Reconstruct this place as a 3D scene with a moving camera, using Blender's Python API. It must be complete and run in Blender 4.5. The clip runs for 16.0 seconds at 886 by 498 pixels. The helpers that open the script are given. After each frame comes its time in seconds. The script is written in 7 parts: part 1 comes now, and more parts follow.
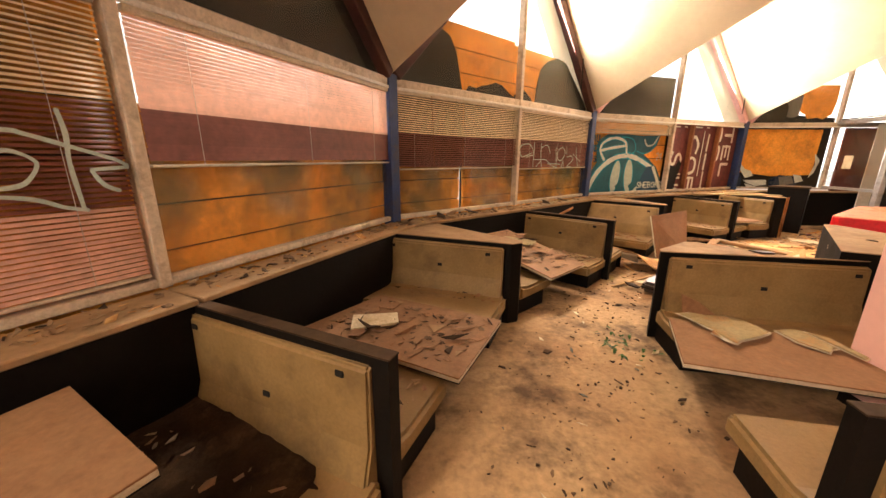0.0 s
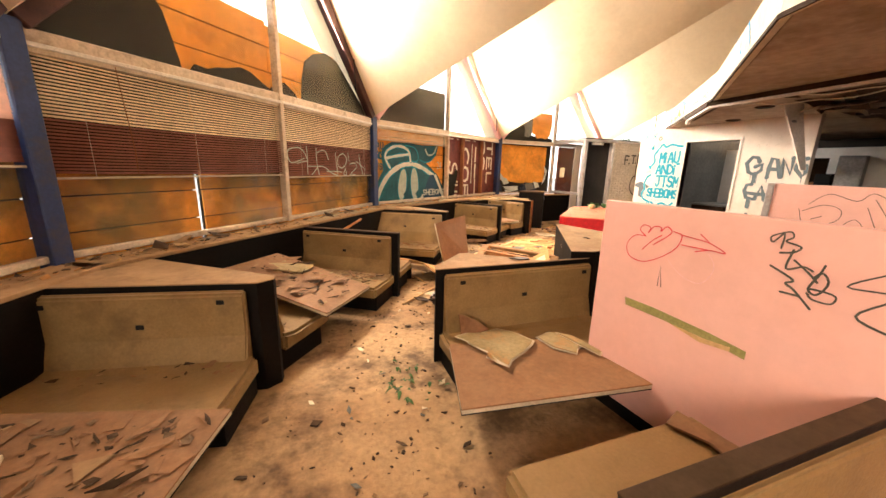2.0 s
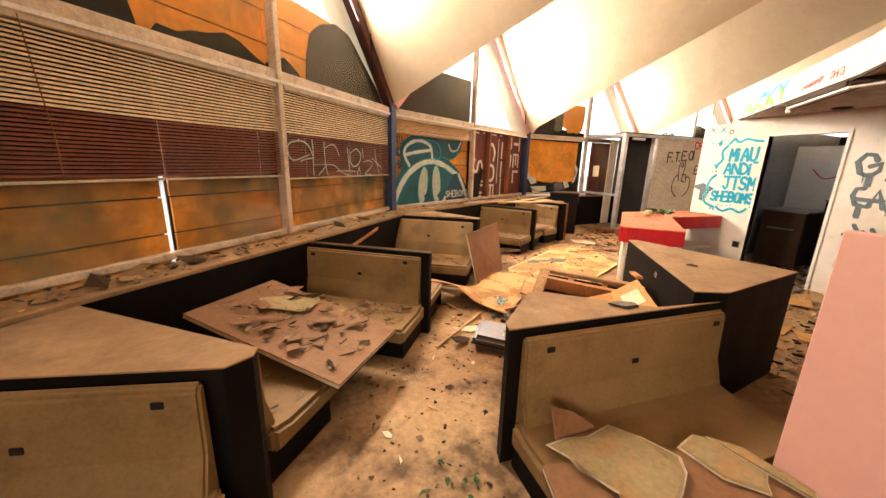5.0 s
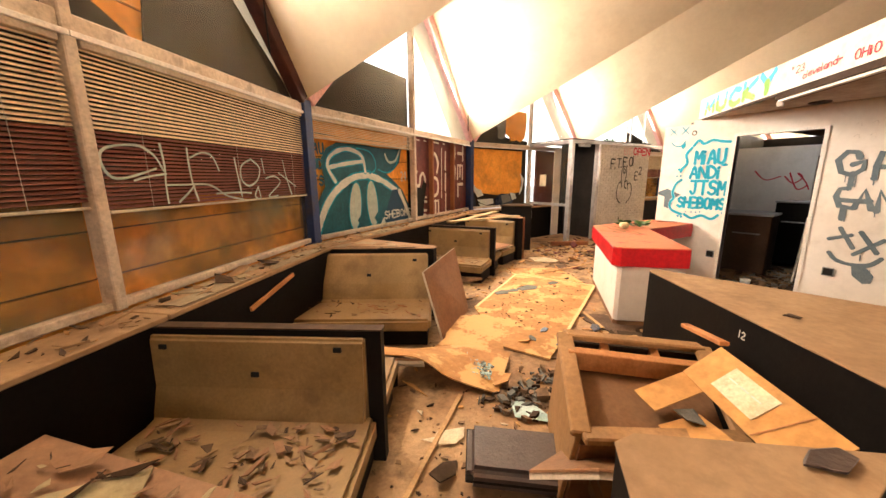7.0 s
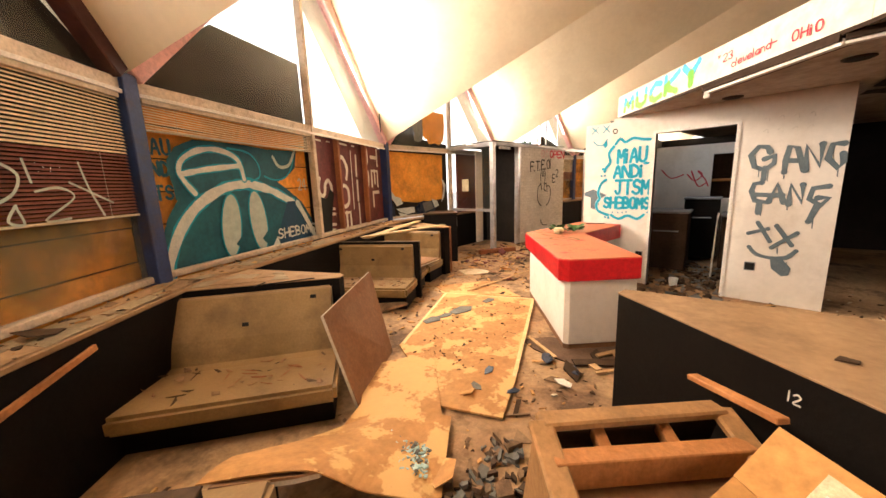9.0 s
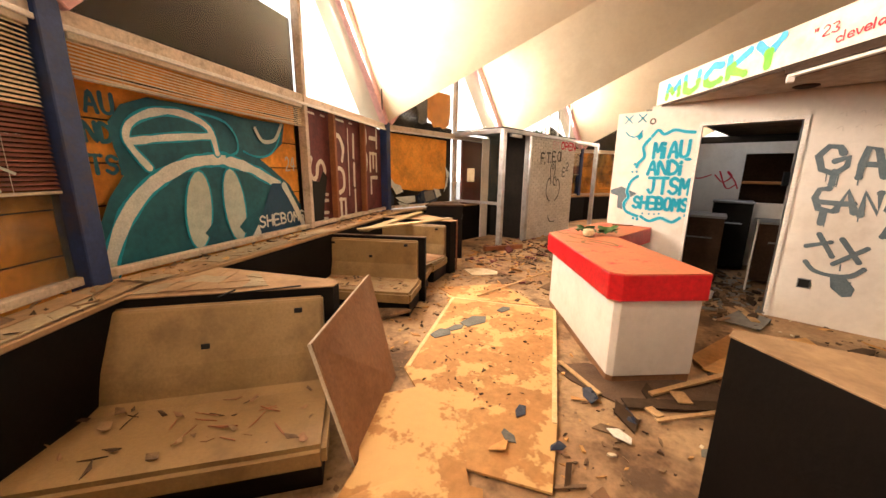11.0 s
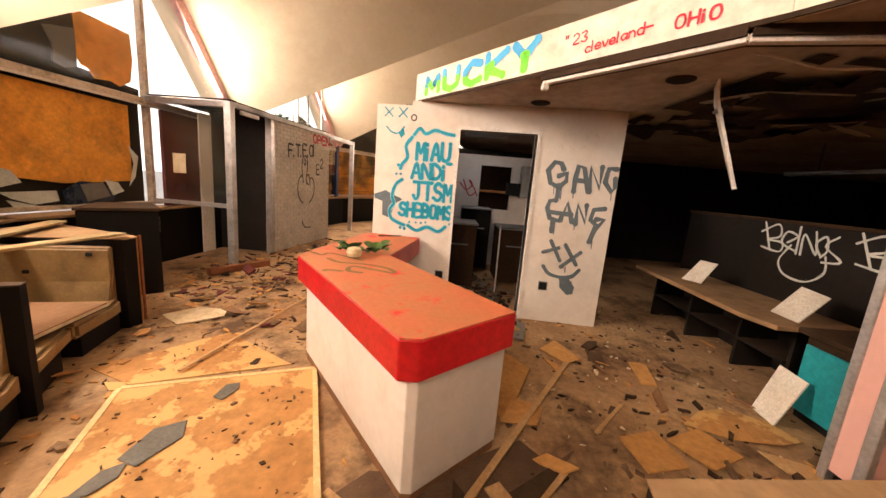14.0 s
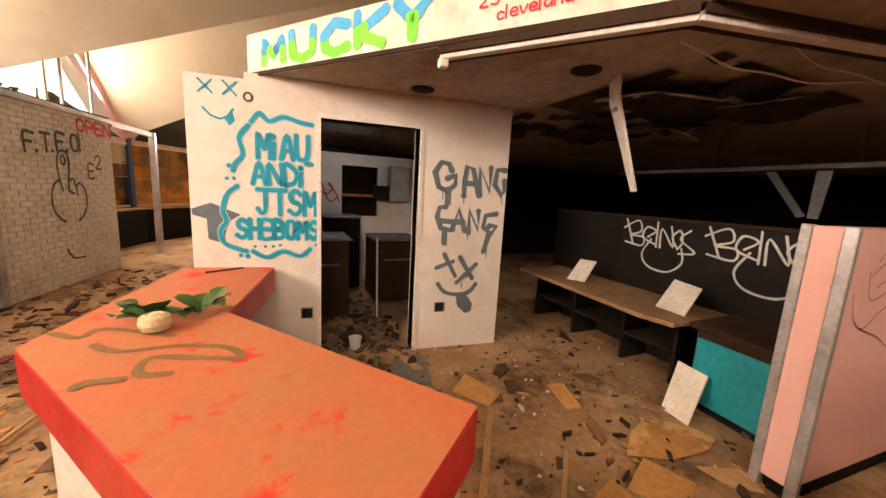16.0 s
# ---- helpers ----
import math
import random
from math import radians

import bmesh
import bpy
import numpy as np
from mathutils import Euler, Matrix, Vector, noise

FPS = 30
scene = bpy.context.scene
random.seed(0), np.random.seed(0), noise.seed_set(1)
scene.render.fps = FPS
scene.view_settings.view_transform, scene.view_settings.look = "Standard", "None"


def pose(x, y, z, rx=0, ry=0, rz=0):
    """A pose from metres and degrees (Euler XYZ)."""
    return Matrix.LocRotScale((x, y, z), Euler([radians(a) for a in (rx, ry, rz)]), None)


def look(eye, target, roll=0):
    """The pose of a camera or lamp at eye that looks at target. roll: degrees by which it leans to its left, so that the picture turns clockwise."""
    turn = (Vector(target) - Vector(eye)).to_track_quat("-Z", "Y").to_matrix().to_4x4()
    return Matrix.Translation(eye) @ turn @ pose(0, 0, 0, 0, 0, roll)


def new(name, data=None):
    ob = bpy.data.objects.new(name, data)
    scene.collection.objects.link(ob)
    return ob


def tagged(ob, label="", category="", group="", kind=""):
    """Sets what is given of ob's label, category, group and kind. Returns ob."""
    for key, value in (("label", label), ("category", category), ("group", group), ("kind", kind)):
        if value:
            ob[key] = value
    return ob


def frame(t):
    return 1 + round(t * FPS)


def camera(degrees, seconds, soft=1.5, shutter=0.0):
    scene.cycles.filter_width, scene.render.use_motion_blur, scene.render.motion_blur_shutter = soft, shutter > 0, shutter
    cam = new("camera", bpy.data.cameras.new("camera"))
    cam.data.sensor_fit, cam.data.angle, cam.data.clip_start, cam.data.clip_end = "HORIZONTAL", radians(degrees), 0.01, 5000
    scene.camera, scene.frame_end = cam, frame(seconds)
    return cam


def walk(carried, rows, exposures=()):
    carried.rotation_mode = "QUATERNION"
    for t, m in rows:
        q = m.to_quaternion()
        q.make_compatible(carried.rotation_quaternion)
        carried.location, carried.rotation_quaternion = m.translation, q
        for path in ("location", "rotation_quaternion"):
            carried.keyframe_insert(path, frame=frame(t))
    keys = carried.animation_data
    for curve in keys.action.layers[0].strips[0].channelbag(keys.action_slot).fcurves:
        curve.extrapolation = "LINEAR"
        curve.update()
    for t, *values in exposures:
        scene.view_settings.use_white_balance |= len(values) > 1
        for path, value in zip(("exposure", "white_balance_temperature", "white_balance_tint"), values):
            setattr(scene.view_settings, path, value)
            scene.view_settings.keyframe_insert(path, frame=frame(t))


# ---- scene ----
cam = camera(103.6, 16.0)
PATH = [
    (0, (0.307, -0.196, 1.518), (0.230, 1.737, 1.013), 0.21),
    (0.5, (0.515, -0.088, 1.498), (0.732, 1.837, 1.000), -0.68),
    (1, (0.680, 0.023, 1.501), (1.119, 1.908, 0.996), -0.95),
    (1.5, (0.787, 0.206, 1.512), (1.524, 2.001, 1.030), 0.48),
    (2, (0.847, 0.410, 1.531), (1.768, 2.125, 1.074), 1.42),
    (2.5, (0.974, 0.556, 1.521), (1.956, 2.238, 1.068), 1.55),
    (3, (1.052, 0.719, 1.526), (2.016, 2.413, 1.079), 1.41),
    (3.5, (1.041, 0.815, 1.546), (1.953, 2.537, 1.096), 1.46),
    (4, (0.982, 1.006, 1.548), (1.872, 2.740, 1.097), 1.51),
    (4.2, (0.984, 1.061, 1.554), (1.857, 2.800, 1.089), 1.47),
    (6.3, (1.189, 2.305, 1.522), (2.205, 3.965, 1.063), 1.32),
    (6.5, (1.264, 2.415, 1.520), (2.321, 4.054, 1.079), 1.05),
    (7, (1.488, 2.635, 1.531), (2.693, 4.182, 1.133), -0.40),
    (7.5, (1.619, 2.905, 1.537), (3.007, 4.299, 1.175), -1.43),
    (8, (1.746, 3.058, 1.543), (3.210, 4.371, 1.178), -1.74),
    (8.5, (1.965, 3.139, 1.514), (3.463, 4.416, 1.159), -2.33),
    (10.8, (2.396, 3.718, 1.484), (3.949, 4.903, 1.054), 0.20),
    (11, (2.465, 3.803, 1.487), (4.007, 5.004, 1.063), 0.74),
    (11.5, (2.627, 4.035, 1.452), (4.175, 5.230, 1.033), 1.62),
    (12, (2.829, 4.271, 1.457), (4.534, 5.218, 1.017), 2.58),
    (12.5, (2.945, 4.259, 1.477), (4.830, 4.763, 1.035), 4.39),
    (13, (3.184, 4.173, 1.470), (5.130, 4.413, 1.072), 4.92),
    (13.5, (3.414, 4.133, 1.464), (5.375, 4.270, 1.094), 4.86),
    (14, (3.670, 4.180, 1.465), (5.636, 4.162, 1.100), 4.62),
    (14.5, (3.934, 4.228, 1.489), (5.877, 3.852, 1.203), 3.72),
    (15, (4.118, 4.174, 1.473), (5.962, 3.454, 1.184), 2.76),
    (15.3, (4.300, 4.110, 1.505), (6.091, 3.279, 1.188), 2.73),
    (15.5, (4.361, 4.143, 1.497), (6.144, 3.288, 1.197), 2.73),
    (16, (4.521, 4.303, 1.512), (6.324, 3.497, 1.197), 3.11),
]
walk(cam, [(t, look(eye, target, roll)) for t, eye, target, roll in PATH], [(0, 1.82, 6500, 10), (1.5, 2.08, 6400, 9), (4, 1.78, 6350, 9), (7, 1.7, 6350, 10), (8.5, 1.6, 6350, 10), (12, 1.4, 6500, 13), (13.5, 1.15, 6650, 16), (16, 1.05, 6750, 18)])

# ---- world, daylight and exposure ----
world = bpy.data.worlds.new("sky_world")
scene.world = world
world.use_nodes = True
wn = world.node_tree.nodes
sky = wn.new("ShaderNodeTexSky")
sky.sky_type = "NISHITA"
sky.sun_disc = False
sky.sun_elevation = radians(48)
sky.sun_rotation = radians(330)
wn["Background"].inputs[1].default_value = 0.15
world.node_tree.links.new(sky.outputs[0], wn["Background"].inputs[0])

sun = new("sun", bpy.data.lights.new("sun", "SUN"))
sun.data.energy, sun.data.angle, sun.data.color = 1.2, radians(12), (1.0, 0.93, 0.82)
sun.matrix_world = look((3, 14, 14), (5, 6, 0))


def window_light(name, a, b, z0, z1, watts, push, colour=(1.0, 0.82, 0.66)):
    """Daylight in a glazed opening that runs from a to b on plan; push is the way into the room."""
    a, b, push = Vector((*a, 0)), Vector((*b, 0)), Vector((*push, 0)).normalized()
    lamp = new(name, bpy.data.lights.new(name, "AREA"))
    lamp.data.shape, lamp.data.size, lamp.data.size_y = "RECTANGLE", (b - a).length, z1 - z0
    lamp.data.energy, lamp.data.color = watts, colour
    mid = (a + b) / 2 + Vector((0, 0, (z0 + z1) / 2)) + push * 0.06
    lamp.matrix_world = look(mid, mid + push)
    return lamp


# ---- materials ----
def material(name, c1, c2, scale=3.0, rough=0.7, bump=0.15, metal=0.0, fine=9.0, dust=0.0, dust_colour=(0.33, 0.21, 0.11), stain=None, stain_scale=1.2, stain_amount=0.4, coat=0.0, per_piece=0.0, grain=(0.72, 1.15), gloss=0.35, stain_edge=(0.5, 0.68)):
    m = bpy.data.materials.new(name)
    m.use_nodes = True
    nt = m.node_tree
    bsdf = nt.nodes["Principled BSDF"]
    co = nt.nodes.new("ShaderNodeNewGeometry")

    def noise_node(s, detail=6.0, rough_=0.6):
        n = nt.nodes.new("ShaderNodeTexNoise")
        n.inputs["Scale"].default_value, n.inputs["Detail"].default_value, n.inputs["Roughness"].default_value = s, detail, rough_
        nt.links.new(co.outputs["Position"], n.inputs["Vector"])
        return n

    def ramp(src, lo, hi):
        r = nt.nodes.new("ShaderNodeMapRange")
        r.inputs["From Min"].default_value, r.inputs["From Max"].default_value = lo, hi
        nt.links.new(src, r.inputs["Value"])
        return r.outputs[0]

    def mix(fac, a, b, mode="MIX"):
        x = nt.nodes.new("ShaderNodeMix")
        x.data_type, x.blend_type = "RGBA", mode
        for sock, v in ((x.inputs[0], fac), (x.inputs[6], a), (x.inputs[7], b)):
            if isinstance(v, (tuple, float, int)):
                sock.default_value = (*v, 1) if isinstance(v, tuple) else v
            else:
                nt.links.new(v, sock)
        return x.outputs[2]

    big, small = noise_node(scale), noise_node(scale * fine, 8.0)
    col = mix(ramp(big.outputs[0], 0.35, 0.65), tuple(c1), tuple(c2))
    shade = ramp(small.outputs[0], 0.25, 0.75)
    grey = nt.nodes.new("ShaderNodeMapRange")
    grey.inputs["To Min"].default_value, grey.inputs["To Max"].default_value = grain
    nt.links.new(shade, grey.inputs["Value"])
    col = mix(1.0, col, grey.outputs[0], "MULTIPLY")
    if per_piece:
        info = nt.nodes.new("ShaderNodeObjectInfo")
        vary = nt.nodes.new("ShaderNodeMapRange")
        vary.inputs["To Min"].default_value, vary.inputs["To Max"].default_value = 1 - per_piece, 1 + per_piece
        nt.links.new(info.outputs["Random"], vary.inputs["Value"])
        col = mix(1.0, col, vary.outputs[0], "MULTIPLY")
    if stain:
        st = noise_node(stain_scale, 5.0, 0.7)
        amount = nt.nodes.new("ShaderNodeMath")
        amount.operation = "MULTIPLY"
        amount.inputs[1].default_value = stain_amount
        nt.links.new(ramp(st.outputs[0], *stain_edge), amount.inputs[0])
        col = mix(amount.outputs[0], col, tuple(stain))
    if dust:
        sep = nt.nodes.new("ShaderNodeSeparateXYZ")
        nt.links.new(co.outputs["Normal"], sep.inputs[0])
        dn = noise_node(7.0, 8.0, 0.7)
        up = ramp(sep.outputs[2], 0.3, 0.95)
        mul = nt.nodes.new("ShaderNodeMath")
        mul.operation = "MULTIPLY"
        nt.links.new(up, mul.inputs[0])
        nt.links.new(ramp(dn.outputs[0], 0.25, 0.6), mul.inputs[1])
        mul2 = nt.nodes.new("ShaderNodeMath")
        mul2.operation = "MULTIPLY"
        mul2.inputs[1].default_value = dust
        nt.links.new(mul.outputs[0], mul2.inputs[0])
        col = mix(mul2.outputs[0], col, tuple(dust_colour))
    nt.links.new(col, bsdf.inputs["Base Color"])
    rr = nt.nodes.new("ShaderNodeMapRange")
    rr.inputs["To Min"].default_value, rr.inputs["To Max"].default_value = max(0.05, rough - 0.15), min(1.0, rough + 0.15)
    nt.links.new(big.outputs[0], rr.inputs["Value"])
    nt.links.new(rr.outputs[0], bsdf.inputs["Roughness"])
    bsdf.inputs["Metallic"].default_value = metal
    bsdf.inputs["Specular IOR Level"].default_value = gloss
    bsdf.inputs["Coat Weight"].default_value = coat
    if bump:
        b = nt.nodes.new("ShaderNodeBump")
        b.inputs["Strength"].default_value, b.inputs["Distance"].default_value = bump, 0.02
        nt.links.new(small.outputs[0], b.inputs["Height"])
        nt.links.new(b.outputs[0], bsdf.inputs["Normal"])
    return m


def glass_material(name, dirt=(0.35, 0.36, 0.26), lo=0.5, hi=0.9, base=0.08):
    m = bpy.data.materials.new(name)
    m.use_nodes = True
    nt = m.node_tree
    out = nt.nodes["Material Output"]
    nt.nodes.remove(nt.nodes["Principled BSDF"])
    clear, gloss, film = nt.nodes.new("ShaderNodeBsdfTransparent"), nt.nodes.new("ShaderNodeBsdfGlossy"), nt.nodes.new("ShaderNodeBsdfDiffuse")
    gloss.inputs["Roughness"].default_value = 0.05
    film.inputs[0].default_value = (*dirt, 1)
    fr = nt.nodes.new("ShaderNodeLayerWeight")
    fr.inputs[0].default_value = 0.12
    m1, m2 = nt.nodes.new("ShaderNodeMixShader"), nt.nodes.new("ShaderNodeMixShader")
    half = nt.nodes.new("ShaderNodeMath")
    half.operation = "MULTIPLY"
    half.inputs[1].default_value = 0.45
    nt.links.new(fr.outputs["Facing"], half.inputs[0])
    nt.links.new(half.outputs[0], m1.inputs[0])
    nt.links.new(clear.outputs[0], m1.inputs[1])
    nt.links.new(gloss.outputs[0], m1.inputs[2])
    co, n = nt.nodes.new("ShaderNodeNewGeometry"), nt.nodes.new("ShaderNodeTexNoise")
    n.inputs["Scale"].default_value = 1.7
    n.inputs["Detail"].default_value = 7
    nt.links.new(co.outputs["Position"], n.inputs["Vector"])
    r = nt.nodes.new("ShaderNodeMapRange")
    r.inputs["From Min"].default_value, r.inputs["From Max"].default_value, r.inputs["To Min"].default_value, r.inputs["To Max"].default_value = 0.4, 0.7, base, hi
    nt.links.new(n.outputs[0], r.inputs["Value"])
    nt.links.new(r.outputs[0], m2.inputs[0])
    nt.links.new(m1.outputs[0], m2.inputs[1])
    nt.links.new(film.outputs[0], m2.inputs[2])
    nt.links.new(m2.outputs[0], out.inputs[0])
    return m


M_FLOOR = material("dirty_floor", (0.52, 0.33, 0.165), (0.34, 0.19, 0.09), 1.3, 0.9, 0.45, fine=16, grain=(0.62, 1.2), stain=(0.085, 0.045, 0.022), stain_scale=1.7, stain_amount=0.85, stain_edge=(0.49, 0.64))
M_CEIL = material("cream_plaster", (0.74, 0.64, 0.47), (0.68, 0.57, 0.40), 0.7, 0.9, 0.02, fine=20, grain=(0.95, 1.03), stain=(0.50, 0.37, 0.22), stain_scale=0.6, stain_amount=0.35)
M_SOFFIT = material("soffit_board", (0.50, 0.41, 0.32), (0.40, 0.31, 0.23), 1.1, 0.9, 0.1, stain=(0.16, 0.10, 0.06), stain_scale=1.5, stain_amount=0.6)
M_WHITE = material("off_white_paint", (0.78, 0.71, 0.62), (0.70, 0.62, 0.52), 1.3, 0.7, 0.02, fine=12, grain=(0.93, 1.04), stain=(0.48, 0.38, 0.26), stain_scale=2.1, stain_amount=0.3)
M_FASCIA = material("fascia_paint", (0.82, 0.76, 0.64), (0.76, 0.68, 0.55), 1.4, 0.7, 0.05, stain=(0.5, 0.4, 0.28), stain_scale=3, stain_amount=0.3)
M_FRAME = material("window_frame_paint", (0.70, 0.57, 0.43), (0.60, 0.47, 0.34), 5, 0.5, 0.1, stain=(0.2, 0.14, 0.09), stain_scale=6, stain_amount=0.6)
M_ALU = material("weathered_aluminium", (0.58, 0.56, 0.54), (0.44, 0.41, 0.38), 4, 0.4, 0.05, metal=0.6, stain=(0.18, 0.14, 0.10), stain_scale=5, stain_amount=0.5)
M_BLUE = material("blue_column_paint", (0.03, 0.055, 0.17), (0.02, 0.035, 0.10), 5, 0.5, 0.1, stain=(0.10, 0.07, 0.06), stain_scale=5, stain_amount=0.5)
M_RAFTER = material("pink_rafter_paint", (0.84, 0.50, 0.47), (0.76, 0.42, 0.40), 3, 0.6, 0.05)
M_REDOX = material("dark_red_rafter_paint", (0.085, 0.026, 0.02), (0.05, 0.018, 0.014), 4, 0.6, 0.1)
M_DARK = material("black_brown_laminate", (0.006, 0.0045, 0.0035), (0.008, 0.006, 0.0045), 4, 0.6, 0.08, dust=0.05, gloss=0.1)
M_DARKTOP = material("brown_laminate", (0.056, 0.031, 0.018), (0.036, 0.021, 0.012), 3, 0.7, 0.1, dust=0.12, gloss=0.08)
M_LEDGE = material("dusty_ledge", (0.40, 0.25, 0.13), (0.30, 0.18, 0.09), 2.5, 0.85, 0.2, grain=(0.85, 1.1), stain=(0.12, 0.07, 0.038), stain_scale=4, stain_amount=0.35, gloss=0.2)
M_TAN = material("tan_vinyl", (0.30, 0.188, 0.074), (0.225, 0.138, 0.05), 2.0, 0.55, 0.12, fine=30, grain=(0.82, 1.1), dust=0.45, dust_colour=(0.32, 0.185, 0.08), stain=(0.105, 0.062, 0.028), stain_scale=2.2, stain_amount=0.6, gloss=0.25)
M_TABLE = material("brown_table_laminate", (0.31, 0.15, 0.066), (0.24, 0.112, 0.048), 2.0, 0.75, 0.15, fine=18, dust=0.25, stain=(0.15, 0.075, 0.035), stain_scale=2.5, stain_amount=0.4)
M_EDGE = material("cream_edge_band", (0.66, 0.55, 0.40), (0.5, 0.4, 0.28), 9, 0.6, 0.05)
M_OSB = material("orange_plywood", (0.95, 0.40, 0.06), (0.78, 0.30, 0.04), 3.0, 0.85, 0.2, fine=8, stain=(0.18, 0.09, 0.03), stain_scale=2.4, stain_amount=0.45, per_piece=0.12)
M_TARP = material("black_tarpaulin", (0.024, 0.018, 0.012), (0.038, 0.028, 0.019), 1.2, 0.75, 0.08, fine=6, gloss=0.2)
M_PLY = material("water_stained_plywood", (0.52, 0.26, 0.08), (0.41, 0.19, 0.058), 1.8, 0.8, 0.15, fine=10, stain=(0.67, 0.41, 0.155), stain_scale=1.9, stain_amount=0.75, stain_edge=(0.505, 0.535))
M_PLYRIM = material("pale_plywood_rim", (0.80, 0.56, 0.28), (0.70, 0.46, 0.20), 5, 0.8, 0.1)
M_LEDGE2 = material("grey_tan_sheet", (0.40, 0.31, 0.19), (0.31, 0.23, 0.135), 4, 0.85, 0.25, fine=12, per_piece=0.14, stain=(0.20, 0.13, 0.07), stain_scale=6, stain_amount=0.4, gloss=0.2)
M_WOOD = material("raw_pine", (0.58, 0.36, 0.16), (0.44, 0.25, 0.10), 4, 0.75, 0.2, fine=12)
M_WOOD2 = material("orange_stained_wood", (0.52, 0.22, 0.07), (0.36, 0.14, 0.04), 4, 0.7, 0.2, fine=12)
M_CARCASS = material("tan_orange_frame_wood", (0.42, 0.22, 0.085), (0.33, 0.17, 0.06), 3, 0.7, 0.12, fine=14, stain=(0.16, 0.09, 0.04), stain_scale=4, stain_amount=0.45)
M_CARD = material("orange_brown_cardboard", (0.62, 0.32, 0.10), (0.54, 0.26, 0.075), 2.5, 0.85, 0.1, stain=(0.3, 0.15, 0.05), stain_scale=4, stain_amount=0.4)
M_PAPER = material("yellowed_paper", (0.78, 0.66, 0.45), (0.68, 0.54, 0.34), 6, 0.9, 0.2, stain=(0.4, 0.25, 0.1), stain_scale=7, stain_amount=0.5)
M_RED = material("red_laminate", (0.62, 0.012, 0.018), (0.50, 0.008, 0.012), 3, 0.4, 0.04, coat=0.2)
M_REDTOP = material("dusty_red_top", (0.60, 0.15, 0.06), (0.50, 0.19, 0.075), 2.2, 0.7, 0.05, fine=16, grain=(0.88, 1.06), stain=(0.72, 0.02, 0.02), stain_scale=4.2, stain_amount=0.85, stain_edge=(0.58, 0.66))
M_PINK = material("pink_laminate", (0.74, 0.42, 0.35), (0.70, 0.385, 0.315), 1.5, 0.5, 0.01, fine=12, grain=(0.96, 1.03), stain=(0.50, 0.27, 0.2), stain_scale=2, stain_amount=0.2)
M_TEALCAB = material("turquoise_laminate", (0.015, 0.36, 0.40), (0.012, 0.31, 0.35), 3, 0.4, 0.04)
M_BLACK = material("black_hole", (0.006, 0.005, 0.004), (0.01, 0.008, 0.006), 5, 0.9, 0.0)
M_BLIND_C = material("cream_blind_slat", (0.94, 0.74, 0.49), (0.90, 0.69, 0.44), 2, 0.6, 0.05, per_piece=0.06)
M_BLIND_P = material("salmon_blind_slat", (0.92, 0.58, 0.44), (0.88, 0.53, 0.39), 2, 0.6, 0.05, per_piece=0.05)
for one in (M_BLIND_P,):
    tree = one.node_tree
    base_shader, thin, both = tree.nodes["Principled BSDF"], tree.nodes.new("ShaderNodeBsdfTranslucent"), tree.nodes.new("ShaderNodeMixShader")
    thin.inputs[0].default_value = (0.90, 0.52, 0.36, 1)
    both.inputs[0].default_value = 0.26
    tree.links.new(base_shader.outputs[0], both.inputs[1])
    tree.links.new(thin.outputs[0], both.inputs[2])
    tree.links.new(both.outputs[0], tree.nodes["Material Output"].inputs[0])
M_BLIND_B = material("brown_blind_slat", (0.25, 0.078, 0.05), (0.20, 0.062, 0.04), 2, 0.6, 0.05, per_piece=0.08)
M_MAROON = material("maroon_sign_board", (0.17, 0.034, 0.028), (0.13, 0.025, 0.02), 3, 0.6, 0.1, stain=(0.03, 0.012, 0.01), stain_scale=3, stain_amount=0.5)
M_SIGN = material("white_sign_paint", (0.78, 0.72, 0.60), (0.68, 0.6, 0.48), 7, 0.7, 0.05)
M_TEAL = material("dark_teal_spray", (0.006, 0.115, 0.145), (0.004, 0.07, 0.10), 2.5, 0.6, 0.05)
M_TEAL2 = material("deep_blue_spray", (0.006, 0.045, 0.10), (0.005, 0.06, 0.11), 3, 0.6, 0.05)
M_SPRAYW = material("white_spray", (0.74, 0.74, 0.66), (0.58, 0.60, 0.54), 9, 0.7, 0.05)
M_SPRAYP = material("pale_green_white_spray", (0.52, 0.58, 0.50), (0.42, 0.48, 0.42), 14, 0.7, 0.05)
M_SPRAYT = material("turquoise_spray", (0.002, 0.34, 0.46), (0.002, 0.28, 0.39), 8, 0.6, 0.0)
M_SPRAYG = material("grey_spray", (0.105, 0.14, 0.155), (0.15, 0.185, 0.195), 8, 0.7, 0.0)
M_SPRAYK = material("black_spray", (0.05, 0.045, 0.035), (0.09, 0.08, 0.06), 8, 0.7, 0.0)
M_SPRAYR = material("red_spray", (0.66, 0.02, 0.04), (0.6, 0.04, 0.06), 8, 0.6, 0.0)
M_SPRAYL = material("lime_spray", (0.13, 0.70, 0.03), (0.22, 0.78, 0.05), 8, 0.6, 0.0)
M_SPRAYB = material("sky_blue_spray", (0.06, 0.42, 0.72), (0.05, 0.36, 0.66), 8, 0.6, 0.0)
M_MUSTARD = material("olive_tape", (0.24, 0.21, 0.06), (0.30, 0.26, 0.09), 8, 0.7, 0.1)
M_TORN = material("torn_grey_plywood", (0.40, 0.31, 0.16), (0.33, 0.24, 0.11), 4, 0.8, 0.2, fine=10, stain=(0.46, 0.20, 0.06), stain_scale=5, stain_amount=0.8)
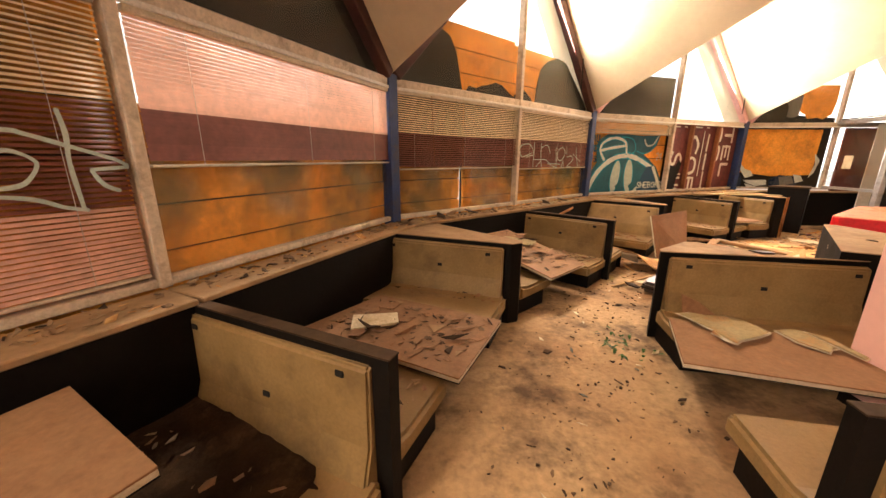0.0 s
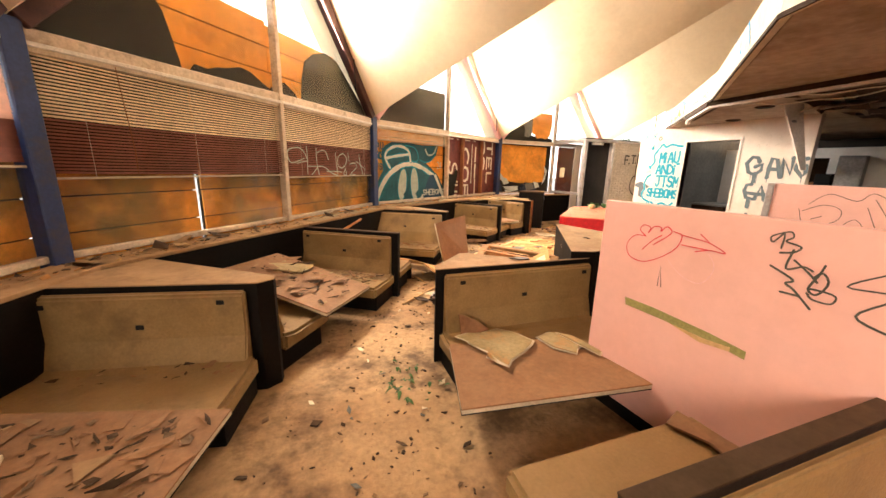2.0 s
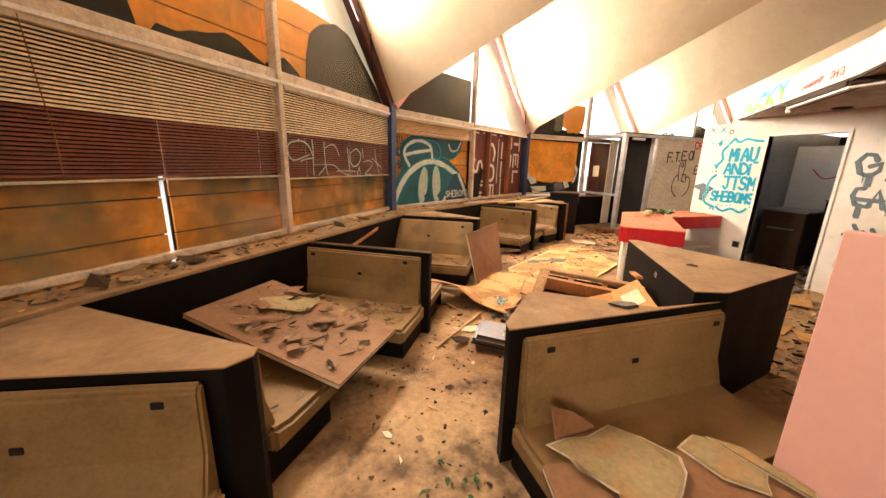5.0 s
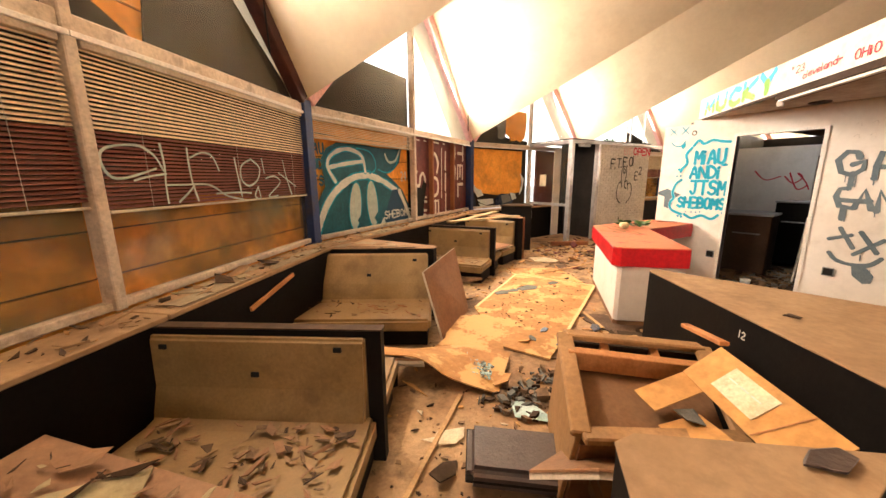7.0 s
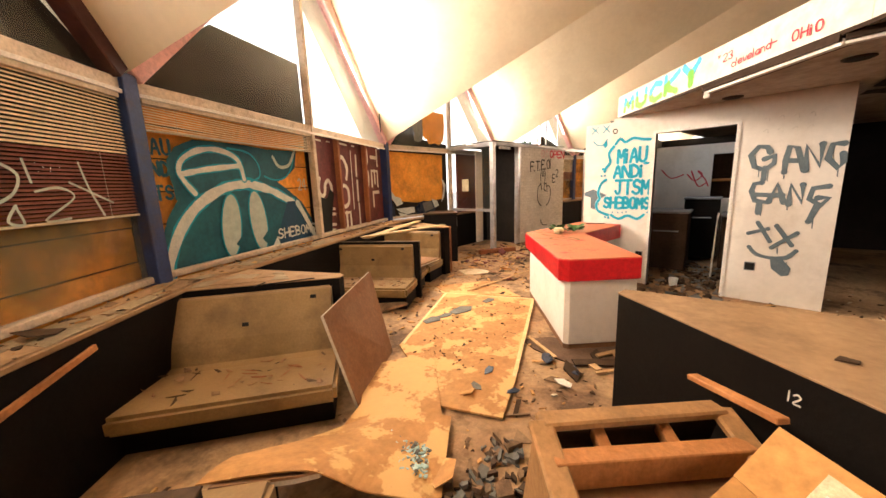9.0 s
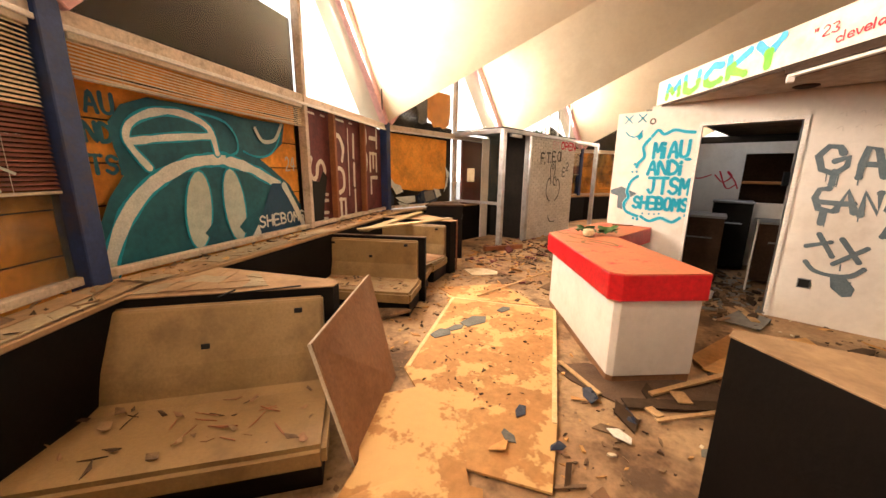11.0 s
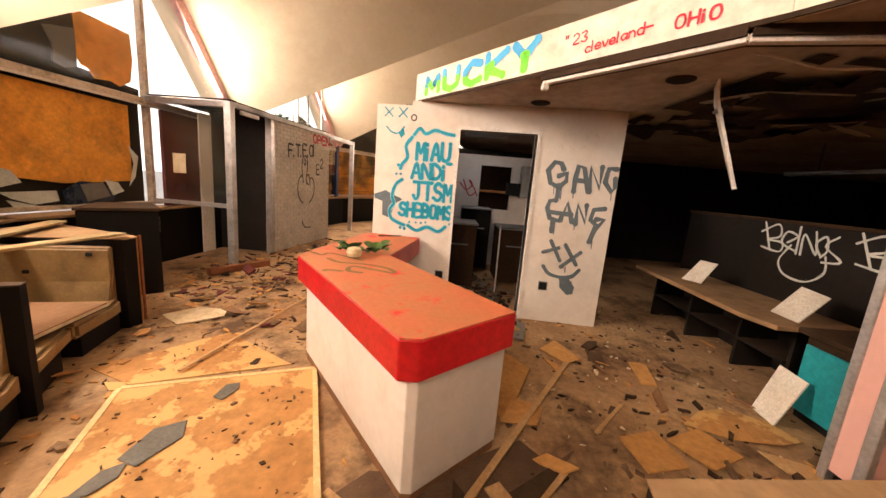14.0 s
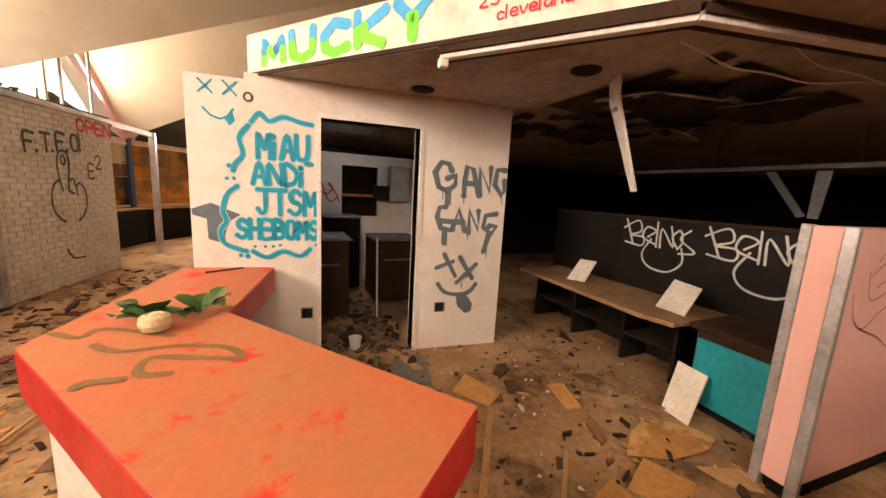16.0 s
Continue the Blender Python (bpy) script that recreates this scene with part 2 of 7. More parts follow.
M_DIRT = material("dark_brown_dirt", (0.055, 0.028, 0.014), (0.028, 0.015, 0.008), 5, 0.95, 0.8, fine=8, stain=(0.16, 0.085, 0.04), stain_scale=4, stain_amount=0.5, gloss=0.1)
M_SMEAR = material("grey_green_grime", (0.30, 0.17, 0.07), (0.24, 0.15, 0.07), 9, 0.9, 0.2, gloss=0.1)
M_CARPET = material("brown_carpet", (0.15, 0.085, 0.045), (0.10, 0.055, 0.03), 6, 1.0, 0.5, fine=20)
M_LEATHER = material("dark_brown_vinyl", (0.065, 0.042, 0.034), (0.05, 0.034, 0.03), 5, 0.33, 0.2, fine=12, dust=0.25, dust_colour=(0.25, 0.18, 0.13))
M_SLATE = material("grey_tile_shard", (0.155, 0.145, 0.12), (0.12, 0.11, 0.09), 7, 0.7, 0.2)
M_NAVY = material("navy_glazed_shard", (0.018, 0.026, 0.05), (0.03, 0.04, 0.06), 7, 0.3, 0.1)
M_GLASSB = material("pale_glass_shard", (0.36, 0.50, 0.45), (0.45, 0.56, 0.50), 7, 0.25, 0.05)
M_RUBBLE = material("rubble", (0.30, 0.18, 0.09), (0.12, 0.068, 0.034), 5, 0.9, 0.3, per_piece=0.3)
M_LEAF = material("green_leaf", (0.07, 0.15, 0.03), (0.045, 0.10, 0.02), 9, 0.5, 0.1)
M_PETAL = material("cream_petal", (0.72, 0.60, 0.36), (0.62, 0.48, 0.26), 9, 0.6, 0.1)
M_STEEL = material("dull_steel", (0.32, 0.32, 0.31), (0.22, 0.22, 0.21), 3, 0.4, 0.06, metal=0.7)
M_BAR = material("dark_bar_panel", (0.012, 0.009, 0.007), (0.02, 0.015, 0.011), 2, 0.6, 0.1, dust=0.3, dust_colour=(0.16, 0.10, 0.06), gloss=0.2)
M_BRICK = material("painted_brick", (0.84, 0.77, 0.68), (0.78, 0.70, 0.60), 3, 0.75, 0.15, stain=(0.42, 0.34, 0.26), stain_scale=2, stain_amount=0.4, per_piece=0.05)
M_MORTAR = material("painted_mortar", (0.74, 0.66, 0.56), (0.68, 0.60, 0.50), 4, 0.9, 0.2)
M_TIMBER = material("red_brown_stud", (0.34, 0.13, 0.05), (0.26, 0.09, 0.035), 4, 0.7, 0.15)
M_WHITETRIM = material("white_trim", (0.80, 0.74, 0.66), (0.72, 0.66, 0.58), 6, 0.5, 0.05)
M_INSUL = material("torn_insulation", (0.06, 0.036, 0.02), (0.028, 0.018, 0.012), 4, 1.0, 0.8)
M_GROUND = material("outside_ground", (0.42, 0.40, 0.37), (0.34, 0.32, 0.30), 0.8, 0.95, 0.2)
# near-black: the darkness of the unlit back rooms is put into this colour
M_OUTROOM = material("room_shade_colour", (0.022, 0.016, 0.012), (0.016, 0.012, 0.009), 1.5, 0.9, 0.1)
M_GREY = material("grey_door_paint", (0.21, 0.195, 0.165), (0.175, 0.16, 0.135), 2, 0.7, 0.05)
M_CUP = material("white_plastic", (0.78, 0.76, 0.70), (0.72, 0.7, 0.64), 8, 0.4, 0.0)
M_ROPE = material("pale_cable", (0.80, 0.72, 0.58), (0.72, 0.63, 0.50), 9, 0.6, 0.0)
M_GLASS = glass_material("dirty_window_glass", hi=0.06, base=0.004)
M_GLASSLOW = glass_material("algae_stained_glass", dirt=(0.23, 0.20, 0.10), hi=0.62, base=0.02)


# ---- building helpers ----
def link_mesh(name, bm, mat, parent=None):
    me = bpy.data.meshes.new(name)
    bm.normal_update()
    bm.to_mesh(me)
    bm.free()
    for one in mat if isinstance(mat, (list, tuple)) else (mat,):
        me.materials.append(one)
    ob = new(name, me)
    if parent is not None:
        ob.parent = parent
        ob.matrix_parent_inverse = parent.matrix_basis.inverted()
    return ob


def part(name, bm, mat, parent, label=""):
    ob = link_mesh(name, bm, mat, parent)
    if label:
        ob["label"] = label
    return ob


def thing(name, label, category, group="", at=(0, 0, 0)):
    ob = new(name)
    ob.empty_display_size = 0.1
    ob.matrix_basis = Matrix.Translation(at)
    return tagged(ob, label, category, group)


def structure(name, bm, mat, label="", category=""):
    return tagged(link_mesh(name, bm, mat), label, category, "", "structure")


def soften(bm, w=0.006, seg=1):
    bmesh.ops.bevel(bm, geom=bm.edges[:], offset=w, segments=seg, affect="EDGES", clamp_overlap=True)
    return bm


def add_box(bm, m, size):
    sx, sy, sz = (s / 2 for s in size)
    v = [bm.verts.new(m @ Vector((x, y, z))) for x, y, z in ((-sx, -sy, -sz), (sx, -sy, -sz), (sx, sy, -sz), (-sx, sy, -sz), (-sx, -sy, sz), (sx, -sy, sz), (sx, sy, sz), (-sx, sy, sz))]
    for f in ((3, 2, 1, 0), (4, 5, 6, 7), (0, 1, 5, 4), (1, 2, 6, 5), (2, 3, 7, 6), (3, 0, 4, 7)):
        bm.faces.new([v[i] for i in f])
    return bm


def box(m, size, w=0.0, seg=1):
    bm = add_box(bmesh.new(), m if isinstance(m, Matrix) else Matrix.Translation(m), size)
    return soften(bm, w, seg) if w else bm


def add_prism(bm, poly, z0, z1):
    """An upright prism on a plan outline. z0, z1: a number, or one for each corner."""
    n = len(poly)
    area = sum(poly[i][0] * poly[(i + 1) % n][1] - poly[(i + 1) % n][0] * poly[i][1] for i in range(n))
    low = z0 if isinstance(z0, (list, tuple)) else [z0] * n
    top = z1 if isinstance(z1, (list, tuple)) else [z1] * n
    order = range(n) if area > 0 else range(n - 1, -1, -1)
    a = [bm.verts.new((*poly[i], low[i])) for i in order]
    b = [bm.verts.new((*poly[i], top[i])) for i in order]
    bm.faces.new(a[::-1])
    bm.faces.new(b)
    for i in range(n):
        bm.faces.new((a[i], a[(i + 1) % n], b[(i + 1) % n], b[i]))
    return bm


def prism(poly, z0, z1, w=0.0, seg=1):
    bm = add_prism(bmesh.new(), poly, z0, z1)
    return soften(bm, w, seg) if w else bm


def lerp(a, b, k):
    return tuple(x + (y - x) * k for x, y in zip(a, b))


def unit(a, b):
    dx, dy = b[0] - a[0], b[1] - a[1]
    s = math.hypot(dx, dy)
    return (dx / s, dy / s)


def shift(p, d, k):
    return (p[0] + d[0] * k, p[1] + d[1] * k)


def strip(a, b, lo, hi):
    """Outline of a band along a-b; lo and hi are offsets to its left."""
    u = unit(a, b)
    n = (-u[1], u[0])
    return [shift(a, n, lo), shift(b, n, lo), shift(b, n, hi), shift(a, n, hi)]


def beam(p, q, width, height, w=0.0, up=(0, 0, 1)):
    """A straight bar from p to q."""
    p, q = Vector(p), Vector(q)
    x = (q - p).normalized()
    y = Vector(up).cross(x)
    if y.length < 1e-4:
        y = Vector((0, 1, 0))
    y.normalize()
    z = x.cross(y)
    m = Matrix((x, y, z)).transposed().to_4x4()
    m.translation = (p + q) / 2
    return box(m, ((q - p).length, width, height), w)


def panel3(corners, thick, w=0.0):
    """A board from its upper face's corners; the thickness goes down along its normal."""
    c = [Vector(p) for p in corners]
    n = (c[1] - c[0]).cross(c[2] - c[0]).normalized()
    if n.z < -0.01:
        c, n = c[::-1], -n
    bm = bmesh.new()
    a, b = [bm.verts.new(p) for p in c], [bm.verts.new(p - n * thick) for p in c]
    bm.faces.new(a)
    bm.faces.new(b[::-1])
    k = len(c)
    for i in range(k):
        bm.faces.new((a[i], b[i], b[(i + 1) % k], a[(i + 1) % k]))
    return soften(bm, w) if w else bm


def tube(points, r, sides=6):
    bm = bmesh.new()
    pts = [Vector(p) for p in points]
    rings = []
    for i, p in enumerate(pts):
        d = (pts[min(i + 1, len(pts) - 1)] - pts[max(i - 1, 0)]).normalized()
        a = d.orthogonal().normalized()
        b = d.cross(a)
        rings.append([bm.verts.new(p + (a * math.cos(2 * math.pi * k / sides) + b * math.sin(2 * math.pi * k / sides)) * r) for k in range(sides)])
    for r0, r1 in zip(rings, rings[1:]):
        for k in range(sides):
            bm.faces.new((r0[k], r0[(k + 1) % sides], r1[(k + 1) % sides], r1[k]))
    bm.faces.new(rings[0][::-1])
    bm.faces.new(rings[-1])
    return bm


def lathe(at, profile, sides=16):
    """A turned shape from (radius, height) pairs."""
    bm = bmesh.new()
    rings = [[bm.verts.new((at[0] + r * math.cos(2 * math.pi * k / sides), at[1] + r * math.sin(2 * math.pi * k / sides), at[2] + z)) for k in range(sides)] for r, z in profile]
    for r0, r1 in zip(rings, rings[1:]):
        for k in range(sides):
            bm.faces.new((r0[k], r0[(k + 1) % sides], r1[(k + 1) % sides], r1[k]))
    bm.faces.new(rings[0][::-1])
    bm.faces.new(rings[-1])
    return bm


# ---- painted strokes ----
GLYPHS = {
    "A": "0,0 .5,1 1,0|.2,.35 .8,.35", "B": "0,0 0,1 .8,.85 .7,.55 0,.5 .9,.4 .85,.05 0,0", "C": "1,.85 .5,1 .05,.6 .1,.2 .5,0 1,.15",
    "D": "0,0 0,1 .7,.85 1,.5 .7,.1 0,0", "E": "1,1 0,1 0,0 1,0|0,.5 .8,.5", "F": "1,1 0,1 0,0|0,.55 .7,.55", "G": "1,.85 .5,1 .05,.6 .1,.15 .5,0 1,.1 1,.45 .55,.45",
    "H": "0,0 0,1|1,0 1,1|0,.5 1,.5", "I": "0,0 0,1", "J": "0,1 1,1|.6,1 .6,.2 .3,0 0,.2", "K": "0,0 0,1|1,1 0,.45 1,0", "L": "0,1 0,0 .9,0",
    "M": "0,0 .05,1 .5,.35 .95,1 1,0", "N": "0,0 0,1 1,0 1,1", "O": "1,.5 .85,.9 .5,1 .15,.9 0,.5 .15,.1 .5,0 .85,.1 1,.5", "P": "0,0 0,1 .8,.9 .8,.5 0,.45",
    "R": "0,0 0,1 .8,.9 .8,.55 0,.5 .95,0", "S": "1,.85 .5,1 .1,.8 .3,.55 .8,.45 .95,.2 .5,0 0,.15", "T": "0,1 1,1|.5,1 .5,0", "U": "0,1 .05,.2 .5,0 .95,.2 1,1",
    "X": "0,0 1,1|0,1 1,0", "Y": "0,1 .5,.5 1,1|.5,.5 .5,0", "V": "0,1 .5,0 1,1", "Q": "1,.5 .85,.9 .5,1 .15,.9 0,.5 .15,.1 .5,0 .85,.1 1,.5|.6,.3 1,-.1",
    "2": "0,.8 .4,1 .9,.8 .8,.5 0,0 1,0", "3": "0,.9 .6,1 .8,.75 .4,.5 .9,.3 .6,0 0,.1", "4": "1,.35 0,.35 .7,1 .7,0", "1": "0,.8 .4,1 .4,0", "!": "0,1 0,.3|0,.08 0,0", "-": "0,.5 1,.5",
    '"': "0,1 .05,.75|.4,1 .4,.75", ".": "0,.05 .05,0", "a": "1,.55 .4,.6 0,.3 .4,0 .9,.3 1,.6 1,0", "c": "1,.5 .5,.62 .05,.35 .4,0 1,.1", "d": "1,.5 .4,.6 0,.3 .4,0 1,.2 1,1|1,.3 1,0",
    "e": "0,.3 .95,.35 .7,.62 .2,.55 0,.3 .3,0 1,.1", "i": "0,0 0,.6|0,.85 .03,.9", "l": "0,1 .05,.05 .2,0", "n": "0,0 0,.6|0,.4 .5,.62 .9,.4 1,0", "o": "1,.3 .5,.6 0,.3 .5,0 1,.3", "v": "0,.6 .5,0 1,.6", "g": "1,.55 .4,.6 0,.3 .5,.05 1,.3 1,-.3 .3,-.4", "s": "1,.5 .4,.6 .1,.45 .9,.2 .5,0 0,.1",
    "'": "0,1 0,.7", "b": "0,1 0,0 .7,0 1,.3 .6,.6 0,.4",
}


def smooth_line(pts, steps=5):
    if len(pts) < 3:
        return pts
    out = []
    for i in range(len(pts) - 1):
        p0, p1, p2, p3 = pts[max(i - 1, 0)], pts[i], pts[i + 1], pts[min(i + 2, len(pts) - 1)]
        for k in range(steps):
            t = k / steps
            out.append(tuple(0.5 * (2 * b + (c - a) * t + (2 * a - 5 * b + 4 * c - d) * t * t + (3 * b - a - 3 * c + d) * t ** 3) for a, b, c, d in zip(p0, p1, p2, p3)))
    return out + [pts[-1]]


def stroke_lines(text):
    return [[tuple(float(v) for v in p.split(",")) for p in line.split()] for line in text.split("|")]


def add_ribbon(bm, line, width, put, lift):
    """A flat painted stroke with round ends, laid by put(u, v, lift)."""
    n = len(line)
    left, right = [], []
    for i, p in enumerate(line):
        a, b = line[max(i - 1, 0)], line[min(i + 1, n - 1)]
        dx, dy = b[0] - a[0], b[1] - a[1]
        s = math.hypot(dx, dy) or 1
        k = width / 2 * (0.85 + 0.3 * noise.noise((p[0] * 9, p[1] * 9, width * 50)))
        left.append(bm.verts.new(put(p[0] - dy / s * k, p[1] + dx / s * k, lift)))
        right.append(bm.verts.new(put(p[0] + dy / s * k, p[1] - dx / s * k, lift)))
    for i in range(n - 1):
        bm.faces.new((left[i], right[i], right[i + 1], left[i + 1]))
    for p in (line[0], line[-1]):
        ring = [bm.verts.new(put(p[0] + width * 0.47 * math.cos(k * math.pi / 4), p[1] + width * 0.47 * math.sin(k * math.pi / 4), lift + 0.0006)) for k in range(8)]
        bm.faces.new(ring)


class Plane:
    """A painted face: origin, the way along it, and its outward normal. u is along, v is up."""

    def __init__(self, a, b, z=0.0, flip=False):
        self.a, self.u = Vector((*a, z)), Vector((*unit(a, b), 0))
        self.n = Vector((self.u.y, -self.u.x, 0)) * (-1 if flip else 1)

    def put(self, u, v, lift):
        return self.a + self.u * u + Vector((0, 0, v)) + self.n * lift


def paint(name, lines, width, plane, mat, parent, lift=0.004, label="", curvy=True):
    bm = bmesh.new()
    for k, line in enumerate(lines):
        add_ribbon(bm, smooth_line(line) if curvy else line, width, plane.put, lift + 0.0004 * (k % 5))
    return part(name, bm, mat, parent, label)


def lettering(text, u, v, h, pitch, wide=0.62, slant=0.0, rise=0.0, curvy=True):
    """Hand-drawn letters as stroke lines."""
    lines = []
    step = -pitch
    last = 0.0
    for k, ch in enumerate(text):
        step += pitch * (1.0 if k == 0 else last)
        last = 0.5 if ch in "il!'.1I" else 1.0
        if ch in GLYPHS:
            jig = 0.06 * noise.noise((k * 1.7, h * 7, len(text)))
            narrow = 0.25 if ch in "il!'.1" else 1.0
            for line in stroke_lines(GLYPHS[ch]):
                lines.append([(u + step + p[0] * pitch * wide * narrow + p[1] * slant * h, v + k * rise + p[1] * h * (1 + jig)) for p in line])
    return lines


def blob(name, outline, plane, mat, parent, lift=0.003, label=""):
    """A flat painted patch from an outline on a face."""
    bm = bmesh.new()
    c = bm.verts.new(plane.put(sum(p[0] for p in outline) / len(outline), sum(p[1] for p in outline) / len(outline), lift))
    ring = [bm.verts.new(plane.put(*p, lift)) for p in outline]
    for i in range(len(ring)):
        bm.faces.new((c, ring[i], ring[(i + 1) % len(ring)]))
    return part(name, bm, mat, parent, label)


def oval(cu, cv, ru, rv, lean=0.0, n=20, a0=0.0, a1=2 * math.pi):
    return [(cu + ru * math.cos(a0 + (a1 - a0) * k / n) + lean * rv * math.sin(a0 + (a1 - a0) * k / n), cv + rv * math.sin(a0 + (a1 - a0) * k / n)) for k in range(n)]


def backdrop():
    m = bpy.data.materials.new("bright_haze")
    m.use_nodes = True
    nt = m.node_tree
    nt.nodes.remove(nt.nodes["Principled BSDF"])
    em = nt.nodes.new("ShaderNodeEmission")
    em.inputs[0].default_value, em.inputs[1].default_value = (1.0, 0.95, 0.86, 1), 1.1
    nt.links.new(em.outputs[0], nt.nodes["Material Output"].inputs[0])
    bm = bmesh.new()
    ring = [(10 + 70 * math.cos(2 * math.pi * k / 48), 70 * math.sin(2 * math.pi * k / 48)) for k in range(48)]
    lo, hi = [bm.verts.new((*p, -0.3)) for p in ring], [bm.verts.new((*p, 90.0)) for p in ring]
    for k in range(48):
        bm.faces.new((lo[k], hi[k], hi[(k + 1) % 48], lo[(k + 1) % 48]))
    return tagged(link_mesh("backdrop", bm, m), "bright hazy sky beyond the windows", "sky", "", "structure")


backdrop()


# ---- the plan ----
O = (10.906, -5.34)
COLS = [(-3.547, -4.489), (-2.187, -0.223), (-0.452, 3.792), (2.735, 6.725), (6.952, 8.677), (10.984, 8.498), (14.826, 7.65), (18.43, 5.41), (20.79, 1.912)]
MULL = [(-2.842, -2.355), (-1.345, 1.58), (1.165, 5.25), (4.77, 7.67), (8.958, 8.587), (12.954, 8.086), (16.674, 6.632), (19.61, 3.661)]
TOP, APEX, SILL = 2.30, 4.75, 0.82


def inward(p):
    return unit(p, O)


def floor_outline():
    return [*COLS, (20.79, -6.5), (-3.547, -6.5)]


structure("floor", prism(floor_outline(), -0.1, 0.0), M_FLOOR, "dirty tan floor covered in dust and litter", "floor")
structure("ground", prism([(-60, -60), (80, -60), (80, 80), (-60, 80)], -0.4, -0.12), M_GROUND, "pale concrete ground outside the building", "ground")


# folded roof: valleys come down to the columns, ridges rise between them
def roof():
    """Ruled patches between each valley and the ridge beside it, thick and smooth."""
    bm = bmesh.new()
    seq = []
    for k, c in enumerate(COLS):
        seq.append((c, True))
        if k < len(MULL):
            seq.append((MULL[k], False))

    def at(p, valley, s):
        q = shift(p, inward(p), s)
        z = TOP + 0.03 + 0.43 * s if valley else APEX + 0.085 * s
        return Vector((*q, 5.3 if s > 6.2 else z))

    steps = (-0.35, 0.0, 0.8, 1.6, 2.4, 3.2, 4.0, 4.8, 5.5, 6.2, 10.0)
    for (p, v0), (q, v1) in zip(seq, seq[1:]):
        for lay in (0, 1):
            up = Vector((0, 0, 0.16 * lay))
            g = [[bm.verts.new(at(p, v0, s).lerp(at(q, v1, s), j / 8) + up) for j in range(9)] for s in steps]
            for i in range(len(steps) - 1):
                for j in range(8):
                    f = bm.faces.new((g[i][j], g[i + 1][j], g[i + 1][j + 1], g[i][j + 1]) if lay == 0 else (g[i][j], g[i][j + 1], g[i + 1][j + 1], g[i + 1][j]))
                    f.smooth = True
            if lay == 0:
                low = g
        for j in range(8):
            bm.faces.new((low[0][j], low[0][j + 1], g[0][j + 1], g[0][j]))
    return bm


structure("ceiling", roof(), M_CEIL, "cream plaster folded roof with low valleys", "ceiling")
inner = [shift(p, inward(p), 10.0) for pair in zip(COLS, MULL) for p in pair] + [shift(COLS[-1], inward(COLS[-1]), 10.0)]
structure("ceiling_upper", prism(inner + [(20.79, -6.5), (-3.547, -6.5)], 5.3, 5.45), M_CEIL, "cream plaster upper ceiling", "ceiling")
rear = prism([(-4.0, -6.7), (20.6, -6.7), (20.79, -6.5), (-3.547, -6.5)], 0, 2.35)
add_prism(rear, [(-4.0, -6.7), (-3.1, -6.7), (-3.1, -6.5), (-3.547, -6.5)], 2.35, 4.0)
add_prism(rear, [(0.7, -6.7), (20.6, -6.7), (20.79, -6.5), (0.7, -6.5)], 2.35, 4.0)
add_prism(rear, [(-4.0, -6.7), (20.6, -6.7), (20.79, -6.5), (-3.547, -6.5)], 4.0, 5.4)
structure("wall_south", rear, M_OUTROOM, "near-black unseen rear wall with an added high window", "wall")
# out of view: opening and lamp added to brighten the blinds from behind
rearwin = tagged(new("window_9"), "unseen window added in the rear wall to light the blinds", "window", "", "structure")
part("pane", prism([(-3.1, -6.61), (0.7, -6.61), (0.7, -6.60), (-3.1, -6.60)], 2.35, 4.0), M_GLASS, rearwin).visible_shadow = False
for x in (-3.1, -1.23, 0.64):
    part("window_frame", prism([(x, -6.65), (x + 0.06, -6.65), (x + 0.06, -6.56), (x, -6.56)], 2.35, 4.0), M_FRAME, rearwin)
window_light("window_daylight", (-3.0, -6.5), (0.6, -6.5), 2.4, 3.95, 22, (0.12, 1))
structure("wall_west", prism([(-3.75, -6.5), (-3.55, -6.5), (-3.55, -4.5), (-3.75, -4.5)], 0, 5.3), M_OUTROOM, "near-black side wall, shade put into its colour", "wall")
structure("wall_east", prism([(20.79, -6.5), (20.99, -6.5), (20.99, 1.9), (20.79, 1.9)], 0, 5.3), M_OUTROOM, "near-black end wall, shade put into its colour", "wall")


# out of view, added to keep daylight from spreading under the bulkhead
structure("wall_core", prism([(4.2, -6.45), (4.32, -6.45), (4.32, -0.7), (4.2, -0.7)], 0, 2.33), M_OUTROOM, "unseen near-black wall added under the bulkhead", "wall")


# ---- the glazed front ----
def upright(a, b, outline, lift, thick):
    """An upright board on the face a-b from (along, height) corners."""
    pl = Plane(a, b)
    bm = bmesh.new()
    f, k = [bm.verts.new(pl.put(u, z, lift)) for u, z in outline], [bm.verts.new(pl.put(u, z, lift - thick)) for u, z in outline]
    bm.faces.new(f)
    bm.faces.new(k[::-1])
    n = len(outline)
    for i in range(n):
        bm.faces.new((f[i], k[i], k[(i + 1) % n], f[(i + 1) % n]))
    bmesh.ops.recalc_face_normals(bm, faces=bm.faces[:])
    return bm


def span(a, b):
    return math.hypot(b[0] - a[0], b[1] - a[1])


def clip_below(outline, f):
    """The part of an outline under the line v = f(u)."""
    out = []
    for i, p in enumerate(outline):
        q = outline[(i + 1) % len(outline)]
        dp, dq = f(p[0]) - p[1], f(q[0]) - q[1]
        if dp >= 0:
            out.append(p)
        if dp * dq < 0:
            k = dp / (dp - dq)
            out.append((p[0] + (q[0] - p[0]) * k, p[1] + (q[1] - p[1]) * k))
    return out


WINDOWS = []


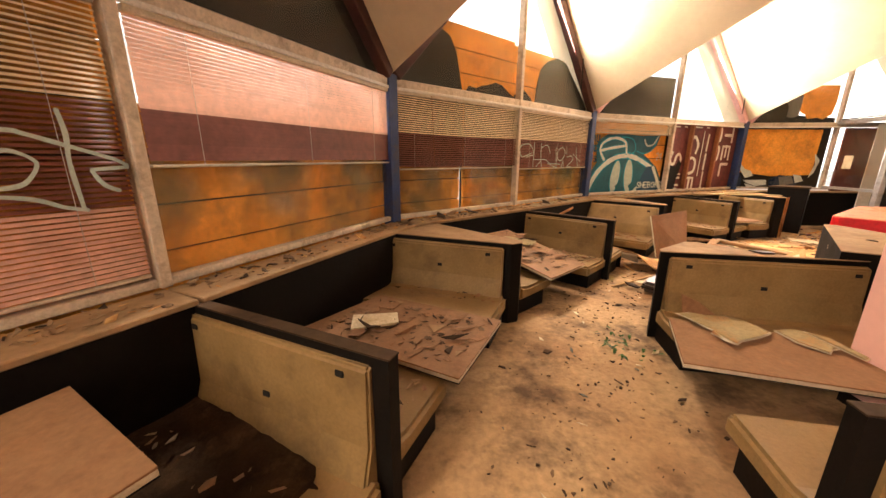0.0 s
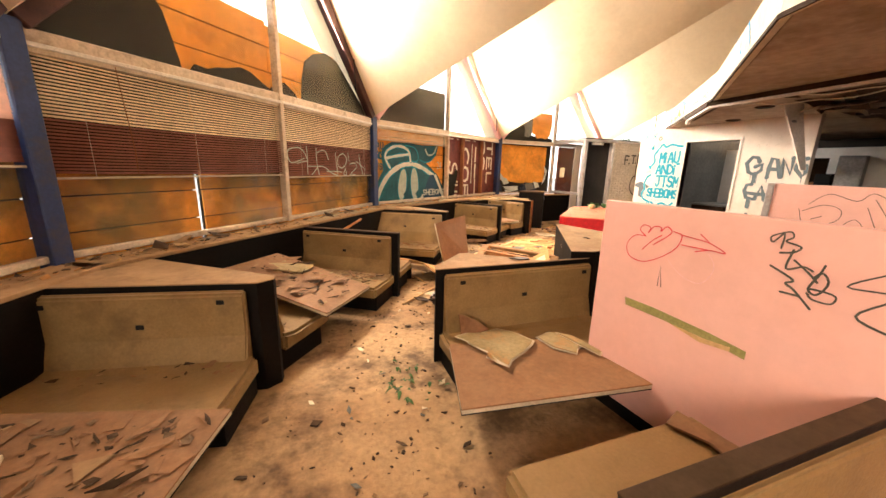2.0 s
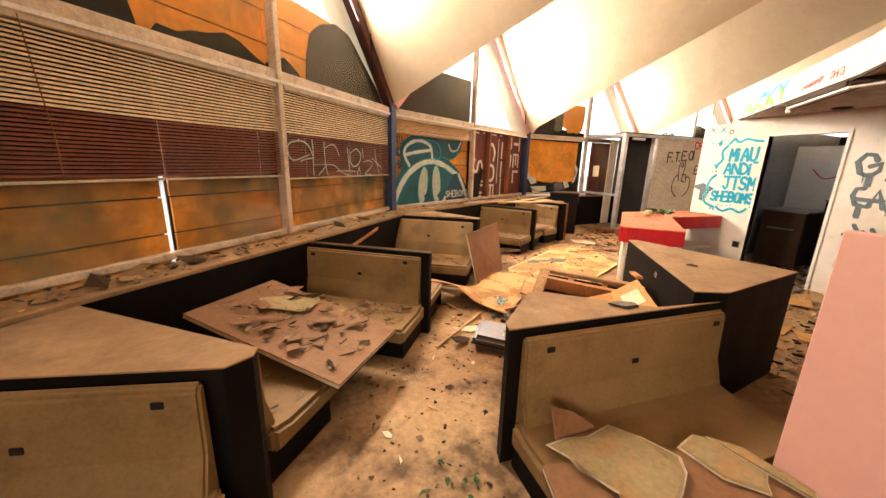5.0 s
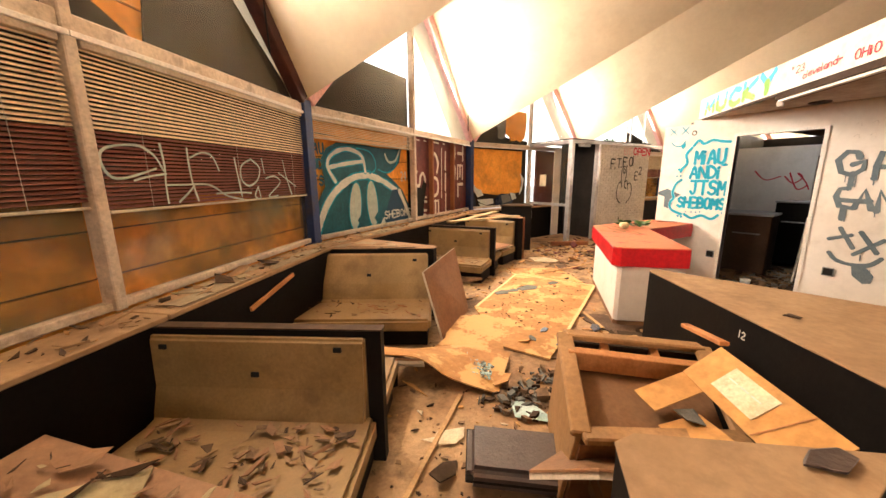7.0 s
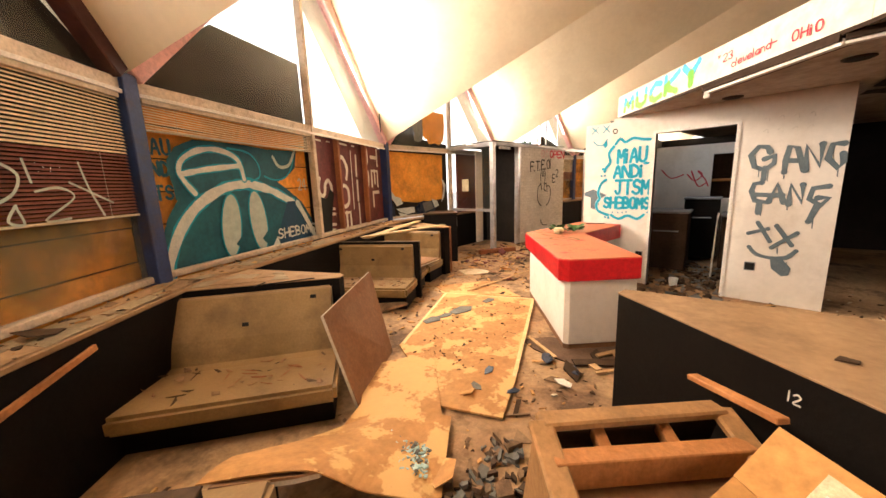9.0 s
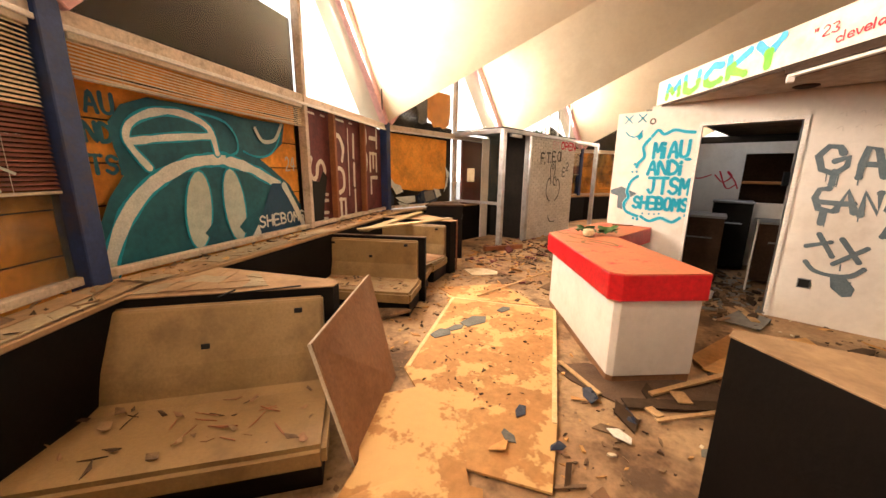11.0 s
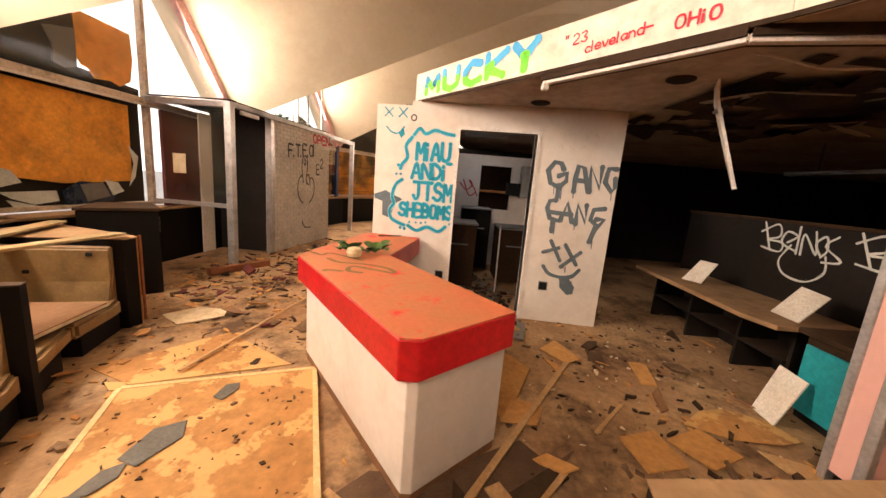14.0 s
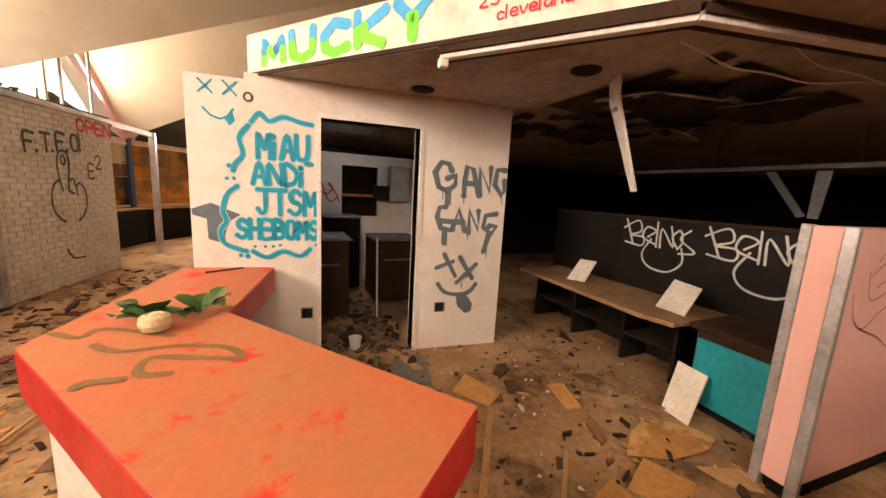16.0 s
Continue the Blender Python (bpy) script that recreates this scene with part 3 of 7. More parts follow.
def window_bay(k):
    a, m, b = COLS[k], MULL[k], COLS[k + 1]
    win = tagged(new(f"window_{k + 1}"), "tall gabled window bay with painted metal frames", "window", "", "structure")
    WINDOWS.append(win)
    for p, q, name in ((a, m, "first"), (m, b, "second")):
        L = span(p, q)
        part("bottom_rail", prism(strip(p, q, -0.04, 0.03), SILL, SILL + 0.05, 0.006), M_FRAME, win)
        part("transom", prism(strip(p, q, -0.055, 0.03), TOP - 0.06, TOP + 0.03, 0.008), M_FRAME, win)
        part("transom_bead", prism(strip(p, q, -0.075, -0.057), TOP - 0.085, TOP - 0.055, 0.004), M_WHITETRIM, win)
        if k not in (3, 4):
            pane = part("pane", upright(p, q, [(0.05, SILL + 0.05), (L - 0.05, SILL + 0.05), (L - 0.05, TOP - 0.06), (0.05, TOP - 0.06)], 0.0, 0.008), M_GLASSLOW, win)
            pane.visible_shadow = False
        if q is b:
            tri = [(0.03, TOP + 0.03), (L - 0.03, TOP + 0.05), (0.03, APEX - 0.05)]
        else:
            tri = [(0.03, TOP + 0.05), (L - 0.03, TOP + 0.03), (L - 0.03, APEX - 0.05)]
        pane = part("upper_pane", upright(p, q, tri, 0.0, 0.008), M_GLASS, win)
        pane.visible_shadow = False
        e, s = ((q, p) if q is b else (p, q))
        d = inward(e)
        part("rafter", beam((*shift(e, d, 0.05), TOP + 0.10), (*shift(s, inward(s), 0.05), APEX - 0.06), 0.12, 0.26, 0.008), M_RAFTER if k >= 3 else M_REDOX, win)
        part("sill_ledge", prism(strip(p, q, -0.36, -0.042), SILL - 0.045, SILL - 0.012, 0.006), M_LEDGE, win, "dusty cracked window ledge")
    u = unit(a, b)
    n = (-u[1], u[0])
    part("mullion", prism([shift(shift(m, u, s * 0.03), n, t) for s, t in ((-1, -0.07), (1, -0.07), (1, 0.03), (-1, 0.03))], SILL, APEX - 0.03, 0.006), M_FRAME, win)
    return win


for k in range(len(MULL)):
    window_bay(k)

for k, (c, z) in enumerate(zip(COLS, [TOP] * 9)):
    d = inward(c)
    w = (-d[1], d[0])
    ring = [shift(shift(c, d, t), w, s) for s, t in ((-0.06, -0.05), (0.06, -0.05), (0.06, 0.10), (-0.06, 0.10))]
    structure(f"column_{k + 1}", prism(ring, 0.0, TOP + 0.06, 0.006), M_BLUE, "dark blue painted steel column at a roof valley", "column")
for k, (a, m, b) in enumerate(zip(COLS, MULL, COLS[1:])):
    wall = prism(strip(a, m, -0.34, 0.04), 0.0, SILL - 0.046)
    add_prism(wall, strip(m, b, -0.338, 0.04), 0.0, SILL - 0.047)
    structure(f"wall_front_{k + 1}", wall, M_DARK, "black-brown laminate wall under the windows", "wall")


def planks(k, half, u0, u1, z0, z1, height, mat=M_OSB, top=None, lift=-0.10):
    """Boards nailed outside one half of a bay, each a piece of its own."""
    p, q = (COLS[k], MULL[k]) if half == 0 else (MULL[k], COLS[k + 1])
    z = z0
    while z < z1 - 0.02:
        hi = min(z + height - 0.012, z1)
        ol = [(u0, z), (u1, z), (u1, hi), (u0, hi)]
        if top:
            ol = clip_below(ol, top)
        if len(ol) > 2:
            part("plank", upright(p, q, ol, lift + random.uniform(-0.006, 0.006), 0.02), mat, WINDOWS[k])
        z += height


def cover(k, half, outline, mat, lift=-0.07, name="cover_sheet", label=""):
    p, q = (COLS[k], MULL[k]) if half == 0 else (MULL[k], COLS[k + 1])
    return part(name, upright(p, q, outline, lift, 0.015), mat, WINDOWS[k], label)


HB = [(span(COLS[k], MULL[k]), span(MULL[k], COLS[k + 1])) for k in range(len(MULL))]
# tarp at about -0.14 is an added backing that darkens gaps between boards
for k in (0, 1, 2, 3, 5, 6, 7):
    for u0, u1 in ((0.0, 1.14), (1.20, HB[k][0])) if k == 2 else ((0.0, HB[k][0]),):
        planks(k, 0, u0, u1, SILL - 0.1, TOP, 0.27)
        cover(k, 0, [(u0 - 0.02 * (u0 == 0), SILL - 0.2), (u1, SILL - 0.2), (u1, TOP + 0.02), (u0 - 0.02 * (u0 == 0), TOP + 0.02)], M_TARP, -0.14)
    hi = 1.80 if k == 1 else TOP + 0.02
    cover(k, 1, [(0.0, SILL - 0.2), (HB[k][1] + 0.02, SILL - 0.2), (HB[k][1] + 0.02, hi), (0.0, hi)], M_TARP, -0.141)
    if k not in (3,):
        planks(k, 1, 0.0, HB[k][1], SILL - 0.1, 1.80 if k == 1 else TOP, 0.27)
# added dark sheets: shade between the blind slats, split where the daylight comes through
for u0, u1 in ((0.0, 1.145), (1.185, HB[2][0])):
    cover(2, 0, [(u0, 1.42), (u1, 1.42), (u1, TOP - 0.03), (u0, TOP - 0.03)], M_TARP, -0.05)
cover(2, 1, [(0.0, 1.42), (HB[2][1], 1.42), (HB[2][1], TOP - 0.03), (0.0, TOP - 0.03)], M_TARP, -0.05)
# dark sheets on the gables
cover(1, 0, [(0.0, TOP - 0.02), (HB[1][0], TOP - 0.02), (HB[1][0], APEX), (0.1, TOP + 0.15)], M_TARP)
cover(1, 1, [(0.0, TOP - 0.02), (HB[1][1], TOP - 0.02), (HB[1][1], TOP + 0.1), (0.0, APEX)], M_TARP)
cover(0, 0, [(0.0, TOP - 0.02), (HB[0][0], TOP - 0.02), (HB[0][0], TOP + 0.5), (0.1, TOP + 0.12)], M_TARP)
slope = (APEX - TOP) / HB[2][0]
h0, h1 = HB[2]
cover(2, 0, [(0.0, TOP - 0.02), (1.16, TOP - 0.02), (1.13, 2.42), (1.08, 2.62), (1.04, 2.78), (0.94, 2.93), (0.82, 2.98), (0.55, 2.80), (0.0, TOP + 0.1)], M_TARP)
cover(2, 0, [(1.165, TOP - 0.02), (h0, TOP - 0.02), (h0, 2.37), (2.05, 2.42), (1.90, 2.50), (1.77, 2.52), (1.62, 2.47), (1.5, 2.45), (1.40, 2.41), (1.27, 2.42)], M_TARP)
planks(2, 0, 0.34 * h0, h0, TOP, 3.12, 0.27, top=lambda u: TOP + slope * u)
# same added dark backing behind the gable boards
cover(2, 0, [(0.38 * h0, TOP), (h0, TOP), (h0, 3.10), (0.38 * h0, 3.10)], M_TARP, -0.14)
cover(2, 1, [(0.0, TOP), (1.2, TOP), (1.2, 2.98), (0.0, 3.05)], M_TARP, -0.14)
planks(2, 1, 0.0, 1.28, TOP, 3.06, 0.27)
cover(2, 1, [(0.0, TOP - 0.02), (0.50, TOP - 0.02), (0.40, 2.40), (0.22, 2.50), (0.0, 2.40)], M_TARP)
cover(2, 1, [(0.505, TOP - 0.02), (h1, TOP - 0.02), (h1, TOP + 0.08), (1.32, 3.02), (1.05, 3.06), (0.80, 2.98), (0.62, 2.84), (0.55, 2.62)], M_TARP)
h0, h1 = HB[3]
cover(3, 0, [(0.0, TOP - 0.02), (h0, TOP - 0.02), (h0, 3.10), (0.95, 3.07), (0.02, TOP + 0.05)], M_TARP)
h0, h1 = HB[4]
cover(4, 0, [(0.0, TOP - 0.02), (h0, TOP - 0.02), (h0, 2.44), (1.20, 2.50), (1.22, 3.10), (0.02, TOP + 0.05)], M_TARP)
cover(4, 0, [(0.864, 2.833), (1.20, 2.92), (1.19, 2.49), (1.06, 2.44), (0.936, 2.474), (0.95, 2.66)], M_GREY, -0.052, "torn_sheet", "grey torn sheet")
cover(4, 0, [(1.21, 2.90), (1.20, 2.60), (1.246, 2.537), (1.32, 2.52), (1.39, 2.416), (1.60, 2.45), (1.72, 2.41), (1.878, 2.51), (1.93, 2.80), (1.916, 3.13), (1.29, 3.142), (1.20, 3.08)], M_OSB, -0.05, "plank")
h0, h1 = HB[5]
cover(5, 1, [(0.0, TOP - 0.02), (h1, TOP - 0.02), (h1, TOP + 0.06), (0.3, TOP + 0.6), (0.0, TOP + 0.6)], M_TARP)
h0, h1 = HB[6]
cover(6, 0, [(0.0, TOP - 0.02), (h0, TOP - 0.02), (h0, APEX - 0.1), (0.05, TOP + 0.1)], M_TARP)

# daylight through the clear gables
# k=6 and k=7 are unseen; lamps added there to lift the blinds
for k, half, z0, z1, watts in ((0, 1, 2.4, 3.6, 80), (0, 0, 2.5, 3.6, 50), (2, 1, 3.15, 4.0, 130), (3, 1, 2.4, 3.6, 120), (4, 1, 2.4, 3.6, 65), (5, 0, 2.4, 3.6, 50), (5, 1, 3.0, 3.7, 30), (6, 1, 2.4, 3.6, 80), (7, 0, 2.4, 3.6, 110), (7, 1, 2.4, 3.6, 110)):
    p, q = (COLS[k], MULL[k]) if half == 0 else (MULL[k], COLS[k + 1])
    if half:
        p, q = p, lerp(p, q, 0.7)
    else:
        p, q = lerp(p, q, 0.3), q
    window_light("window_daylight", p, q, z0, z1, watts, inward(lerp(p, q, 0.5)), (1.0, 0.85, 0.71) if k >= 3 else (1.0, 0.82, 0.66))


# ---- dropped bulkhead, kitchen wall ----
FASC = [(7.80, 4.58), (5.42, 2.68), (3.33, 1.40), (2.3, -0.3), (1.5, -3.0), (1.2, -6.4)]
SOF = 2.335
bulk = tagged(new("bulkhead"), "white painted bulkhead with a low boarded soffit and graffiti", "bulkhead", "", "structure")
for a, b in zip(FASC, FASC[1:]):
    part("fascia", prism(strip(a, b, 0.0, 0.05), SOF, SOF + 0.29, 0.004), M_FASCIA, bulk)
    part("edge_trim", prism(strip(a, b, -0.012, 0.0), SOF - 0.014, SOF + 0.012), M_DARKTOP, bulk)
part("fascia", prism(strip((7.80, 4.58), (13.5, 3.6), -0.05, 0.0), SOF, SOF + 0.29, 0.004), M_FASCIA, bulk)
part("soffit", prism([*[shift(p, (0.55, -0.83), 0.055) for p in FASC], (20.5, -6.4), (20.5, 2.0), (13.5, 3.56), (7.86, 4.53)], SOF, SOF + 0.03), M_SOFFIT, bulk, "stained boarded soffit")
part("upper_deck", prism([*[shift(p, (0.55, -0.83), 0.06) for p in FASC], (20.5, -6.4), (20.5, 2.0), (13.5, 3.56), (7.86, 4.53)], SOF + 0.25, SOF + 0.28), M_SOFFIT, bulk)


def wx(y):
    return 7.436 + (y - 2.36) * 0.116


def wall_bit(y0, y1, z0, z1):
    return add_prism(bmesh.new(), [(wx(y0), y0), (wx(y1), y1), (wx(y1) + 0.12, y1), (wx(y0) + 0.12, y0)], z0, z1)


kw = wall_bit(2.36, 3.235, 0, SOF - 0.003)
for y0, y1, z0, z1 in ((3.235, 4.056, 2.06, SOF - 0.003), (4.056, 4.60, 0, SOF - 0.003), (4.60, 4.99, 0, 2.28)):
    add_prism(kw, [(wx(y0), y0), (wx(y1), y1), (wx(y1) + 0.12, y1), (wx(y0) + 0.12, y0)], z0, z1)
bmesh.ops.remove_doubles(kw, verts=kw.verts[:], dist=0.0005)
kwall = structure("wall_kitchen", kw, M_WHITE, "off-white wall with a doorway, covered in graffiti", "wall")
for y0, y1, z0, z1 in ((3.20, 3.235, 0, 2.095), (4.056, 4.09, 0, 2.095), (3.235, 4.056, 2.06, 2.095)):
    part("door_frame", add_prism(bmesh.new(), [(wx(y0) - 0.014, y0), (wx(y1) - 0.014, y1), (wx(y1) + 0.134, y1), (wx(y0) + 0.134, y0)], z0, z1), M_WHITETRIM, kwall)
KP = Plane((wx(4.99), 4.99), (wx(2.36), 2.36))


def ky(y):
    return (4.99 - y) / math.cos(math.atan(0.116))


# wall graffiti
M_HALO = material("pale_cyan_overspray", (0.36, 0.62, 0.64), (0.46, 0.66, 0.65), 9, 0.7, 0.0)
tags = []
for text, u, v, h, pitch in (("MiAU", 0.475, 1.715, 0.185, 0.112), ("ANDi", 0.435, 1.51, 0.16, 0.116), ("JTSM", 0.465, 1.275, 0.19, 0.116), ("SHEBOMS", 0.312, 1.075, 0.145, 0.0895)):
    tags.append(lettering(text, u, v, h, pitch, 0.78))
cloud = [[(0.436, 1.978), (0.494, 2.045), (0.563, 1.992), (0.665, 2.034), (0.784, 2.007), (0.874, 1.995)], [(0.412, 1.946), (0.348, 1.85), (0.372, 1.731), (0.314, 1.65), (0.298, 1.603)], [(0.322, 1.48), (0.25, 1.414), (0.217, 1.287), (0.242, 1.208), (0.196, 1.127), (0.221, 1.03), (0.319, 0.982), (0.376, 0.965)], [(0.421, 0.965), (0.524, 0.915), (0.647, 0.966), (0.772, 0.925), (0.853, 0.984)]]
for lines in [*tags, cloud]:
    paint("graffiti_overspray", lines, 0.058, KP, M_HALO, kwall, 0.002)
for lines in tags:
    paint("graffiti_lettering", lines, 0.041, KP, M_SPRAYT, kwall, 0.0055, label="turquoise spray-painted lettering")
paint("graffiti_cloud", cloud, 0.038, KP, M_SPRAYT, kwall, 0.0055)
for u, v, r in ((0.921, 2.047, 0.017), (0.874, 1.995, 0.016), (0.921, 1.968, 0.017), (0.272, 1.637, 0.02), (0.254, 1.538, 0.015), (0.304, 1.541, 0.015), (0.332, 0.932, 0.018), (0.381, 0.925, 0.02), (0.436, 1.006, 0.013), (0.511, 1.006, 0.013), (0.571, 1.007, 0.013), (0.624, 1.017, 0.013), (0.902, 1.019, 0.015), (0.925, 0.967, 0.017)):
    blob("graffiti_dot", oval(u, v, r, r, n=8), KP, M_SPRAYT, kwall, 0.0055)
for u, v in ((0.848, 1.687), (0.626, 1.465)):
    blob("graffiti_dot", oval(u, v, 0.042, 0.02, n=10), KP, M_SPRAYT, kwall, 0.0068)
paint("graffiti_face", [*lettering("XX", 0.092, 2.155, 0.092, 0.16, 0.55, curvy=False), [(0.116, 2.044), (0.166, 1.993), (0.225, 1.975), (0.272, 1.99), (0.315, 2.053)]], 0.016, KP, M_SPRAYT, kwall, curvy=False)
blob("graffiti_mouth", [(0.25, 1.99), (0.31, 2.04), (0.325, 1.97), (0.285, 1.93)], KP, M_SPRAYT, kwall)
paint("graffiti_ring", [oval(0.419, 2.154, 0.028, 0.03, n=10) + [(0.447, 2.154)]], 0.02, KP, M_SPRAYK, kwall)
blob("graffiti_patch", [(0.005, 1.294), (0.137, 1.346), (0.24, 1.30), (0.342, 1.259), (0.25, 1.20), (0.207, 1.03), (0.11, 1.061), (0.104, 1.22), (0.011, 1.248)], KP, M_SPRAYG, kwall, 0.002)
gu = ky(3.235) + 0.16
GANG = "grey-green spray-painted lettering"
paint("graffiti_lettering", [[(2.08, 1.72), (2.05, 1.78), (1.98, 1.79), (1.92, 1.70), (1.96, 1.57), (2.05, 1.53), (2.12, 1.60), (2.12, 1.68), (2.04, 1.65)], [(2.05, 1.55), (2.05, 1.43)], [(2.21, 1.50), (2.21, 1.63), (2.23, 1.77), (2.29, 1.75), (2.36, 1.51)], [(2.21, 1.62), (2.35, 1.61)], [(2.37, 1.51), (2.36, 1.76), (2.47, 1.55), (2.47, 1.77)], [(2.62, 1.76), (2.54, 1.76), (2.52, 1.62), (2.60, 1.52), (2.63, 1.58), (2.62, 1.66)]], 0.062, KP, M_SPRAYG, kwall, label=GANG, curvy=False)
paint("graffiti_lettering", [[(2.04, 1.39), (1.98, 1.38), (1.96, 1.30), (2.0, 1.19), (2.10, 1.17), (2.12, 1.25), (1.98, 1.26)], [(2.04, 1.17), (2.04, 1.05)], [(2.12, 1.18), (2.17, 1.37), (2.24, 1.17)], [(2.14, 1.25), (2.22, 1.25)], [(2.28, 1.15), (2.28, 1.36), (2.38, 1.17), (2.37, 1.36)], [(2.56, 1.34), (2.45, 1.32), (2.43, 1.21), (2.52, 1.14), (2.57, 1.22), (2.49, 1.22)], [(2.50, 1.15), (2.45, 0.97)]], 0.06, KP, M_SPRAYG, kwall, label=GANG, curvy=False)
paint("graffiti_face", [[(2.05, 0.94), (2.17, 0.73)], [(1.98, 0.81), (2.14, 0.87)], [(2.21, 0.91), (2.35, 0.70)], [(2.38, 0.84), (2.19, 0.66)], [(2.0, 0.65), (2.07, 0.57), (2.20, 0.54), (2.32, 0.56), (2.39, 0.64)]], 0.048, KP, M_SPRAYG, kwall)
blob("graffiti_tongue", [(2.19, 0.53), (2.21, 0.42), (2.30, 0.34), (2.36, 0.36), (2.37, 0.44), (2.30, 0.53)], KP, M_SPRAYG, kwall, 0.003)
paint("graffiti_drips", [[(x, v), (x + 0.004, v - d)] for x, v, d in ((2.0, 1.56, 0.10), (2.08, 1.54, 0.13), (2.21, 1.50, 0.07), (2.06, 1.16, 0.14), (2.48, 1.0, 0.10), (2.27, 1.15, 0.06), (2.33, 0.50, 0.08), (2.60, 1.52, 0.08), (2.24, 0.66, 0.06))], 0.012, KP, M_SPRAYG, kwall)
for r in range(2):
    paint("scuff_mark", [[(2.0 + 0.115 * k, 2.08 - 0.13 * r), (2.03 + 0.115 * k, 2.10 - 0.13 * r), (2.04 + 0.115 * k, 2.06 - 0.13 * r)] for k in range(4)], 0.012, KP, M_MORTAR, kwall)
for y in (4.17, 2.98):
    out = thing("wall_socket", "dark square electrical box set into the white wall", "socket", "wall sockets", (wx(y), y, 0.42))
    part("plate", box(Matrix.Translation((wx(y) - 0.006, y, 0.42)) @ Matrix.Rotation(math.atan(-0.116), 4, "Z"), (0.012, 0.085, 0.085), 0.004), M_BLACK, out)
    part("rim", box(Matrix.Translation((wx(y) - 0.004, y, 0.42)) @ Matrix.Rotation(math.atan(-0.116), 4, "Z"), (0.012, 0.10, 0.10), 0.004), M_STEEL, out)

# fascia lettering
FP = Plane(FASC[0], FASC[1])
FP.n = -FP.n if FP.n.dot(Vector((-1, 1, 0))) < 0 else FP.n
for text, mat, v0, v1 in (("MUCKY", M_SPRAYL, 0.02, 0.60), ("MUCKY", M_SPRAYB, 0.58, 1.0)):
    lines = []
    for k, ch in enumerate(text):
        for line in stroke_lines(GLYPHS[ch]):
            dense = []
            for p, q in zip(line, line[1:]):
                dense += [lerp(p, q, t / 8) for t in range(8)]
            dense.append(line[-1])
            run = []
            for p in dense:
                if v0 <= p[1] <= v1:
                    run.append((0.20 + k * 0.302 + p[0] * 0.215, SOF + 0.05 + p[1] * (0.165 + 0.009 * k)))
                elif len(run) > 1:
                    lines.append(run)
                    run = []
                else:
                    run = []
            if len(run) > 1:
                lines.append(run)
    paint("graffiti_lettering", lines, 0.078, FP, mat, bulk, curvy=False, label="lime and blue spray-painted lettering")
paint("graffiti_lettering", lettering('"23', 1.87, SOF + 0.14, 0.065, 0.062, 0.7), 0.012, FP, M_SPRAYR, bulk, label="red marker lettering")
paint("graffiti_lettering", lettering("cleveland-", 2.03, SOF + 0.065, 0.06, 0.0475, 0.75, rise=0.003), 0.012, FP, M_SPRAYR, bulk)
paint("graffiti_lettering", lettering("OHiO", 2.565, SOF + 0.07, 0.065, 0.064, 0.72), 0.014, FP, M_SPRAYR, bulk)
FP2 = Plane(FASC[1], FASC[2])
FP2.n = -FP2.n if FP2.n.dot(Vector((-1, 1, 0))) < 0 else FP2.n
paint("graffiti_tag", [[(0.9, SOF + 0.08), (1.1, SOF + 0.28), (1.0, SOF + 0.1)], [(1.2, SOF + 0.25), (1.4, SOF + 0.1), (1.5, SOF + 0.28), (1.7, SOF + 0.08)]], 0.03, FP2, M_SPRAYB, bulk)

# ---- booths ----
def frame_of(I, C, side):
    """Along the divider to the aisle, and the way its sitter faces."""
    u = unit(I, C)
    n = (-u[1] * side, u[0] * side)
    return u, n


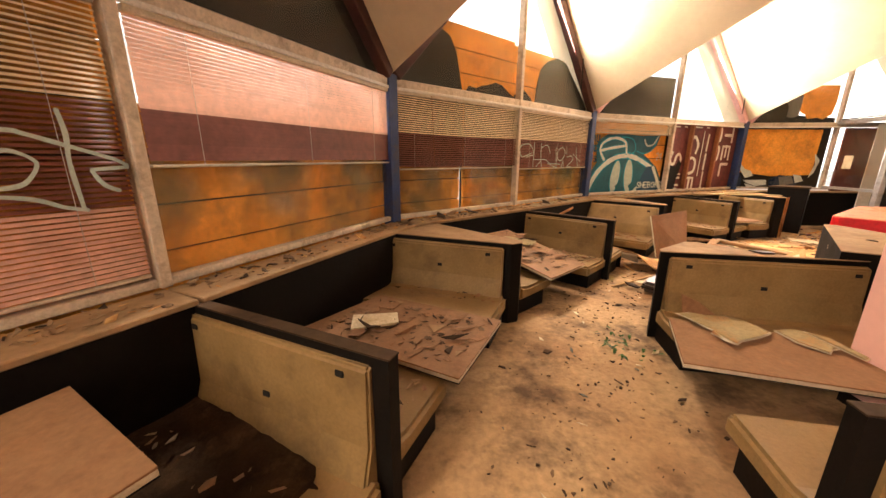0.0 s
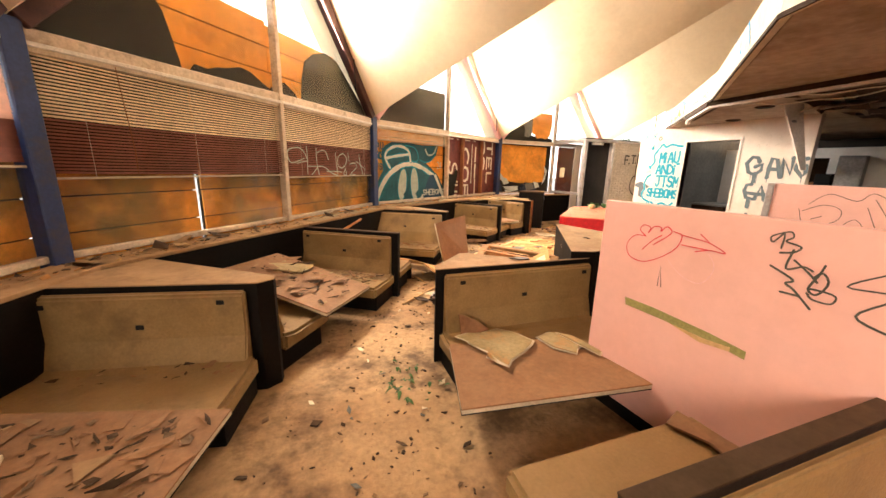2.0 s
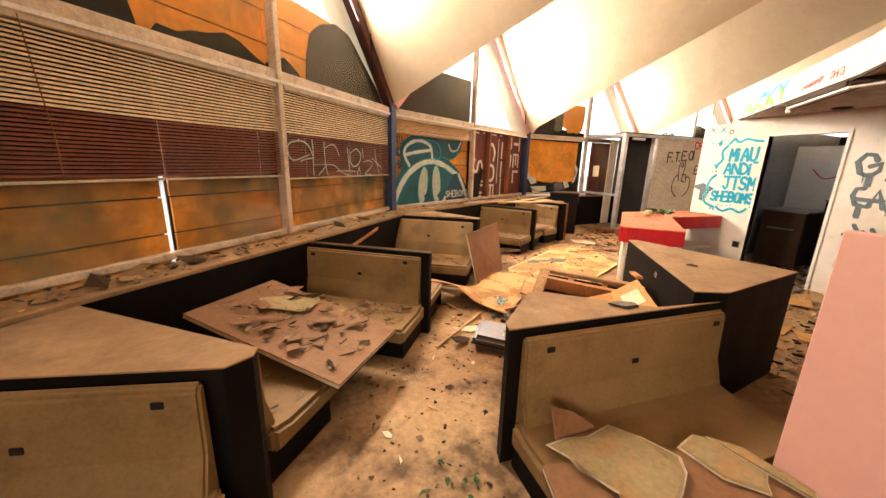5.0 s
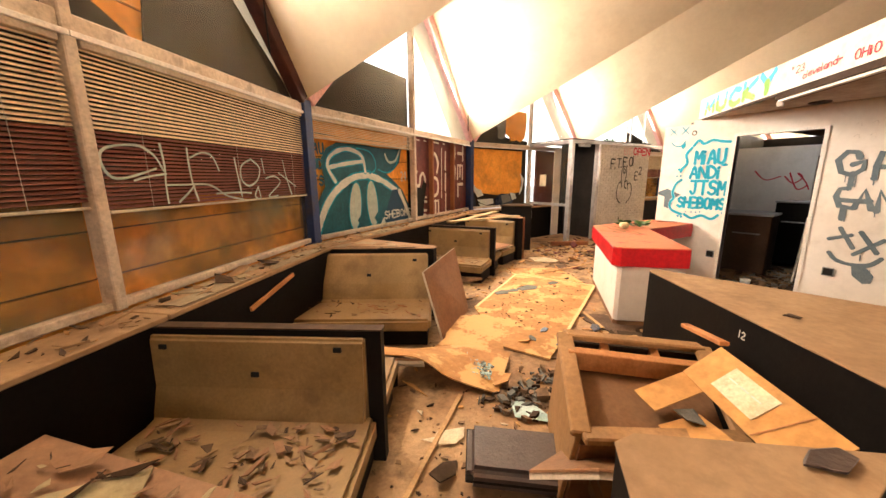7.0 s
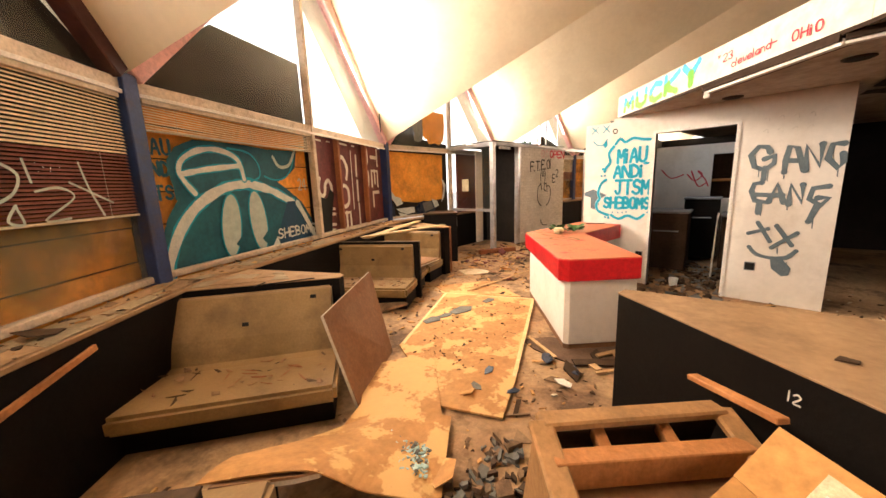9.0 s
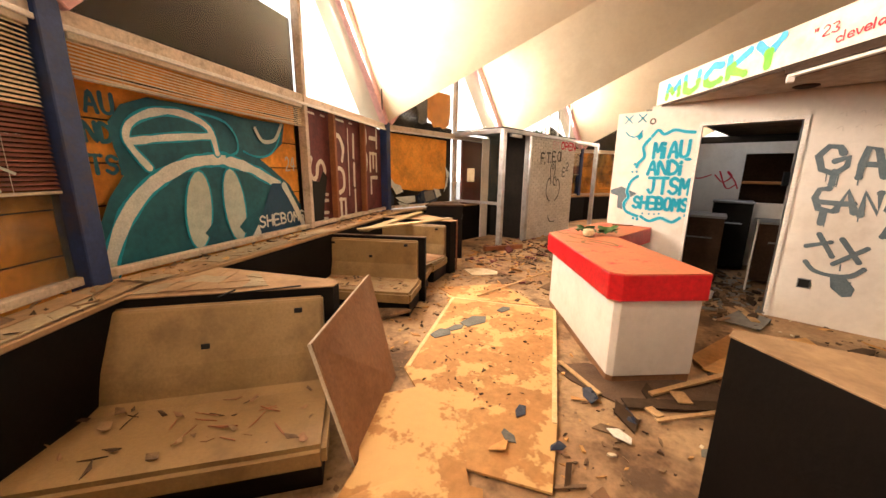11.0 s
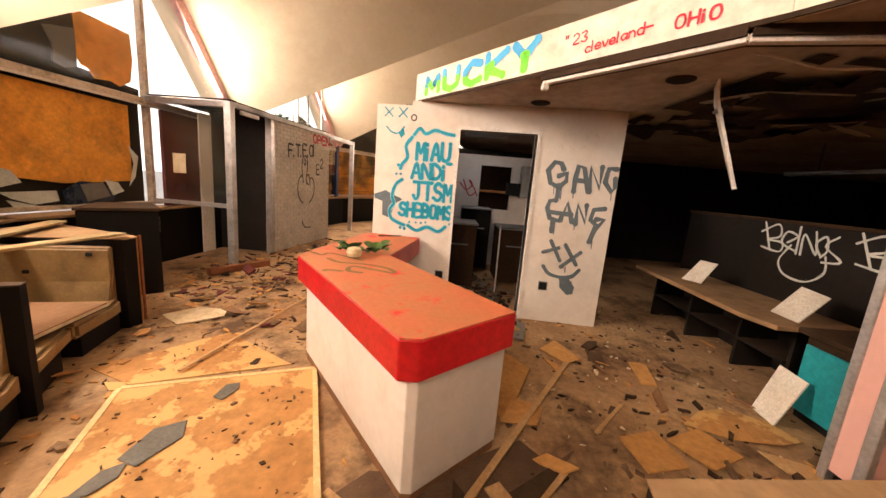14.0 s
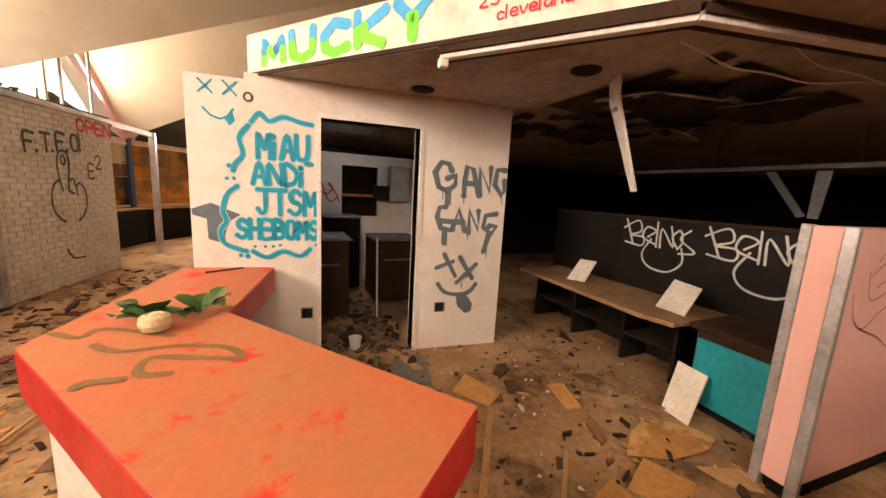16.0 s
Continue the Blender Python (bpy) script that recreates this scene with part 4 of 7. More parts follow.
def bench(I, C, side, parent_label, seat=0.29, top=0.74, depth=0.5, back_t=0.07, foot=0.0):
    """An upholstered bench on one face of a divider: I at the wall end, C at the aisle end."""
    u, n = frame_of(I, C, side)
    L = span(I, C)
    b = thing("booth_bench", parent_label, "bench", "booth benches", (*lerp(I, C, 0.5), 0))

    def at(x, y, z):
        return Vector((I[0] + u[0] * x + n[0] * y, I[1] + u[1] * x + n[1] * y, z))

    def slab(x0, x1, prof, w, seg=2):
        bm = bmesh.new()
        a, c = [bm.verts.new(at(x0, y, z)) for y, z in prof], [bm.verts.new(at(x1, y, z)) for y, z in prof]
        bm.faces.new(a)
        bm.faces.new(c[::-1])
        for i in range(len(prof)):
            bm.faces.new((a[i], c[i], c[(i + 1) % len(prof)], a[(i + 1) % len(prof)]))
        bmesh.ops.recalc_face_normals(bm, faces=bm.faces[:])
        edges = [e for e in bm.edges if e.calc_face_angle(0) > 0.6]
        bmesh.ops.bevel(bm, geom=edges, offset=w, segments=seg, affect="EDGES", clamp_overlap=True)
        return bm

    f = 0.10 + foot
    rest = part("backrest", slab(0.02, L - 0.06, [(0.012, seat - 0.06), (f + 0.03, seat - 0.06), (f, seat + 0.06), (f - 0.03, seat + 0.16), (back_t - 0.01, top - 0.02), (back_t - 0.03, top), (0.012, top)], 0.012), M_TAN, b, "tan vinyl backrest")
    part("seat", slab(0.015, L - 0.015, [(0.05, seat - 0.13), (f + depth, seat - 0.12), (f + depth, seat), (f + 0.08, seat - 0.012), (f - 0.02, seat + 0.01), (0.05, seat + 0.01)], 0.025), M_TAN, b, "worn tan vinyl seat")
    part("base", slab(0.03, L - 0.05, [(0.03, 0.0), (f + depth - 0.09, 0.0), (f + depth - 0.09, seat - 0.125), (0.03, seat - 0.125)], 0.004, 1), M_DARK, b)
    for x, z in ((0.10, top - 0.065), (L - 0.20, top - 0.065), (0.5 * L - 0.03, seat + 0.24)):
        lean = back_t - 0.01 + (f - 0.02 - back_t) * (top - 0.02 - z) / (top - 0.18 - seat)
        part("button", slab(x - 0.022, x + 0.022, [(lean - 0.02, z - 0.014), (lean + 0.008, z - 0.014), (lean + 0.005, z + 0.014), (lean - 0.02, z + 0.014)], 0.003, 1), M_BLACK, rest)
    return b


def end_panel(poly, top, parent):
    part("end_panel", prism(poly, 0.0, top, 0.004), M_DARK, parent)


def divider(outline, top, label, cap=M_DARKTOP, cap_label=""):
    """The laminate core between two benches with its capping."""
    c = (sum(p[0] for p in outline) / len(outline), sum(p[1] for p in outline) / len(outline))
    d = thing("booth_divider", label, "divider", "booth dividers", (*c, 0))
    part("core", prism(outline, 0.0, top - 0.009), M_DARK, d)
    grown = [shift(p, unit(c, p), 0.006) for p in outline]
    part("capping", prism(grown, top - 0.0085, top, 0.002), cap, d, cap_label)
    return d


def thin_divider(I, C, top, t=0.035):
    u = unit(I, C)
    d = divider(strip(I, shift(C, u, 0.02), -t, t), top, "thin black-brown booth divider with a dusty edge")
    return d


TAN = "tan vinyl booth bench with dark base, dusty and littered"
# along the windows
B0, B1, B2, B3, B4, B5 = ((-1.10, 1.48), (0.05, 1.0)), ((-0.40, 3.27), (0.80, 2.85)), ((1.33, 4.99), (2.26, 4.18)), ((2.66, 6.43), (3.69, 5.63)), ((4.86, 7.43), (5.44, 6.40)), ((6.22, 7.95), (6.55, 6.85))
thin_divider(*B0, 0.78)
bench(*B0, -1, TAN.replace("dusty and littered", "buried under dirt"), seat=0.20)
bench(*B0, 1, TAN)
divider([B1[0], B1[1], (0.90, 2.90), (0.915, 2.96), (0.08, 3.80)], 0.78, "wedge-shaped booth divider with a dusty tan top", M_LEDGE, "dusty wedge-shaped top")
bench(*B1, -1, TAN)
bench((0.16, 3.74), (0.92, 2.97), 1, TAN)
thin_divider(*B2, 0.775)
bench(*B2, -1, TAN.replace("dusty and littered", "heaped with broken plaster"))
bench(*B2, 1, TAN)
divider([B3[0], B3[1], (3.76, 5.67), (3.77, 5.74), (3.36, 6.75)], 0.79, "wedge-shaped booth divider with a broken dusty top", M_LEDGE, "cracked tan wedge top")
bench(*B3, -1, TAN, depth=0.56, foot=0.12)
bench((3.37, 6.68), (3.77, 5.75), 1, TAN)
thin_divider(*B4, 0.77)
bench(*B4, -1, TAN.replace("dusty and littered", "strewn with curled flakes"))
bench(*B4, 1, TAN)
divider([B5[0], B5[1], (6.66, 6.83), (6.72, 6.90), (7.0, 7.9)], 0.80, "wedge-shaped booth divider beside the entrance", M_LEDGE, "dusty wedge-shaped top")
bench(*B5, -1, TAN)
end = thing("end_board", "orange-brown wooden board closing the end of a booth", "board", "", (6.87, 7.4, 0))
part("face", prism([(6.735, 6.90), (7.015, 7.90), (7.032, 7.895), (6.752, 6.895)], 0.0, 0.79, 0.003), M_WOOD2, end)
part("edge_strip", prism([(6.748, 6.878), (6.766, 6.873), (6.77, 6.888), (6.752, 6.893)], 0.0, 0.80, 0.002), M_TIMBER, end)
# across the aisle
R0, R1 = ((2.75, 0.60), (1.58, 0.775)), ((3.42, 2.44), (2.0, 2.66))
thin_divider(*R0, 0.775)
bench(*R0, -1, TAN)
bench(*R0, 1, TAN)
divider([R1[0], R1[1], (2.03, 2.73), (2.42, 3.02), (2.50, 3.0), (2.95, 2.54)], 0.78, "wedge-shaped booth divider with a dusty tan top", M_LEDGE, "dusty wedge-shaped top")
bench(*R1, 1, TAN)
bench((2.93, 2.56), (2.49, 3.01), -1, TAN, depth=0.3)
divider([(4.27, 3.68), (4.36, 3.66), (4.46, 2.45), (3.45, 2.42), (3.27, 2.52)], 0.84, "long dark laminate booth wall with a broad dusty top", M_LEDGE, "broad dusty tan top")
NP = Plane((4.27, 3.68), (3.27, 2.52))
num = thing("table_number", "white painted table number on dark laminate", "number", "", (3.75, 3.08, 0.6))
paint("digits", [[(0.90, 0.735), (0.90, 0.77)], [(0.915, 0.763), (0.925, 0.77), (0.934, 0.76), (0.915, 0.735), (0.936, 0.735)]], 0.006, NP, M_SIGN, num, 0.016)

# dark cabinet by the entrance
cab = thing("service_cabinet", "low black-brown service cabinet with white graffiti", "cabinet", "", (7.3, 7.3, 0))
part("body", prism([(7.05, 7.75), (7.48, 7.28), (7.95, 7.75), (7.6, 8.05)], 0.0, 0.93, 0.006), M_DARK, cab)
part("top", prism([(7.03, 7.76), (7.48, 7.25), (7.98, 7.76), (7.6, 8.07)], 0.931, 0.96, 0.004), M_DARKTOP, cab)
CP = Plane((7.48, 7.28), (7.95, 7.75))
paint("graffiti_tag", [[(0.05, 0.70), (0.06, 0.86)], [(0.05, 0.79), (0.12, 0.78)], [(0.13, 0.70), (0.13, 0.85)], [(0.16, 0.84), (0.20, 0.72), (0.26, 0.84), (0.24, 0.70)], [(0.30, 0.70), (0.34, 0.86), (0.40, 0.70)], [(0.43, 0.86), (0.44, 0.66)], [(0.44, 0.78), (0.52, 0.80)], [(0.52, 0.88), (0.53, 0.66)]], 0.018, CP, M_SPRAYW, cab, 0.008)


# ---- tables that came off their posts ----
def table_top(corners, label):
    c = [sum(p[i] for p in corners) / 4 for i in range(3)]
    t = thing("loose_table", label, "table", "loose table tops", c)
    part("top_sheet", panel3(corners, 0.010, 0.002), M_TABLE, t)
    low = [Vector(p) for p in corners]
    n = (low[1] - low[0]).cross(low[2] - low[0]).normalized()
    n = n if n.z > 0 else -n
    cc = Vector(c)
    part("core", panel3([p + (cc - p) * 0.004 - n * 0.0105 for p in low], 0.022), M_EDGE, t, "cream edge band")
    part("backing", panel3([p - n * 0.0328 for p in low], 0.006), M_DARK, t)
    return t


table_top([(0.33, 1.48, 0.345), (0.65, 2.21, 0.345), (-0.36, 2.66, 0.345), (-0.79, 2.02, 0.345)], "brown laminate table dropped flat on benches, littered with flakes")
table_top([(1.28, 3.20, 0.34), (1.79, 3.71, 0.34), (1.0, 4.50, 0.58), (0.47, 4.0, 0.58)], "brown laminate table tilted against the wall, covered in flakes")
table_top([(1.67, 1.70, 0.345), (2.78, 1.40, 0.345), (2.76, 2.02, 0.35), (1.93, 2.30, 0.35)], "brown laminate table lying on a bench under torn plywood")
table_top([(5.66, 6.62, 0.36), (6.24, 6.72, 0.36), (6.05, 7.6, 0.36), (5.4, 7.45, 0.36)], "brown laminate table lying loose on the benches")
board = thing("leaning_board", "brown laminate table top leaning on edge beside a bench", "board", "", (3.6, 5.3, 0))
quad = [Vector((3.39, 5.08, 0.004)), Vector((4.08, 5.50, 0.02)), Vector((4.30, 6.02, 0.65)), Vector((3.31, 5.28, 0.66))]
nn = (quad[1] - quad[0]).cross(quad[3] - quad[0]).normalized()
part("face", panel3([p + nn * 0.012 for p in quad], 0.010), M_TABLE, board)
part("core", panel3(quad, 0.02), M_EDGE, board)


# ---- pink partition panels ----
def pink_wall(name, a, b, t, top, label):
    w = thing(name, label, "partition", "pink partitions", (*lerp(a, b, 0.5), 0))
    part("panel", prism(strip(a, b, 0, t), 0.09, top, 0.004), M_PINK, w)
    part("plinth", prism(strip(shift(a, unit(a, b), 0.01), b, 0.008, t - 0.008), 0.0, 0.0895), M_DARK, w)
    return w


pw = pink_wall("pink_partition", (2.80, 1.88), (2.60, -1.6), 0.06, 1.355, "pink laminate partition with red and black scrawls")
PP = Plane((2.80, 1.88), (2.60, -1.6))
paint("red_scrawl", [[(0.30, 1.18), (0.23, 1.17), (0.19, 1.11), (0.21, 1.05), (0.27, 1.03), (0.33, 1.04), (0.40, 1.08), (0.46, 1.13), (0.49, 1.18), (0.49, 1.22), (0.45, 1.23)], [(0.30, 1.18), (0.26, 1.21), (0.28, 1.24), (0.32, 1.23), (0.31, 1.20), (0.34, 1.24), (0.38, 1.24), (0.38, 1.22), (0.41, 1.25), (0.44, 1.23), (0.43, 1.21)], [(0.29, 1.10), (0.34, 1.16), (0.39, 1.20)], [(0.35, 1.14), (0.41, 1.19), (0.43, 1.21)], [(0.49, 1.22), (0.60, 1.21), (0.64, 1.20), (0.70, 1.17), (0.63, 1.17), (0.57, 1.15)], [(0.58, 1.24), (0.62, 1.21)], [(0.50, 1.17), (0.57, 1.17), (0.62, 1.17)]], 0.006, PP, M_SPRAYR, pw)
paint("faint_ring", [[(0.44, 1.08), (0.48, 1.04), (0.55, 1.0), (0.62, 1.0), (0.66, 1.06), (0.66, 1.11), (0.63, 1.15)]], 0.004, PP, M_RAFTER, pw)
paint("black_scrawl", [[(0.89, 1.24), (0.89, 1.30), (0.86, 1.26), (0.85, 1.28), (0.88, 1.30), (0.91, 1.31), (0.92, 1.29), (0.90, 1.27), (0.94, 1.26), (0.95, 1.25), (0.93, 1.23), (0.89, 1.22)], [(0.93, 1.24), (0.92, 1.16), (0.97, 1.18), (1.0, 1.17)], [(0.94, 1.20), (0.99, 1.16), (1.02, 1.13)], [(0.87, 1.16), (0.95, 1.12), (0.93, 1.10), (0.96, 1.08), (1.02, 1.02)]], 0.009, PP, M_SPRAYK, pw)
paint("black_scrawl", [[(0.92, 1.06), (0.98, 1.06)], [(1.03, 1.20), (1.02, 1.16), (1.0, 1.10), (1.02, 1.08), (1.04, 1.10), (1.05, 1.14), (1.03, 1.17), (1.01, 1.15)], [(1.0, 1.10), (1.05, 1.10), (1.08, 1.09), (1.07, 1.06), (1.02, 1.06), (1.0, 1.08)], [(1.20, 1.22), (1.10, 1.14), (1.22, 1.14), (1.14, 1.04), (1.24, 1.0)]], 0.009, PP, M_SPRAYK, pw)
paint("small_mark", [[(0.41, 0.92), (0.41, 1.03), (0.43, 0.92)]], 0.006, PP, M_SPRAYK, pw, curvy=False)
blob("olive_tape", [(0.23, 0.79), (0.40, 0.79), (0.55, 0.78), (0.70, 0.77), (0.86, 0.75), (0.86, 0.71), (0.71, 0.73), (0.50, 0.74), (0.24, 0.745)], PP, M_MUSTARD, pw, 0.006, "peeling olive tape")
blob("wood_sliver", [(0.50, 0.742), (0.68, 0.732), (0.80, 0.742), (0.80, 0.72), (0.67, 0.705)], PP, M_WOOD, pw, 0.009)

pk = pink_wall("pink_partition", (5.225, 1.93), (5.14, 0.66), 0.13, 1.455, "pink laminate half-height partition with grey metal corner trim")
PK = Plane((5.225, 1.93), (5.14, 0.66))
part("corner_trim", prism([(5.195, 1.955), (5.245, 1.96), (5.25, 1.91), (5.20, 1.905)], 0.0, 1.46, 0.004), M_ALU, pk)
part("corner_trim", prism([(5.355, 1.955), (5.40, 1.955), (5.40, 1.905), (5.355, 1.905)], 0.0, 1.46, 0.004), M_ALU, pk)
part("end_panel", prism([(5.246, 1.925), (5.354, 1.925), (5.354, 1.945), (5.246, 1.945)], 0.09, 1.45), M_PINK, pk)
paint("scratch_drawing", [[(0.127, 1.132), (0.186, 1.001), (0.297, 0.946), (0.423, 1.025), (0.611, 1.087), (0.776, 1.083)], [(0.236, 1.242), (0.303, 1.095), (0.483, 1.158), (0.503, 1.257), (0.392, 1.29), (0.265, 1.226)], [(0.294, 1.289), (0.411, 1.386), (0.58, 1.34), (0.663, 1.407), (0.802, 1.325)], [(0.248, 0.949), (0.465, 0.886), (0.621, 0.806), (0.659, 0.858)], [(0.649, 1.291), (0.8, 1.011), (1.064, 0.927), (1.239, 0.957)], [(0.68, 1.358), (0.89, 1.08), (1.046, 1.292), (1.095, 1.398)], [(0.332, 1.16), (0.397, 1.192)], [(0.505, 1.09), (0.603, 1.19), (0.716, 1.014)]], 0.006, PK, M_SPRAYK, pk)


# ---- red counter ----
ct = thing("red_counter", "L-shaped counter with red laminate edge, dusty top and cream base", "counter", "", (5.8, 4.5, 0))
top = [(6.315, 5.275), (4.99, 4.315), (4.99, 4.225), (5.405, 3.752), (6.555, 4.595), (7.63, 4.42), (7.72, 5.05)]
part("edge_band", prism(top, 0.645, 0.832, 0.006), M_RED, ct, "bright red edge band")
part("worktop", prism([shift(p, unit(p, (6.3, 4.75)), 0.004) for p in top], 0.8325, 0.84), M_REDTOP, ct, "dusty scuffed red worktop")
base = [(6.28, 5.19), (5.03, 4.275), (5.03, 4.225), (5.43, 3.785), (6.52, 4.60)]
part("base", prism(base, 0.06, 0.645, 0.004), M_WHITE, ct, "cream painted base")
part("plinth", prism([shift(p, unit(p, (5.9, 4.5)), 0.01) for p in base], 0.0, 0.06), M_TABLE, ct)
part("return_shelf", prism([(6.6, 4.62), (7.60, 4.48), (7.66, 4.98), (6.5, 5.12)], 0.30, 0.33), M_WHITE, ct)
part("return_side", prism([(6.55, 5.16), (7.68, 4.97), (7.68, 5.0), (6.55, 5.19)], 0.0, 0.645), M_WHITE, ct)


class Level:
    """A painted level face: u and v are world x and y."""

    def __init__(self, z):
        self.z = z

    def put(self, u, v, lift):
        return Vector((u, v, self.z + lift))


paint("grime_smear", [[(6.258, 5.018), (6.169, 4.908), (6.166, 4.716), (6.092, 4.538), (5.983, 4.483), (6.027, 4.621), (6.078, 4.783), (5.955, 4.787), (5.925, 4.695)], [(6.44, 5.22), (6.363, 5.102), (6.45, 5.06), (6.287, 4.773)], [(5.906, 4.93), (5.932, 4.918), (5.927, 4.826)]], 0.042, Level(0.84), M_SMEAR, ct, 0.0025, "grey-green grime smear")

# ---- folded flower on the counter ----
def leaf(bm, base, tip, wide, droop):
    """A pointed oval leaf, folded along its midrib."""
    b, t = Vector(base), Vector(tip)
    d = t - b
    s = d.cross(Vector((0, 0, 1))).normalized() * wide
    rib, left, right = [], [], []
    for k, w in ((0.0, 0.0), (0.22, 0.72), (0.48, 1.0), (0.75, 0.66), (1.0, 0.0)):
        up = Vector((0, 0, droop * math.sin(math.pi * k)))
        mid = b + d * k + up
        rib.append(bm.verts.new(mid - Vector((0, 0, wide * 0.25 * w))))
        if w:
            left.append(bm.verts.new(mid + s * w))
            right.append(bm.verts.new(mid - s * w))
    for side in (left, right):
        bm.faces.new((rib[0], side[0], rib[1]))
        bm.faces.new((rib[1], side[0], side[1], rib[2]))
        bm.faces.new((rib[2], side[1], side[2], rib[3]))
        bm.faces.new((rib[3], side[2], rib[4]))


fl = thing("cut_rose", "wilted cream rose with green leaves lying on the counter", "flower", "", (6.45, 4.88, 0.84))
rnd = random.Random(12)
for x, y in ((6.52, 5.0), (6.46, 4.94), (6.56, 4.92), (6.58, 4.78), (6.50, 4.72), (6.62, 4.70)):
    for k in range(3):
        bm = bmesh.new()
        a = rnd.uniform(0, 6.28)
        base = (x + rnd.uniform(-0.03, 0.03), y + rnd.uniform(-0.03, 0.03), 0.853 + rnd.uniform(0, 0.03))
        r = rnd.uniform(0.09, 0.14)
        leaf(bm, base, (base[0] + r * math.cos(a), base[1] + r * math.sin(a), 0.86 + rnd.uniform(0, 0.09)), rnd.uniform(0.042, 0.058), 0.025)
        part("leaf", bm, M_LEAF, fl)
part("rose_head", lathe((6.36, 4.85, 0.842), [(0.015, 0.0), (0.05, 0.012), (0.062, 0.04), (0.055, 0.07), (0.035, 0.082), (0.03, 0.074), (0.012, 0.085)], 14), M_PETAL, fl)
part("stem", tube([(6.38, 4.86, 0.86), (6.48, 4.88, 0.86), (6.62, 4.92, 0.85)], 0.006), M_LEAF, fl)
cardp = thing("paper_card", "small cream card lying on the flower", "card", "", (6.58, 5.0, 0.88))
part("sheet", panel3([(6.54, 4.97, 0.90), (6.64, 4.99, 0.90), (6.63, 5.05, 0.895), (6.53, 5.03, 0.895)], 0.002), M_PAPER, cardp)
stick = thing("stick", "dark thin stick lying on the counter", "stick", "", (7.56, 4.75, 0.84))
part("rod", beam((7.50, 4.87, 0.846), (7.62, 4.64, 0.846), 0.012, 0.01), M_DARKTOP, stick)


# ---- blinds ----
def blind(k, half, u0, u1, z0, bands, pitch, tilt, label, lift=0.035, sag=0.0):
    """A venetian blind hung from the transom; bands: (lowest height, material), from the top down."""
    p, q = (COLS[k], MULL[k]) if half == 0 else (MULL[k], COLS[k + 1])
    pl = Plane(p, q)
    b = thing("venetian_blind", label, "blind", "window blinds", pl.put((u0 + u1) / 2, z0, lift))
    L = u1 - u0
    rot = Matrix((pl.u, pl.n, Vector((0, 0, 1)))).transposed().to_4x4()

    def bar(name, z, size, mat, w=0.003):
        m = rot.copy()
        m.translation = pl.put((u0 + u1) / 2, z, lift)
        return part(name, box(m, size, w), mat, b)

    bar("head_rail", TOP - 0.10, (L, 0.05, 0.035), M_EDGE)
    shared = {}
    z = TOP - 0.125
    i = 0
    while z > z0 + 0.02:
        mat = next((m for low, m in bands if z > low), bands[-1][1])
        if mat.name not in shared:
            me = bpy.data.meshes.new("slat")
            bm = bmesh.new()
            n = 10
            row = []
            for s in range(n + 1):
                x = (s / n - 0.5) * L
                dz = -sag * (1 - (2 * s / n - 1) ** 2)
                row.append([bm.verts.new((x, y * math.cos(tilt), y * math.sin(tilt) + dz + 0.0012 * (abs(y) < 0.002))) for y in (-0.0125, 0.0, 0.0125)])
            for r0, r1 in zip(row, row[1:]):
                for j in range(2):
                    bm.faces.new((r0[j], r1[j], r1[j + 1], r0[j + 1]))
            bm.to_mesh(me)
            bm.free()
            me.materials.append(mat)
            shared[mat.name] = me
        ob = new("slat", shared[mat.name])
        ob.parent = b
        ob.matrix_parent_inverse = b.matrix_basis.inverted()
        m = rot.copy()
        m.translation = pl.put((u0 + u1) / 2 + 0.002 * math.sin(i * 2.3), z, lift)
        ob.matrix_basis = m @ Matrix.Rotation(0.0025 * math.sin(i * 1.7), 4, "X")
        z -= pitch
        i += 1
    bar("bottom_rail", z0, (L, 0.03, 0.016), M_EDGE)
    for s in (0.12, 0.5, 0.88):
        part("cord", tube([pl.put(u0 + s * L, TOP - 0.1, lift + 0.016), pl.put(u0 + s * L, z0, lift + 0.016)], 0.0014, 4), M_MORTAR, b)
    return b


CB = [(1.785, M_BLIND_C), (0.0, M_BLIND_B)]
BL = "cream and brown striped venetian blind, half lowered"
blind(2, 0, 0.06, HB[2][0] - 0.04, 1.39, CB, 0.0232, -0.70, BL, sag=0.012)
bl2 = blind(2, 1, 0.05, HB[2][1] - 0.09, 1.36, CB, 0.0232, -0.70, BL + " with white graffiti")
BP = Plane(MULL[2], COLS[3])
scrawl = [[(0.34, 1.60), (0.11, 1.54), (0.04, 1.62), (0.07, 1.70), (0.24, 1.73), (0.34, 1.68), (0.39, 1.59)], [(0.20, 1.53), (0.27, 1.55), (0.40, 1.57)], [(0.39, 1.75), (0.40, 1.62), (0.39, 1.50), (0.39, 1.39)], [(0.39, 1.50), (0.52, 1.50), (0.70, 1.50), (0.79, 1.47), (0.89, 1.41), (1.06, 1.37)], [(0.58, 1.74), (0.58, 1.64), (0.59, 1.51), (0.62, 1.39)], [(0.60, 1.49), (0.54, 1.44), (0.47, 1.39)], [(0.60, 1.68), (0.70, 1.72), (0.79, 1.70), (0.84, 1.60)], [(1.01, 1.70), (1.03, 1.55), (1.05, 1.40)], [(1.20, 1.70), (1.08, 1.64), (1.07, 1.53), (1.15, 1.48), (1.26, 1.53), (1.30, 1.63), (1.20, 1.70)]]
